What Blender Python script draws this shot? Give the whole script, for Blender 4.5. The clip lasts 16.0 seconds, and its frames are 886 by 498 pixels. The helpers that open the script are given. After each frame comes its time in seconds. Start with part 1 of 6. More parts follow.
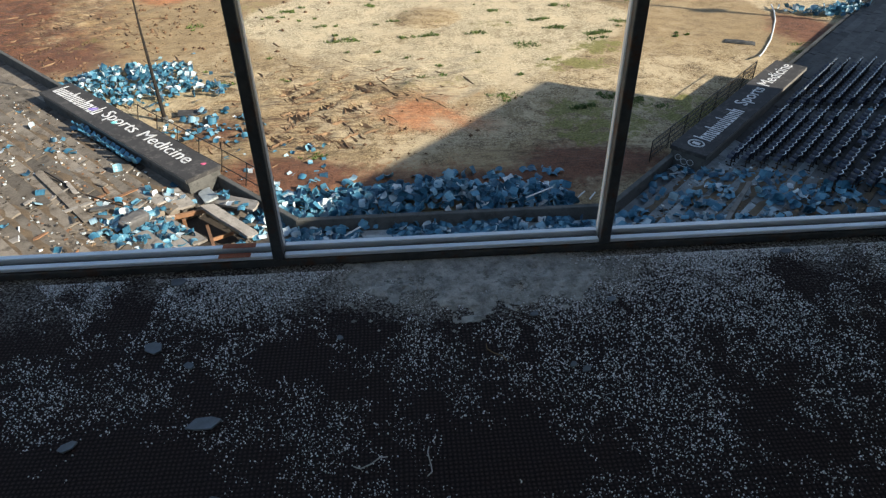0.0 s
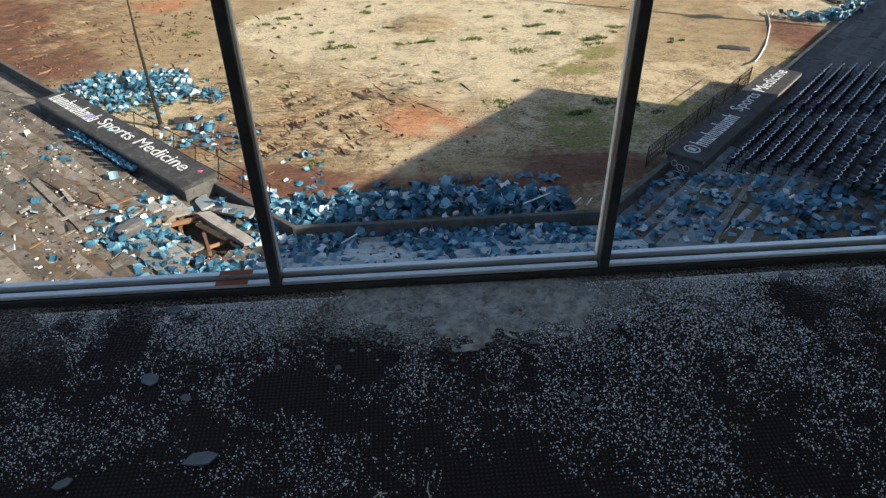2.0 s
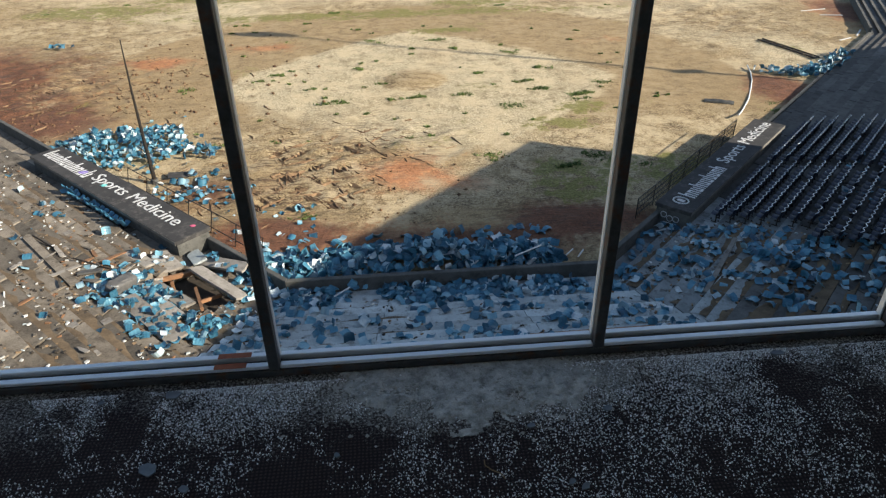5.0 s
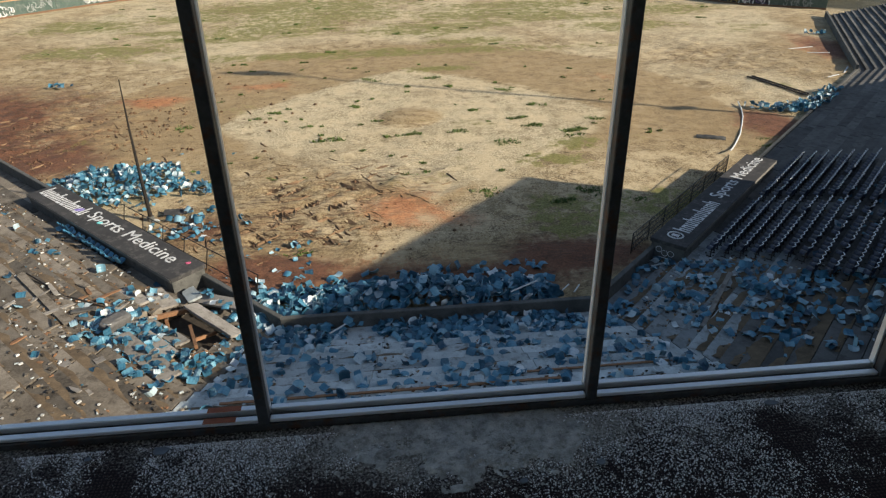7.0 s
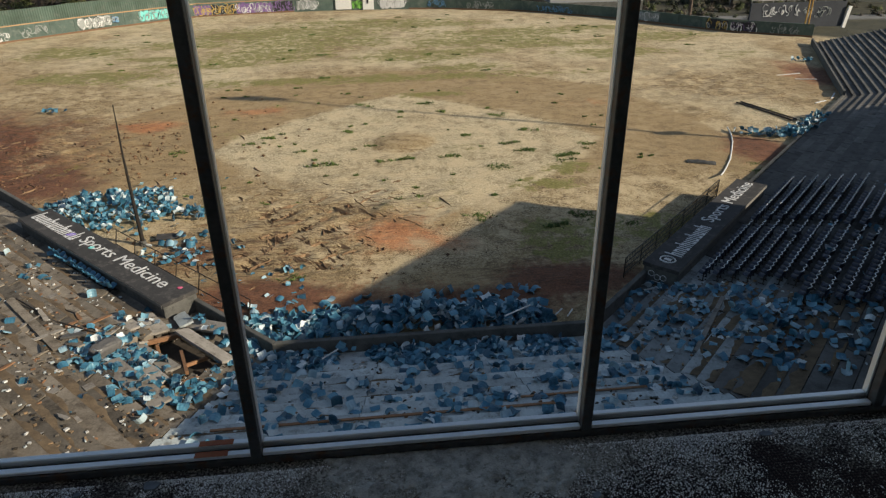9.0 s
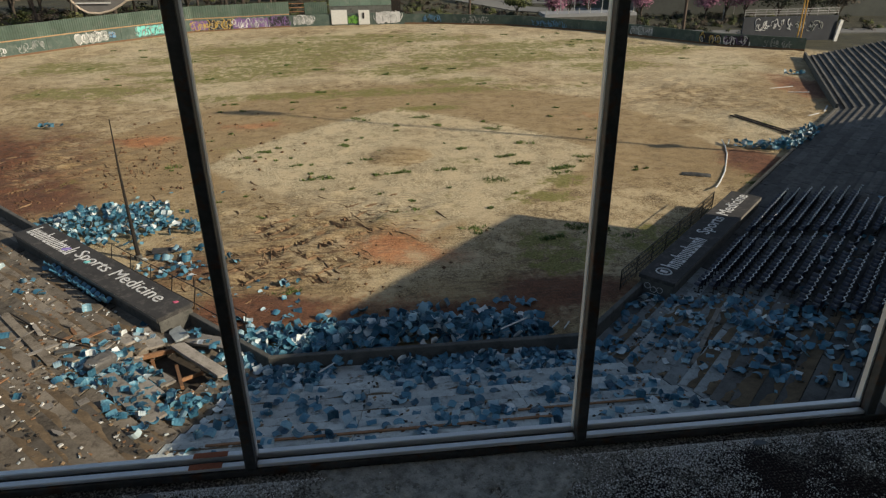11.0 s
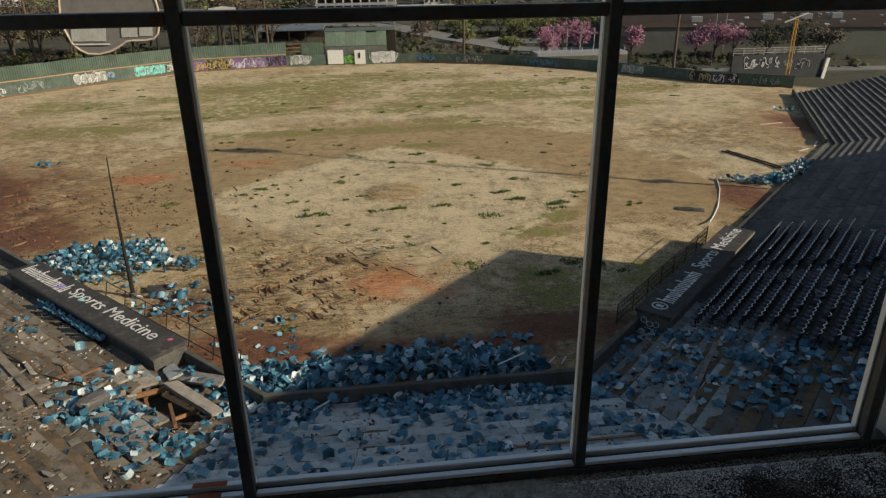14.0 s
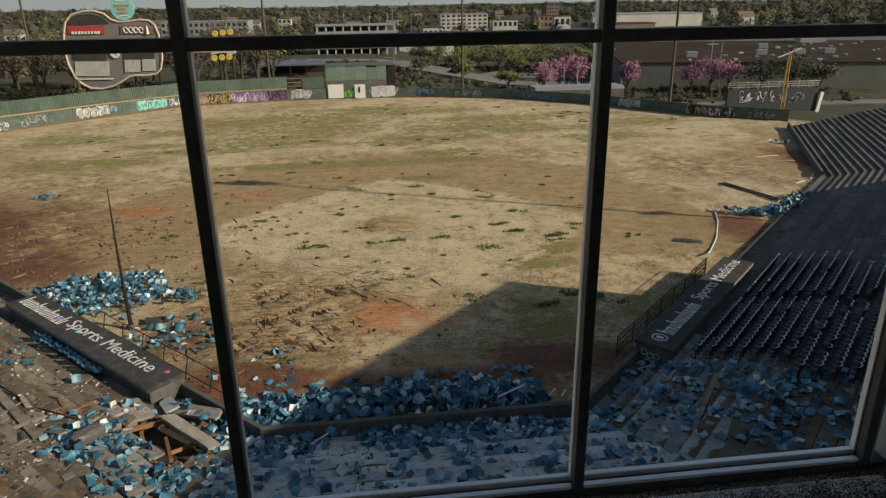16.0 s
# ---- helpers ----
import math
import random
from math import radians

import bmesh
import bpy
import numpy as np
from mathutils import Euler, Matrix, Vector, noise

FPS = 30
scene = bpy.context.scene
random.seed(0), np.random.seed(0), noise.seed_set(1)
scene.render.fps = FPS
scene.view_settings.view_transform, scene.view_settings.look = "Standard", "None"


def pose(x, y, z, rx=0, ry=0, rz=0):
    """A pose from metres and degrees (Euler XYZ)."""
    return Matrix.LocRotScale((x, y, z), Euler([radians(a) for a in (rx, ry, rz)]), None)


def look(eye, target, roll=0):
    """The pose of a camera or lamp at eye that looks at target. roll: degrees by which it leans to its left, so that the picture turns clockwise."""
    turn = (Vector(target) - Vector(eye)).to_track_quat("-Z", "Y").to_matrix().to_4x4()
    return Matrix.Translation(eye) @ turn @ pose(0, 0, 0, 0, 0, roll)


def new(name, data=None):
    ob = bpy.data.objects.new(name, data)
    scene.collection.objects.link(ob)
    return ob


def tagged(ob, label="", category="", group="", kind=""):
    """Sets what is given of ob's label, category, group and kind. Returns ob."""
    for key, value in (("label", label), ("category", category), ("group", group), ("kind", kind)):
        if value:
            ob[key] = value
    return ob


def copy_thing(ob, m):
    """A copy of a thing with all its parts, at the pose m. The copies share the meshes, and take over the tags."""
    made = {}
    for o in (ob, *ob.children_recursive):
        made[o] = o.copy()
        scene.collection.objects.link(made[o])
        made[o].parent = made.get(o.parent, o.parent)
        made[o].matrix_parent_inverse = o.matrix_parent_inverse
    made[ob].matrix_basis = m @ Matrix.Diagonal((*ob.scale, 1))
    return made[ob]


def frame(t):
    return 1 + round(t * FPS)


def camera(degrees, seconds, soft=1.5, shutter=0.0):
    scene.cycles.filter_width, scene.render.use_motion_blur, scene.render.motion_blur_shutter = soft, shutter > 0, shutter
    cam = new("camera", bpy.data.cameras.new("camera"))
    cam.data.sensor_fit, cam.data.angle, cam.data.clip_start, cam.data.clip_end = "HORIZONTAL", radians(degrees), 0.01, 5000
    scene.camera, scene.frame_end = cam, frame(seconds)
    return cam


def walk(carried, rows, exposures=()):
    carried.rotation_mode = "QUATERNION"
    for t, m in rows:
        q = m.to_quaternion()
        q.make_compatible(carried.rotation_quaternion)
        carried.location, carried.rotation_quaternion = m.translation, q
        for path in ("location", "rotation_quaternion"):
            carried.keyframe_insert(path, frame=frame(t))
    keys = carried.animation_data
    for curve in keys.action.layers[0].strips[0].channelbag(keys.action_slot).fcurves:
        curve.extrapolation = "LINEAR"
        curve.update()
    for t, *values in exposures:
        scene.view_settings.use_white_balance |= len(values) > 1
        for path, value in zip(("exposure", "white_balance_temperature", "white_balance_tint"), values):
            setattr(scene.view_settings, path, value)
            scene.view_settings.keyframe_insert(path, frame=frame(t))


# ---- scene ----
cam = camera(66.7, 16.0, soft=1.3)
PATH = [
    (0, (0.501, -2.071, 1.584), (0.596, -0.469, 0.39), -0.9),
    (0.5, (0.499, -2.054, 1.598), (0.596, -0.452, 0.404), -0.9),
    (1, (0.499, -2.04, 1.609), (0.598, -0.437, 0.416), -0.9),
    (1.5, (0.499, -2.025, 1.621), (0.601, -0.421, 0.43), -0.9),
    (2, (0.5, -2.013, 1.64), (0.605, -0.403, 0.458), -0.9),
    (2.5, (0.5, -2.002, 1.661), (0.609, -0.384, 0.491), -0.9),
    (3, (0.496, -1.996, 1.685), (0.61, -0.366, 0.532), -0.9),
    (3.5, (0.491, -1.991, 1.708), (0.61, -0.347, 0.575), -0.9),
    (4, (0.49, -1.985, 1.729), (0.616, -0.326, 0.619), -0.8),
    (4.5, (0.486, -1.984, 1.748), (0.616, -0.308, 0.664), -0.9),
    (5, (0.488, -1.981, 1.766), (0.624, -0.29, 0.707), -0.9),
    (7.5, (0.513, -1.945, 1.829), (0.671, -0.194, 0.877), -0.9),
    (8, (0.51, -1.939, 1.834), (0.674, -0.179, 0.898), -0.8),
    (8.5, (0.507, -1.941, 1.842), (0.678, -0.173, 0.922), -0.8),
    (9, (0.508, -1.946, 1.849), (0.686, -0.173, 0.941), -0.7),
    (11.5, (0.516, -1.973, 1.847), (0.71, -0.179, 0.984), -0.8),
    (12, (0.512, -1.984, 1.847), (0.71, -0.185, 0.996), -0.8),
    (12.5, (0.508, -1.988, 1.845), (0.71, -0.183, 1.007), -0.8),
    (13, (0.505, -1.996, 1.841), (0.711, -0.184, 1.019), -0.8),
    (13.5, (0.505, -2.003, 1.836), (0.712, -0.181, 1.037), -0.8),
    (14, (0.5, -2.016, 1.839), (0.71, -0.184, 1.063), -0.9),
    (14.5, (0.5, -2.023, 1.835), (0.713, -0.182, 1.082), -0.9),
    (15, (0.499, -2.034, 1.828), (0.713, -0.184, 1.097), -0.9),
    (15.5, (0.501, -2.045, 1.821), (0.717, -0.187, 1.113), -0.9),
    (16, (0.499, -2.061, 1.816), (0.717, -0.195, 1.129), -0.9),
]
walk(cam, [(t, look(e, g, r)) for t, e, g, r in PATH], exposures=[(0, 0.90, 6500, 10), (5, 0.80, 6600, 10), (9, 0.16, 7000, 10), (16, -0.12, 7400, 10)])

# ---- light: low sun from behind the right-hand stands, clear sky ----
SUN_EL, SUN_AZ = radians(24), math.atan2(0.91, -0.42)
world = bpy.data.worlds.new("sky")
scene.world = world
world.use_nodes = True
wn = world.node_tree.nodes
sky = wn.new("ShaderNodeTexSky")
sky.sky_type = 'NISHITA'
sky.sun_disc = False
sky.air_density, sky.dust_density, sky.ozone_density = 1.0, 0.8, 1.0
sky.sun_elevation, sky.sun_rotation = SUN_EL, SUN_AZ
world.node_tree.links.new(sky.outputs[0], wn["Background"].inputs[0])
wn["Background"].inputs[1].default_value = 0.098
sun_data = bpy.data.lights.new("sun", "SUN")
sun_data.energy, sun_data.angle, sun_data.color = 5.0, radians(0.6), (1.0, 0.92, 0.78)
sun = new("sun", sun_data)
sun.matrix_world = look((0.91 * 90, -0.42 * 90, 90 * math.tan(SUN_EL)), (0, 0, 0))

# ---- plan ----
Z = -17.5                       # the playing field; the press box floor is z = 0
R2 = math.sqrt(0.5)
# field-side wall: left line, behind home, right line, far right bleachers
WALL = [Vector(p) for p in ((-70, 90.45), (-4.8, 25.25), (10.35, 25.25), (51.5, 66.4), (67.0, 97.0))]


def offset_line(d):
    """The wall's line moved d metres back into the stands."""
    dirs = [(b - a).normalized() for a, b in zip(WALL, WALL[1:])]
    back = [Vector((t.y, -t.x)) for t in dirs]
    out = [WALL[0] + back[0] * d]
    for i in range(1, len(WALL) - 1):
        m = (back[i - 1] + back[i]).normalized()
        out.append(WALL[i] + m * (d / m.dot(back[i])))
    out.append(WALL[-1] + back[-1] * d)
    return out


ROW, RISE, FIRST = 0.745, 0.21, 0.30


def tread_z(d):
    return Z + 0.3 + RISE * max(0, math.floor((d - FIRST) / ROW))


def on_left(s, d):
    """A plan point in the left stand: s along the wall, d back from it."""
    return Vector((-s * R2 + (20.45 - d / R2) / 2, s * R2 + (20.45 - d / R2) / 2))


def on_right(s, d):
    return Vector((s * R2 + (-14.9 + d / R2) / 2, s * R2 - (-14.9 + d / R2) / 2))


# ---- mesh helpers ----
def part(name, bm, material, parent=None, label="", smooth=False):
    me = bpy.data.meshes.new(name)
    bm.normal_update()
    bm.to_mesh(me)
    bm.free()
    me.materials.append(material)
    if smooth:
        me.polygons.foreach_set("use_smooth", [True] * len(me.polygons))
    ob = new(name, me)
    ob.parent = parent
    if label:
        ob["label"] = label
    return ob


def raw(name, verts, faces, material, parent=None, smooth=False):
    me = bpy.data.meshes.new(name)
    me.from_pydata([tuple(v) for v in verts], [], [tuple(f) for f in faces])
    me.update()
    me.materials.append(material)
    if smooth:
        me.polygons.foreach_set("use_smooth", [True] * len(me.polygons))
    ob = new(name, me)
    ob.parent = parent
    return ob


def thing(name, x, y, z, label, category, group="", kind="", rz=0):
    ob = new(name)
    ob.empty_display_size = 0.2
    ob.matrix_world = pose(x, y, z, 0, 0, rz)
    return tagged(ob, label, category, group, kind)


def box(bm, x0, y0, z0, x1, y1, z1, bevel=0.0, m=None):
    """A box between two corners, its edges bevelled."""
    geo = bmesh.ops.create_cube(bm, size=1.0)
    vs = geo["verts"]
    for v in vs:
        v.co = Vector(((x0 + x1) / 2 + v.co.x * (x1 - x0), (y0 + y1) / 2 + v.co.y * (y1 - y0), (z0 + z1) / 2 + v.co.z * (z1 - z0)))
    if bevel:
        es = list({e for v in vs for e in v.link_edges})
        got = bmesh.ops.bevel(bm, geom=es, offset=bevel, segments=1, affect='EDGES', profile=0.5)
        vs = list({v for f in got["faces"] for v in f.verts} | {v for v in vs if v.is_valid})
    if m is not None:
        for v in vs:
            v.co = m @ v.co
    return vs


def boxed(*args, **kw):
    bm = bmesh.new()
    box(bm, *args, **kw)
    return bm


def tube(bm, points, radius, sides=8, end=None):
    """A round bar along points, tapering from radius to end."""
    end = radius if end is None else end
    rings = []
    n = len(points)
    pts = [Vector(p) for p in points]
    for i, p in enumerate(pts):
        t = (pts[min(i + 1, n - 1)] - pts[max(i - 1, 0)]).normalized()
        a = t.orthogonal().normalized() if i == 0 else (a - t * a.dot(t)).normalized()
        b = t.cross(a)
        r = radius + (end - radius) * i / max(1, n - 1)
        rings.append([bm.verts.new(p + (a * math.cos(k * 2 * math.pi / sides) + b * math.sin(k * 2 * math.pi / sides)) * r) for k in range(sides)])
    for u, w in zip(rings, rings[1:]):
        for k in range(sides):
            bm.faces.new((u[k], u[(k + 1) % sides], w[(k + 1) % sides], w[k]))
    bm.faces.new(list(reversed(rings[0])))
    bm.faces.new(rings[-1])
    return bm


def tubed(points, radius, sides=8, end=None):
    return tube(bmesh.new(), points, radius, sides, end)


def prism(bm, outline, z0, z1):
    """An upright prism over a plan outline (counter-clockwise)."""
    lo = [bm.verts.new((p[0], p[1], z0)) for p in outline]
    hi = [bm.verts.new((p[0], p[1], z1)) for p in outline]
    n = len(outline)
    for i in range(n):
        bm.faces.new((lo[i], lo[(i + 1) % n], hi[(i + 1) % n], hi[i]))
    bm.faces.new(hi)
    bm.faces.new(list(reversed(lo)))
    return bm


# ---- materials ----
def base(name, rough=0.8, metal=0.0):
    m = bpy.data.materials.new(name)
    m.use_nodes = True
    nt = m.node_tree
    b = nt.nodes["Principled BSDF"]
    b.inputs["Roughness"].default_value = rough
    b.inputs["Metallic"].default_value = metal
    return m, nt, b


def noise_node(nt, scale, detail=4, rough=0.6, coords=None):
    n = nt.nodes.new("ShaderNodeTexNoise")
    n.inputs["Scale"].default_value, n.inputs["Detail"].default_value, n.inputs["Roughness"].default_value = scale, detail, rough
    if coords is not None:
        nt.links.new(coords, n.inputs["Vector"])
    return n.outputs["Fac"]


def ramp(nt, fac, stops):
    r = nt.nodes.new("ShaderNodeValToRGB")
    while len(r.color_ramp.elements) < len(stops):
        r.color_ramp.elements.new(0.5)
    for e, (p, c) in zip(r.color_ramp.elements, stops):
        e.position, e.color = p, (*c, 1)
    nt.links.new(fac, r.inputs[0])
    return r.outputs[0]


def mix(nt, fac, a, b, mode='MIX'):
    n = nt.nodes.new("ShaderNodeMix")
    n.data_type, n.blend_type = 'RGBA', mode
    for sock, val in ((n.inputs[0], fac), (n.inputs[6], a), (n.inputs[7], b)):
        if isinstance(val, bpy.types.NodeSocket):
            nt.links.new(val, sock)
        elif isinstance(val, (int, float)):
            sock.default_value = val
        else:
            sock.default_value = (*val, 1)
    return n.outputs[2]


def calc(nt, op, a, b=0.0):
    n = nt.nodes.new("ShaderNodeMath")
    n.operation = op
    for sock, val in zip(n.inputs, (a, b)):
        if isinstance(val, bpy.types.NodeSocket):
            nt.links.new(val, sock)
        else:
            sock.default_value = val
    return n.outputs[0]


def bump(nt, b, fac, strength, distance):
    n = nt.nodes.new("ShaderNodeBump")
    n.inputs["Strength"].default_value, n.inputs["Distance"].default_value = strength, distance
    nt.links.new(fac, n.inputs["Height"])
    nt.links.new(n.outputs[0], b.inputs["Normal"])


def surface(name, dark, light, big=1.0, fine=20.0, rough=0.8, metal=0.0, relief=0.3, depth=0.01, stain=None, random=0.0, island=False):
    """A worn surface: broad blotches, fine grain, optional stains, and a tint that changes from piece to piece."""
    m, nt, b = base(name, rough, metal)
    co = nt.nodes.new("ShaderNodeTexCoord").outputs["Object"]
    if random and not island:
        info = nt.nodes.new("ShaderNodeObjectInfo")
        add = nt.nodes.new("ShaderNodeVectorMath")
        add.operation = 'MULTIPLY_ADD'
        add.inputs[1].default_value = (1, 1, 1)
        nt.links.new(co, add.inputs[0])
        comb = nt.nodes.new("ShaderNodeCombineXYZ")
        for i in range(3):
            nt.links.new(calc(nt, 'MULTIPLY', info.outputs["Random"], 37.0 + 11 * i), comb.inputs[i])
        nt.links.new(comb.outputs[0], add.inputs[2])
        co = add.outputs[0]
    n1, n2 = noise_node(nt, big, 5, 0.65, co), noise_node(nt, fine, 6, 0.7, co)
    f = calc(nt, 'ADD', calc(nt, 'MULTIPLY', n1, 0.65), calc(nt, 'MULTIPLY', n2, 0.35))
    c = ramp(nt, f, ((0.32, dark), (0.68, light)))
    if stain:
        n3 = noise_node(nt, big * 2.7, 6, 0.7, co)
        c = mix(nt, ramp(nt, n3, ((0.52, (0, 0, 0)), (0.66, (0.8, 0.8, 0.8)))), c, stain)
    if random:
        if island:
            rnd = nt.nodes.new("ShaderNodeNewGeometry").outputs["Random Per Island"]
        else:
            rnd = nt.nodes.new("ShaderNodeObjectInfo").outputs["Random"]
        hsv = nt.nodes.new("ShaderNodeHueSaturation")
        nt.links.new(calc(nt, 'ADD', calc(nt, 'MULTIPLY', rnd, 2 * random), 1 - random), hsv.inputs["Value"])
        nt.links.new(c, hsv.inputs["Color"])
        c = hsv.outputs[0]
    nt.links.new(c, b.inputs["Base Color"])
    if relief:
        bump(nt, b, f, relief, depth)
    return m


def seat_plastic(name, island):
    """Sun-bleached blue moulded plastic, each shell faded differently."""
    m, nt, b = base(name, 0.42)
    rnd = nt.nodes.new("ShaderNodeNewGeometry").outputs["Random Per Island"] if island else nt.nodes.new("ShaderNodeObjectInfo").outputs["Random"]
    co = nt.nodes.new("ShaderNodeTexCoord").outputs["Object"]
    c = ramp(nt, rnd, ((0.0, (0.012, 0.055, 0.095)), (0.25, (0.028, 0.125, 0.19)), (0.52, (0.052, 0.195, 0.29)), (0.76, (0.125, 0.30, 0.385)), (0.9, (0.36, 0.47, 0.51)), (1.0, (0.70, 0.73, 0.72))))
    c = mix(nt, ramp(nt, noise_node(nt, 6.0, 5, 0.7, co), ((0.45, (0, 0, 0)), (0.75, (0.3, 0.3, 0.3)))), c, (0.15, 0.25, 0.31))
    nt.links.new(c, b.inputs["Base Color"])
    return m


# centre steps: pale and cool, some blue skylight put into the colour
concrete = surface("concrete", (0.27, 0.30, 0.297), (0.57, 0.62, 0.61), 0.8, 14, 0.85, stain=(0.14, 0.135, 0.115), random=0.22)
concrete_soiled = surface("soiled_concrete", (0.05, 0.038, 0.026), (0.27, 0.232, 0.182), 0.55, 14, 0.95, stain=(0.036, 0.026, 0.016), random=0.45)
# right stand: weathered, with lens falloff put into the dark tone
concrete_dark = surface("weathered_dim_concrete", (0.05, 0.048, 0.044), (0.145, 0.14, 0.13), 0.7, 14, 0.9, stain=(0.045, 0.04, 0.034), random=0.3)
# right steps: the centre's concrete with lens falloff put into its colour
concrete_mid = surface("dimmed_concrete", (0.15, 0.165, 0.163), (0.36, 0.385, 0.38), 0.8, 14, 0.88, stain=(0.08, 0.072, 0.058), random=0.35)
slab_pale = surface("pale_concrete", (0.17, 0.15, 0.125), (0.36, 0.33, 0.29), 1.2, 18, 0.9, stain=(0.12, 0.10, 0.08), random=0.2)
wall_grey = surface("grey_wall", (0.06, 0.06, 0.053), (0.13, 0.127, 0.115), 0.9, 12, 0.9, stain=(0.04, 0.04, 0.035))
roof_dark = surface("roof_felt", (0.024, 0.023, 0.023), (0.055, 0.052, 0.05), 0.7, 30, 0.9, stain=(0.11, 0.10, 0.09))
white_paint = surface("white_paint", (0.55, 0.55, 0.53), (0.75, 0.75, 0.72), 3, 30, 0.7, relief=0.1)
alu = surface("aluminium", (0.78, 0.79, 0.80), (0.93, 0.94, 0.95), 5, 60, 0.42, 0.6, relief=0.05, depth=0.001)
alu_dark = surface("dark_stained_aluminium", (0.05, 0.05, 0.05), (0.12, 0.12, 0.12), 5, 40, 0.5, 0.5, relief=0.1, depth=0.002, stain=(0.12, 0.05, 0.025))
rust_stain = surface("rust_stain", (0.22, 0.055, 0.025), (0.42, 0.13, 0.055), 12, 60, 0.8)
rubber = surface("black_gasket", (0.008, 0.008, 0.008), (0.02, 0.02, 0.02), 10, 50, 0.7)
plaster = surface("grey_plaster", (0.42, 0.42, 0.41), (0.6, 0.6, 0.58), 1.0, 25, 0.9)
steel_dark = surface("dark_steel", (0.02, 0.02, 0.02), (0.055, 0.05, 0.045), 3, 30, 0.55, 0.6, stain=(0.09, 0.045, 0.02))
steel_grey = surface("galvanised_steel", (0.22, 0.22, 0.22), (0.4, 0.4, 0.4), 3, 30, 0.45, 0.7)
pole_wood = surface("pole_brown", (0.06, 0.04, 0.03), (0.13, 0.09, 0.065), 2, 20, 0.8)
timber = surface("timber", (0.16, 0.075, 0.035), (0.32, 0.17, 0.085), 3, 40, 0.8, random=0.2)
green_metal = surface("green_sheet", (0.10, 0.155, 0.12), (0.17, 0.245, 0.20), 0.25, 3, 0.7, stain=(0.20, 0.235, 0.20), random=0.15)
green_wall = surface("green_wall_paint", (0.035, 0.06, 0.05), (0.09, 0.13, 0.11), 0.3, 4, 0.8, stain=(0.13, 0.15, 0.135), random=0.1)
seat_blue = seat_plastic("blue_plastic", False)
seat_blue_many = seat_plastic("blue_plastic_heap", True)
# seat tops catch the sky: the highlight is put into this bleached edge
seat_edge = surface("bleached_lit_edge", (0.66, 0.69, 0.71), (0.85, 0.87, 0.88), 8, 40, 0.5)

# ---- ground: one sheet to the horizon ----
def spaced(lo, hi, step, far):
    inner = list(np.arange(lo, hi + step / 2, step))
    a, b, g = [], [], step
    while (hi + sum(b)) < far:
        g *= 1.22
        b.append(g)
    xs_hi = list(hi + np.cumsum(b))
    xs_lo = list(lo - np.cumsum(b))[::-1]
    return np.array(xs_lo + inner + xs_hi)


HOME, MOUND = Vector((3.4, 38.4)), Vector((2.85, 58.0))


def far_height(x, y):
    """Rolling wooded ridges beyond the town."""
    r = math.hypot(x, y - 20)
    h = -5.0 * max(0, min(1, (math.hypot(x, y - 40) - 107) / 30)) * max(0, min(1, (x - 5) / 40)) * max(0, min(1, (520 - r) / 150)) if y > 60 else 0.0
    if r > 420:
        k = min(1, (r - 420) / 1500)
        h = k * (4 + 8 * noise.noise((x / 520, y / 640, 3.1)) + 5 * noise.noise((x / 160, y / 200, 7.7)))
        if r > 1900:
            h += 7 * min(1, (r - 1900) / 900)
    return h


def bell(x, y, cx, cy, rx, ry):
    return math.exp(-(((x - cx) / rx) ** 2 + ((y - cy) / ry) ** 2))


gx, gy = spaced(-62, 72, 0.38, 3600), spaced(24, 150, 0.4, 3600)
gv, red, brown, green, straw, far, rut, turned = [], [], [], [], [], [], [], []
GREEN_PATCHES = [(-13, 120, 14, 6.5), (-9, 111, 11, 4), (5, 127, 10, 2.5), (15, 108, 8, 3.5), (24, 116, 12, 3.5), (30, 104, 9, 2.6), (12, 100, 7, 2), (-28, 112, 6, 3), (-22, 96, 7, 2.2), (0, 132, 12, 2),
                 (-30, 101, 5, 1.5), (13.2, 46.0, 2.2, 1.0), (16, 49, 1.6, 1.0), (13, 36, 2.4, 2.2), (20, 37, 3, 2.0), (11, 37, 1.4, 2), (7, 75, 3, 1), (40, 118, 8, 2),
                 (-25, 119, 5, 3), (-14, 102, 8, 5), (7, 98, 7, 3.5), (11, 127, 9, 3), (22, 109, 8, 4), (12.6, 89, 5, 1.5), (36, 96, 6, 3), (-36, 90, 8, 3), (48, 108, 6, 4), (-44, 108, 7, 4), (0, 84, 20, 1.6)]
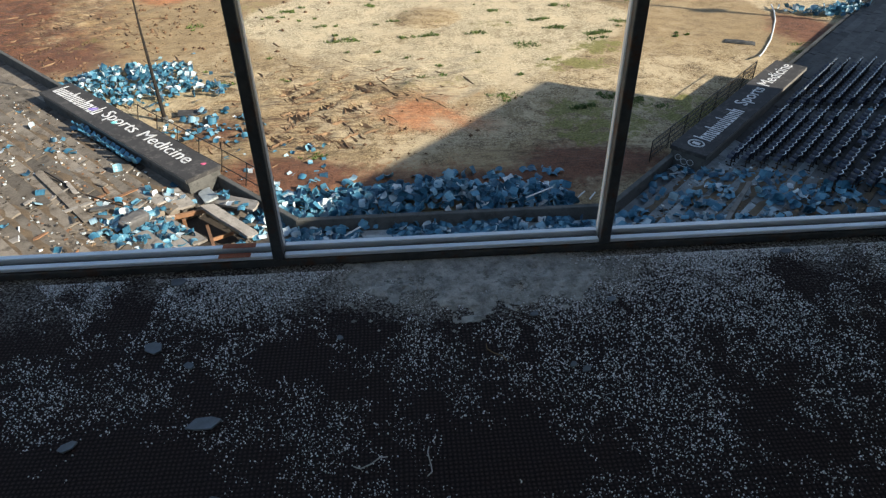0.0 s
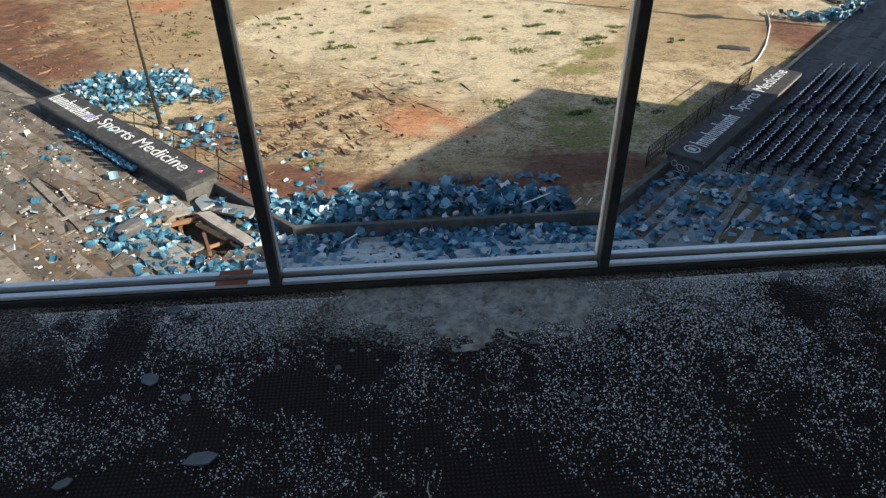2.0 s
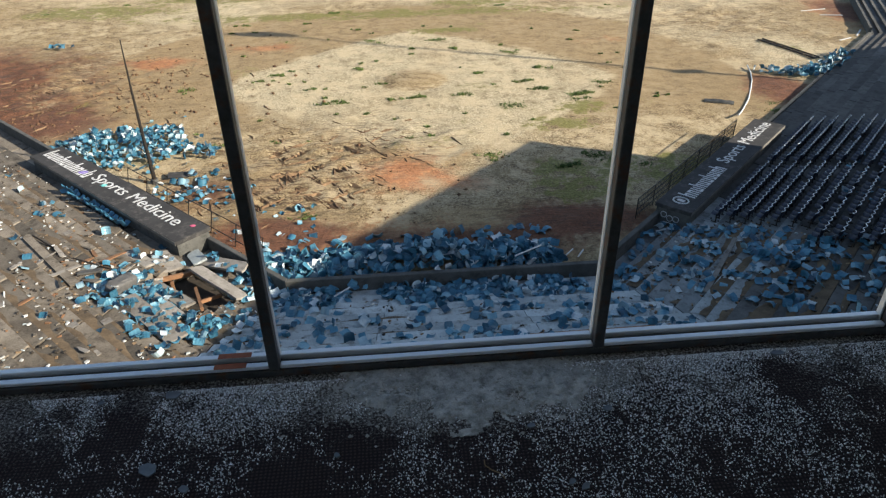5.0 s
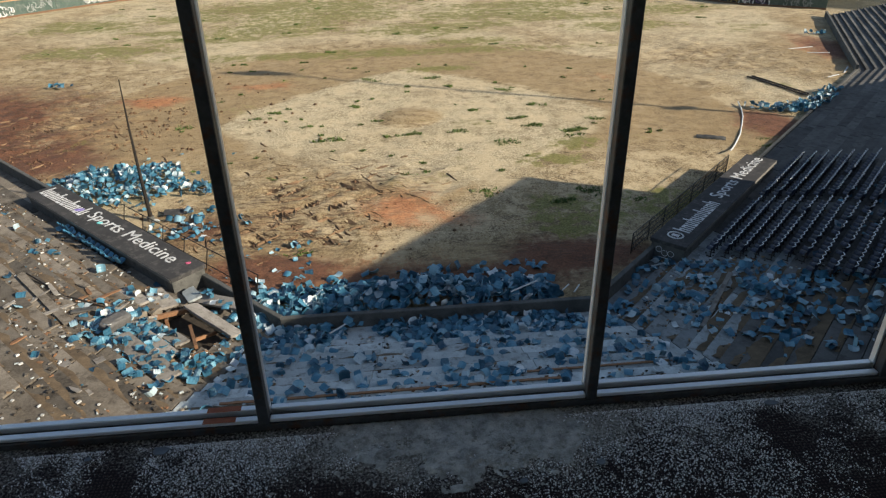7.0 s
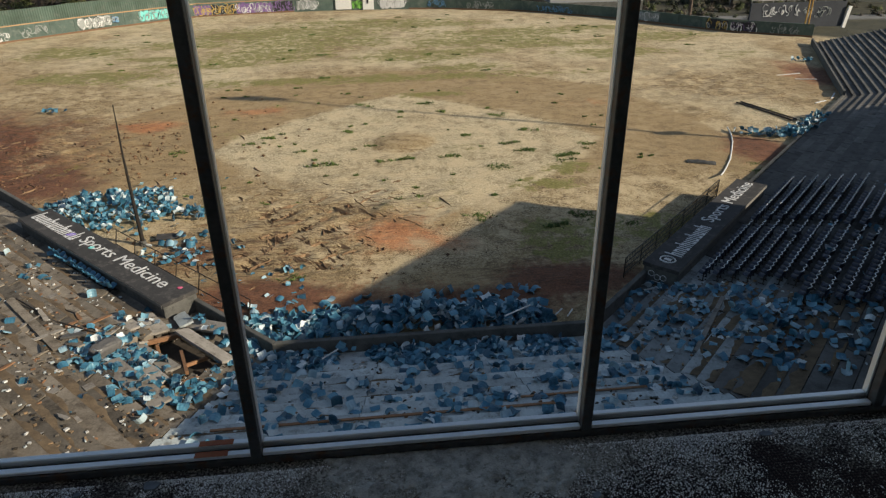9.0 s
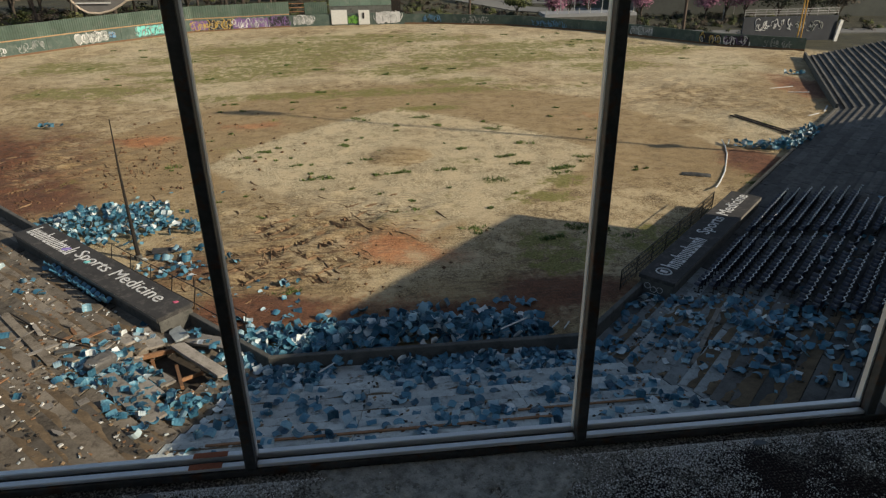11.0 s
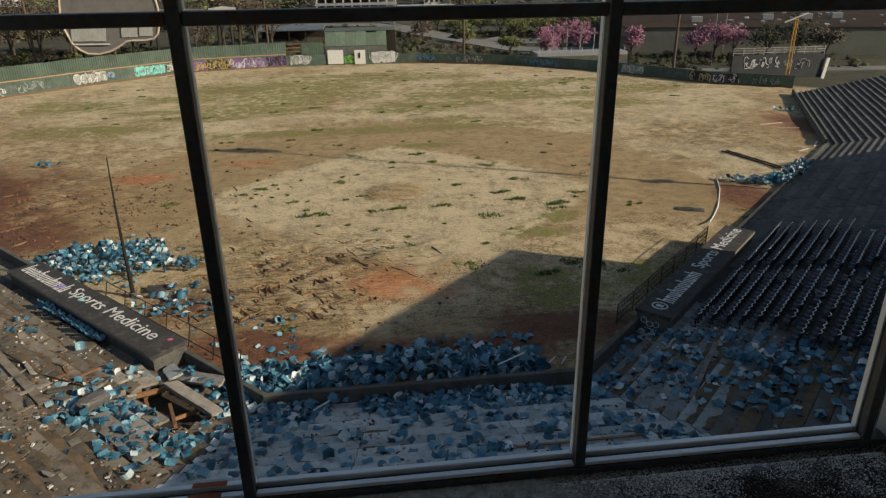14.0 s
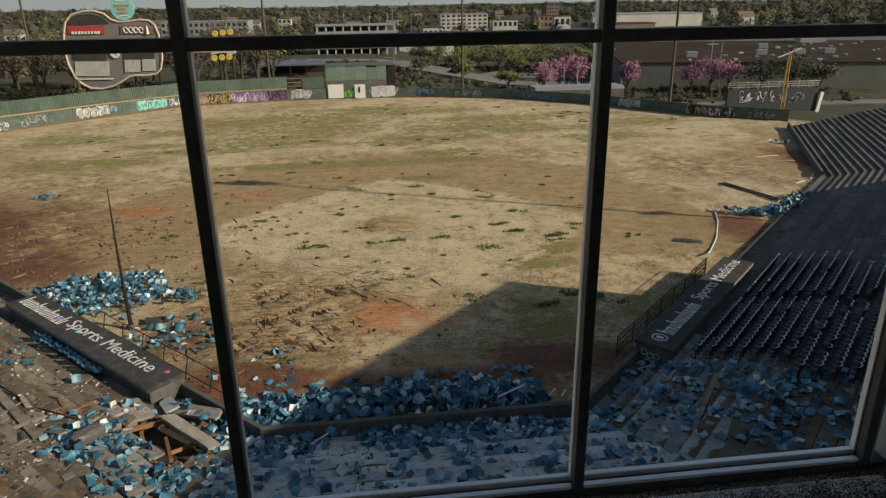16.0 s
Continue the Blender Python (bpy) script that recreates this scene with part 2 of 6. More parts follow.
for y in gy:
    for x in gx:
        u = noise.noise((x / 3.1, y / 3.1, 0.5))
        w = noise.noise((x / 9.0, y / 9.0, 4.2))
        v = noise.noise((x / 1.4, y / 1.4, 1.7))
        dm = math.hypot(x - MOUND.x, y - MOUND.y)
        sq = (abs(x - HOME.x) ** 1.25 + abs(y - 57.2) ** 1.25) ** 0.8 * 1.03
        infield = max(0, min(1, (30.5 + 1.2 * u - dm) / 1.0)) * max(0, min(1, (sq - 18.2 - 0.7 * u) / 1.0)) * (1 if y > 50 else max(0, (y - 44) / 6))
        # brown soil; the lobe at (-50, 80) also has lens falloff put into it
        rim = max(1.05 * bell(x, y, -42, 60, 17, 20), 0.55 * bell(x, y, -25, 51, 9, 8), 0.9 * bell(x, y, 0, 28.5, 14, 4.2), 0.95 * bell(x, y, -7, 32.5, 5.5, 3.6), 0.7 * bell(x, y, 6, 31, 7, 3), bell(x, y, 33, 50, 4, 7), bell(x, y, 52, 72, 5, 12), 0.7 * bell(x, y, 62, 92, 4, 10), 0.85 * bell(x, y, -50, 80, 12, 20), 0.8 * bell(x, y, -8, 38, 7, 6.5), 0.45 * bell(x, y, 1, 41, 5, 4))
        r_ = max(0.95 * bell(x, y, 2.7, 38.0, 4.4, 3.0), 0.6 * bell(x, y, 2.6, 60.1, 1.3, 0.6), 0.75 * bell(x, y, -21, 66, 4.5, 2.6), 0.55 * bell(x, y, -12.5, 70, 4, 2.2), 0.4 * bell(x, y, 22.5, 69, 5, 2), 0.75 * bell(x, y, 34, 51, 3, 5), 0.8 * bell(x, y, 55, 76, 4, 9), 0.6 * bell(x, y, -38, 55, 13, 10), 0.5 * bell(x, y, 0, 29.5, 13, 2.5), 0.5 * bell(x, y, -7, 31.5, 4.5, 3), 0.4 * bell(x, y, 7, 31, 6, 2))
        g_ = min(1, 1.7 * max(bell(x, y, *p) for p in GREEN_PATCHES))
        g_ = max(g_, 0.14 * max(0, min(1, (dm - 33) / 6)) * (0.6 + 0.8 * w))
        base_path = max(0, 1 - abs((x - HOME.x) - (y - HOME.y)) / 1.3) * (1 if 4 < x < 22 else 0)
        third_path = max(0, 1 - abs((x - HOME.x) + (y - HOME.y)) / 2.0) * (1 if -17 < x < 3 else 0)
        red.append(max(0, min(1, r_ * (1.15 + 1.1 * u + 0.6 * v) + 0.2 * u * (r_ > 0.08))))
        brown.append(max(0, min(1, 0.74 * infield + 0.95 * rim + 0.35 * w * (rim > 0.1) + 0.5 * max(0, min(1, (2.7 - dm) / 0.3)) + 0.4 * base_path + 0.55 * third_path)))
        green.append(max(0, min(1, g_ * 1.2 + 0.5 * u - 0.12)) if g_ > 0.12 else max(0, 0.22 * u + 0.1 * w - 0.05))
        straw.append(max(0, min(1, 0.4 + 0.8 * w + (0.6 if sq < 18 and dm > 3 else (-0.8 if dm < 3 else 0)) + 0.3 * max(0, min(1, (dm - 31) / 4)) - infield - rim)))
        r = math.hypot(x, y - 20)
        off = ((y - 140.2) * 39 + (x - 31.6) * 37.9) / 54.4 if x > 31.6 else -9
        far.append(max(0, min(1, max(math.hypot(x, y - 40) - 109, off) / 3)) if y > 60 else float(abs(x) > 90))
        rut.append(max(0, min(1, 1.2 * max(bell(x, y, -6.5, 37.5, 6, 6.5), 1.15 * bell(x, y, -36, 58, 13, 12), 0.7 * bell(x, y, -2, 43, 8, 6), 0.5 * bell(x, y, 10, 33, 8, 4), 0.5 * bell(x, y, 40, 75, 9, 14)))))
        turned.append(max(0, min(1, 1.5 * max(1.25 * bell(x, y, -43, 57, 15, 14), 0.95 * bell(x, y, -29, 50.5, 7, 5), 0.6 * bell(x, y, -11, 36.5, 3.5, 2.5), 0.9 * bell(x, y, -6.5, 31, 5, 2.6), 0.75 * bell(x, y, 4, 29, 9, 2.4), 0.8 * bell(x, y, 11, 31, 5, 2.5), 0.8 * bell(x, y, 34, 51, 3, 5), 0.7 * bell(x, y, 56, 76, 4, 9)) + 0.3 * u - 0.05)))
        near = 1 if r < 200 else 0
        z = Z + near * (0.03 * v + 0.06 * u + 0.35 * rim * (0.25 + abs(v) * 0.45)) + far_height(x, y)
        z += 0.28 * max(0, 1 - (dm / 3.0) ** 2)
        if rut[-1] > 0.05:
            a_, b_ = 0.79 * x + 0.62 * y, -0.62 * x + 0.79 * y
            z += rut[-1] * (0.42 * abs(noise.noise((a_ / 4.5, b_ / 1.0, 6.6))) + 0.3 * abs(noise.noise((b_ / 5.0, a_ / 1.2, 3.3))) + 0.16 * noise.noise((x / 0.85, y / 0.85, 2.2)) - 0.08)
        gv.append((x, y, z))
nx = len(gx)
gf = [(j * nx + i, j * nx + i + 1, (j + 1) * nx + i + 1, (j + 1) * nx + i) for j in range(len(gy) - 1) for i in range(nx - 1)]


def ground_material():
    m, nt, b = base("field_ground", 0.95)
    co = nt.nodes.new("ShaderNodeTexCoord").outputs["Object"]

    def att(name):
        a = nt.nodes.new("ShaderNodeAttribute")
        a.attribute_name = name
        return a.outputs["Fac"]

    n_fine, n_mid, n_big = noise_node(nt, 7.5, 8, 0.78, co), noise_node(nt, 0.75, 8, 0.72, co), noise_node(nt, 0.16, 5, 0.6, co)
    n_tuft = noise_node(nt, 2.2, 6, 0.75, co)
    turn = nt.nodes.new("ShaderNodeMapping")
    turn.inputs["Rotation"].default_value, turn.inputs["Scale"].default_value = (0, 0, radians(38)), (0.3, 2.1, 1)
    nt.links.new(co, turn.inputs["Vector"])
    n_rut = noise_node(nt, 1.9, 6, 0.7, turn.outputs[0])
    grain = calc(nt, 'ADD', calc(nt, 'MULTIPLY', n_fine, 0.6), calc(nt, 'MULTIPLY', n_mid, 0.4))
    dry = ramp(nt, grain, ((0.42, (0.085, 0.055, 0.026)), (0.5, (0.33, 0.235, 0.12)), (0.58, (0.58, 0.46, 0.27))))
    pale = ramp(nt, n_fine, ((0.36, (0.15, 0.115, 0.06)), (0.5, (0.48, 0.39, 0.24)), (0.62, (0.76, 0.65, 0.45))))

    def broken(a, lo, hi, grain=0.6):
        return ramp(nt, calc(nt, 'ADD', a, calc(nt, 'MULTIPLY', calc(nt, 'SUBTRACT', calc(nt, 'ADD', calc(nt, 'MULTIPLY', n_tuft, 0.5), calc(nt, 'MULTIPLY', n_fine, 0.5)), 0.5), grain * 3)),
                    ((lo, (0, 0, 0)), (hi, (1, 1, 1))))

    c = mix(nt, broken(att("straw"), 0.3, 0.9, 0.9), dry, pale)
    # dark worn spots of old thatch
    c = mix(nt, ramp(nt, n_tuft, ((0.565, (0, 0, 0)), (0.64, (0.8, 0.8, 0.8)))), c, (0.115, 0.088, 0.04))
    c = mix(nt, ramp(nt, n_mid, ((0.54, (0, 0, 0)), (0.64, (0.6, 0.6, 0.6)))), c, (0.16, 0.115, 0.055))
    # bleached and bare patches a stride or two across
    n_patch = noise_node(nt, 0.42, 9, 0.78, co)
    c = mix(nt, ramp(nt, n_patch, ((0.50, (0, 0, 0)), (0.57, (0.6, 0.6, 0.6)))), c, (0.61, 0.485, 0.30))
    c = mix(nt, ramp(nt, n_patch, ((0.36, (0.55, 0.55, 0.55)), (0.45, (0, 0, 0)))), c, (0.20, 0.145, 0.07))
    soil = ramp(nt, grain, ((0.38, (0.17, 0.112, 0.05)), (0.6, (0.42, 0.30, 0.155))))
    c = mix(nt, broken(att("brown"), 0.3, 0.85), c, soil)
    clay = ramp(nt, grain, ((0.40, (0.24, 0.075, 0.028)), (0.6, (0.62, 0.25, 0.10))))
    c = mix(nt, calc(nt, 'MULTIPLY', broken(att("red"), 0.3, 1.0, 0.9), 0.82), c, clay)
    earth = ramp(nt, grain, ((0.40, (0.06, 0.024, 0.012)), (0.6, (0.23, 0.098, 0.05))))
    c = mix(nt, broken(att("turned"), 0.3, 0.8, 0.7), c, earth)
    rutted = calc(nt, 'MULTIPLY', ramp(nt, n_rut, ((0.51, (0, 0, 0)), (0.58, (0.9, 0.9, 0.9)))), att("rut"))
    c = mix(nt, rutted, c, (0.085, 0.045, 0.023))
    grass = ramp(nt, n_fine, ((0.40, (0.075, 0.078, 0.014)), (0.6, (0.27, 0.25, 0.06))))
    patchy = calc(nt, 'ADD', calc(nt, 'ADD', calc(nt, 'MULTIPLY', n_mid, 0.5), calc(nt, 'MULTIPLY', n_tuft, 0.3)), calc(nt, 'MULTIPLY', n_fine, 0.2))
    green_fac = ramp(nt, calc(nt, 'ADD', calc(nt, 'MULTIPLY', att("green"), 0.85), calc(nt, 'MULTIPLY', calc(nt, 'SUBTRACT', patchy, 0.498), 14.0)), ((0.3, (0, 0, 0)), (0.75, (0.85, 0.85, 0.85))))
    green_fac = calc(nt, 'MULTIPLY', green_fac, ramp(nt, att("green"), ((0.02, (0, 0, 0)), (0.2, (1, 1, 1)))))
    c = mix(nt, green_fac, c, grass)
    wood = ramp(nt, calc(nt, 'ADD', calc(nt, 'MULTIPLY', n_big, 0.6), calc(nt, 'MULTIPLY', n_mid, 0.4)), ((0.38, (0.02, 0.022, 0.012)), (0.55, (0.05, 0.047, 0.025)), (0.7, (0.10, 0.09, 0.05))))
    c = mix(nt, att("far"), c, wood)
    nt.links.new(c, b.inputs["Base Color"])
    bump(nt, b, calc(nt, 'ADD', calc(nt, 'ADD', n_fine, calc(nt, 'MULTIPLY', n_tuft, 1.2)), calc(nt, 'MULTIPLY', calc(nt, 'MULTIPLY', n_rut, att("rut")), -4.5)), 0.6, 0.09)
    return m


ground = raw("ground", gv, gf, ground_material(), smooth=True)
for nm, vals in (("red", red), ("brown", brown), ("green", green), ("straw", straw), ("far", far), ("rut", rut), ("turned", turned)):
    ground.data.attributes.new(nm, 'FLOAT', 'POINT').data.foreach_set("value", vals)
tagged(ground, "dry patchy ball field with red clay and weeds", "ground", kind="structure")

# ---- seating bowl ----
terrace = thing("terrace", 0, 0, 0, "stepped grey concrete seating terraces, stained and littered", "terrace", kind="structure")
# the right sections carry their dimness in the concrete colour
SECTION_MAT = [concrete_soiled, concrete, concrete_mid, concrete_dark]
HOLE_S, HOLE_D = (21.9, 26.4), (2.2, 4.4)
for k in range(26):
    d0, d1 = FIRST + ROW * k, FIRST + ROW * (k + 1)
    la, lb = offset_line(d0), offset_line(d1 - 0.04)
    z1 = Z + 0.3 + RISE * k
    for i in range(4):
        a, b_, c, d = la[i], la[i + 1], lb[i + 1], lb[i]
        spans = [(0.0, 1.0)]
        if i == 0:
            full = (b_ - a).length
            # the left stand is broken open near the corner
            s_of = lambda p: (p.y - p.x) * R2
            f = lambda s: (s_of(a) - s) / (s_of(a) - s_of(b_))
            if d1 > HOLE_D[0] and d0 < HOLE_D[1]:
                spans = [(0, f(HOLE_S[1])), (f(HOLE_S[0]), 1)]
        for p, q in spans:
            n = max(1, int((b_ - a).length * (q - p) / 5.5))
            for j in range(n):
                u, w = p + (q - p) * j / n, p + (q - p) * (j + 1) / n
                g = 0.004
                outline = [a.lerp(b_, u + g / 5.5), d.lerp(c, u + g / 5.5), d.lerp(c, w - g / 5.5), a.lerp(b_, w - g / 5.5)]
                bm = bmesh.new()
                dz = (0.03 if i == 0 else 0.012) * noise.noise((k * 3.7, j * 5.1, i))
                prism(bm, outline, z1 - 0.5, z1 + dz)
                bmesh.ops.recalc_face_normals(bm, faces=bm.faces)
                # upper right rows are dark concrete; farther pieces are dimmed with it too
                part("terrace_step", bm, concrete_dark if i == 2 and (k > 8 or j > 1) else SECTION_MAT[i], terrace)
# front wall round the field
front = thing("wall_field", 0, 0, 0, "low grey concrete wall between field and seats", "wall", kind="structure")
l0, l1 = offset_line(-0.0), offset_line(0.28)
runs = [(l0[0], l1[0], l1[1], l0[1], 1.05), (l0[1], l1[1], l1[2], l0[2], 1.05), (l0[2], l1[2], on_right(47.7, 0.28), on_right(47.7, 0), 1.05),
        (on_right(47.7, 0), on_right(47.7, 0.28), l1[3], l0[3], 0.42), (l0[3], l1[3], l1[4], l0[4], 0.9)]
for p, q, r, s, h in runs:
    bm = bmesh.new()
    prism(bm, [p, q, r, s], Z - 0.4, Z + h)
    bmesh.ops.recalc_face_normals(bm, faces=bm.faces)
    bmesh.ops.bevel(bm, geom=[e for e in bm.edges if all(v.co.z > Z for v in e.verts)], offset=0.03, segments=1, affect='EDGES')
    part("wall_run", bm, wall_grey, front)

# ---- buildings behind the stands, which shade the seats ----
def shed(name, a, b, depth, z0, z1, label):
    """A plain long building with a front from a to b and a slab roof."""
    t = (Vector(b) - Vector(a)).normalized()
    n = Vector((t.y, -t.x)) * depth
    ob = thing(name, 0, 0, 0, label, "building", kind="structure")
    a, b = Vector(a), Vector(b)
    part("wall", prism(bmesh.new(), [a, b, b + n, a + n][::-1], z0, z1 - 0.3), wall_grey, ob)
    e = t * 0.0
    part("roof", prism(bmesh.new(), [a - e - n * 0.03, b + e - n * 0.03, b + n, a + n][::-1], z1 - 0.29, z1), roof_dark, ob)
    return ob


shed("grandstand_building", (16.0, 7.1), (38.7, 29.8), 8, Z, -3.8, "plain grey grandstand building behind the seats")
shed("concourse_building", (38.9, 30.0), (61.8, 52.9), 8, Z, -9.3, "low grey concourse building behind the seats")

# ---- press box: floor, window wall, room ----
floor = thing("floor", 0, 0, 0, "dark carpet floor covered with crumbled glass and dust", "floor", kind="structure")


def carpet_material():
    m, nt, b = base("dusty_carpet", 0.95)
    b.inputs["Specular IOR Level"].default_value = 0.15
    co = nt.nodes.new("ShaderNodeTexCoord").outputs["Object"]
    sep = nt.nodes.new("ShaderNodeSeparateXYZ")
    nt.links.new(co, sep.inputs[0])
    n1, n2, n3 = noise_node(nt, 2.6, 8, 0.7, co), noise_node(nt, 95, 8, 0.8, co), noise_node(nt, 260, 2, 0.6, co)
    weave = nt.nodes.new("ShaderNodeTexWave")
    weave.inputs["Scale"].default_value, weave.inputs["Distortion"].default_value = 23, 2.2
    nt.links.new(co, weave.inputs["Vector"])
    weave2 = nt.nodes.new("ShaderNodeTexWave")
    weave2.bands_direction = 'Y'
    weave2.inputs["Scale"].default_value, weave2.inputs["Distortion"].default_value = 23, 2.2
    nt.links.new(co, weave2.inputs["Vector"])
    w = calc(nt, 'MULTIPLY', weave.outputs["Fac"], weave2.outputs["Fac"])
    pile = ramp(nt, calc(nt, 'ADD', calc(nt, 'MULTIPLY', w, 0.5), calc(nt, 'MULTIPLY', n3, 0.5)), ((0.2, (0.014, 0.0085, 0.009)), (0.75, (0.085, 0.055, 0.054))))
    # pale dust, its tone raised to carry window light as well
    dust = ramp(nt, n2, ((0.36, (0.10, 0.09, 0.075)), (0.5, (0.38, 0.36, 0.32)), (0.62, (0.85, 0.83, 0.78))))
    # dust lies thickest beside the window and in drifts further in
    edge = calc(nt, 'ADD', calc(nt, 'MULTIPLY', sep.outputs[1], 2.2), 0.42)
    # the thickest drift lies below the middle pane, where it also adds window light
    sx = calc(nt, 'POWER', calc(nt, 'MULTIPLY', calc(nt, 'ADD', sep.outputs[0], -0.75), 1.5), 2.0)
    sy = calc(nt, 'POWER', calc(nt, 'MULTIPLY', calc(nt, 'ADD', sep.outputs[1], 0.12), 3.6), 2.0)
    blob = calc(nt, 'MAXIMUM', calc(nt, 'SUBTRACT', 1.0, calc(nt, 'ADD', sx, sy)), 0.0)
    edge = calc(nt, 'ADD', edge, calc(nt, 'MULTIPLY', blob, 1.1))
    drift = calc(nt, 'ADD', edge, calc(nt, 'MULTIPLY', calc(nt, 'SUBTRACT', n1, 0.5), 3.2))
    fac = ramp(nt, calc(nt, 'ADD', drift, calc(nt, 'MULTIPLY', calc(nt, 'SUBTRACT', n2, 0.5), 5.0)), ((0.0, (0.02, 0.02, 0.02)), (1.0, (1, 1, 1))))
    nt.links.new(mix(nt, fac, pile, dust), b.inputs["Base Color"])
    bump(nt, b, calc(nt, 'ADD', calc(nt, 'ADD', n2, calc(nt, 'MULTIPLY', n3, 0.6)), calc(nt, 'MULTIPLY', n1, 2.0)), 0.9, 0.01)
    return m


carpet = carpet_material()
part("floor_slab", boxed(-4.0, -5.0, -0.3, 2.75, 0.066, 0.0), carpet, floor)
# unseen ceiling and window head are raised and pale to brighten the floor
ceiling = part("ceiling", boxed(-4.0, -5.0, 3.45, 2.75, 0.20, 3.6), plaster)
tagged(ceiling, "plain unseen plaster ceiling, pale and high to light the floor", "ceiling", kind="structure")
# unseen west side is left open above 0.3 m to let in skylight
for nm, b6 in (("wall_east", (2.55, -5.0, 0.004, 2.75, 0.06, 3.446)), ("wall_west", (-4.0, -5.0, 0.004, -3.8, 0.06, 0.3)), ("wall_south", (-3.79, -5.0, 0.004, 2.54, -4.8, 3.446))):
    tagged(part(nm, boxed(*b6), plaster), "plain grey plaster wall", "wall", kind="structure")
lower = part("wall_below", boxed(-4.0, -0.15, -13.5, 2.75, 0.06, -0.304), wall_grey)
tagged(lower, "grey outside wall below the press box window", "wall", kind="structure")

window = thing("window_1", 0, 0, 0, "tall aluminium window wall with the glass broken out", "window", kind="structure")
WX = (-3.75, -2.50, -1.25, 0.0, 1.25, 2.45)
# sill: two rails with a black track between
part("window_sill", boxed(-3.8, -0.014, 0.004, 2.55, 0.066, 0.035, bevel=0.003), alu_dark, window)
for i in range(5):
    x0, x1 = WX[i] + 0.0215, WX[i + 1] - 0.0215
    part("sill_rail", boxed(x0, -0.008, 0.0375, x1, 0.020, 0.054, bevel=0.003), alu, window)
    part("gasket", boxed(x0, 0.022, 0.0375, x1, 0.035, 0.044), rubber, window)
    part("sill_rail", boxed(x0, 0.037, 0.0375, x1, 0.064, 0.067, bevel=0.003), alu, window)
    for zt in (1.70,):
        part("transom", boxed(x0, -0.012, zt - 0.004, x1, 0.05, zt + 0.034, bevel=0.003), alu_dark, window)
part("window_head", boxed(-3.8, -0.05, 3.38, 2.55, 0.10, 3.444), alu_dark, window)
# room-side members are in the darker metal, outer caps in the paler
for i, x in enumerate(WX):
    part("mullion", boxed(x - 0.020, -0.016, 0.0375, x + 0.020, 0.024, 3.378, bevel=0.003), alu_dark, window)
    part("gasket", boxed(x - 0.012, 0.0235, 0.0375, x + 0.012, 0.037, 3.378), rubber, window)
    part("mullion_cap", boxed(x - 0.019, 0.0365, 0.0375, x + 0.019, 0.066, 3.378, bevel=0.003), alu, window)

# ---- lettering ----
def words(text, length, height, material, parent, m, thick=0.01):
    """Raised lettering, laid flat, that fills length x height from its lower left corner at the pose m."""
    cu = bpy.data.curves.new("lettering", 'FONT')
    cu.body, cu.extrude, cu.resolution_u = text, thick, 3
    tmp = new("lettering_tmp", cu)
    me = bpy.data.meshes.new_from_object(tmp.evaluated_get(bpy.context.evaluated_depsgraph_get()))
    bpy.data.objects.remove(tmp)
    co = np.empty(len(me.vertices) * 3)
    me.vertices.foreach_get("co", co)
    co = co.reshape(-1, 3)
    lo, hi = co.min(0), co.max(0)
    co[:, 0] = (co[:, 0] - lo[0]) / (hi[0] - lo[0]) * length
    co[:, 1] = (co[:, 1] - lo[1]) / (hi[1] - lo[1]) * height
    me.vertices.foreach_set("co", co.ravel())
    me.materials.clear()
    me.materials.append(material)
    ob = new("lettering", me)
    ob.parent = parent
    ob.matrix_world = m
    return ob


def letter_bars(n, length, height, seed):
    """Plain bars of the size of n letters."""
    rnd = random.Random(seed)
    bm, step = bmesh.new(), length / n
    for i in range(n):
        h = height * (1.0 if i in (0, 3, 6, 9) else 0.68)
        x = i * step
        box(bm, x, 0, 0, x + step * 0.22, h, 0.012)
        box(bm, x + step * 0.5, 0, 0, x + step * 0.72, height * 0.66, 0.012)
        y = rnd.choice((0.0, 0.52)) * height
        box(bm, x + step * 0.2, y, 0.001, x + step * 0.52, y + height * 0.14, 0.0125)
    return bm


# ---- dugouts ----
sign_white = surface("faded_white_letters", (0.5, 0.5, 0.49), (0.78, 0.78, 0.76), 1.5, 25, 0.7, relief=0.1, stain=(0.3, 0.29, 0.27))
purple = surface("purple_spray", (0.12, 0.09, 0.3), (0.25, 0.2, 0.5), 3, 30, 0.7)
pink_spray = surface("pink_spray", (0.4, 0.06, 0.14), (0.55, 0.12, 0.2), 3, 30, 0.7)
teal_spray = surface("teal_spray", (0.1, 0.4, 0.42), (0.2, 0.6, 0.58), 1.0, 8, 0.7)


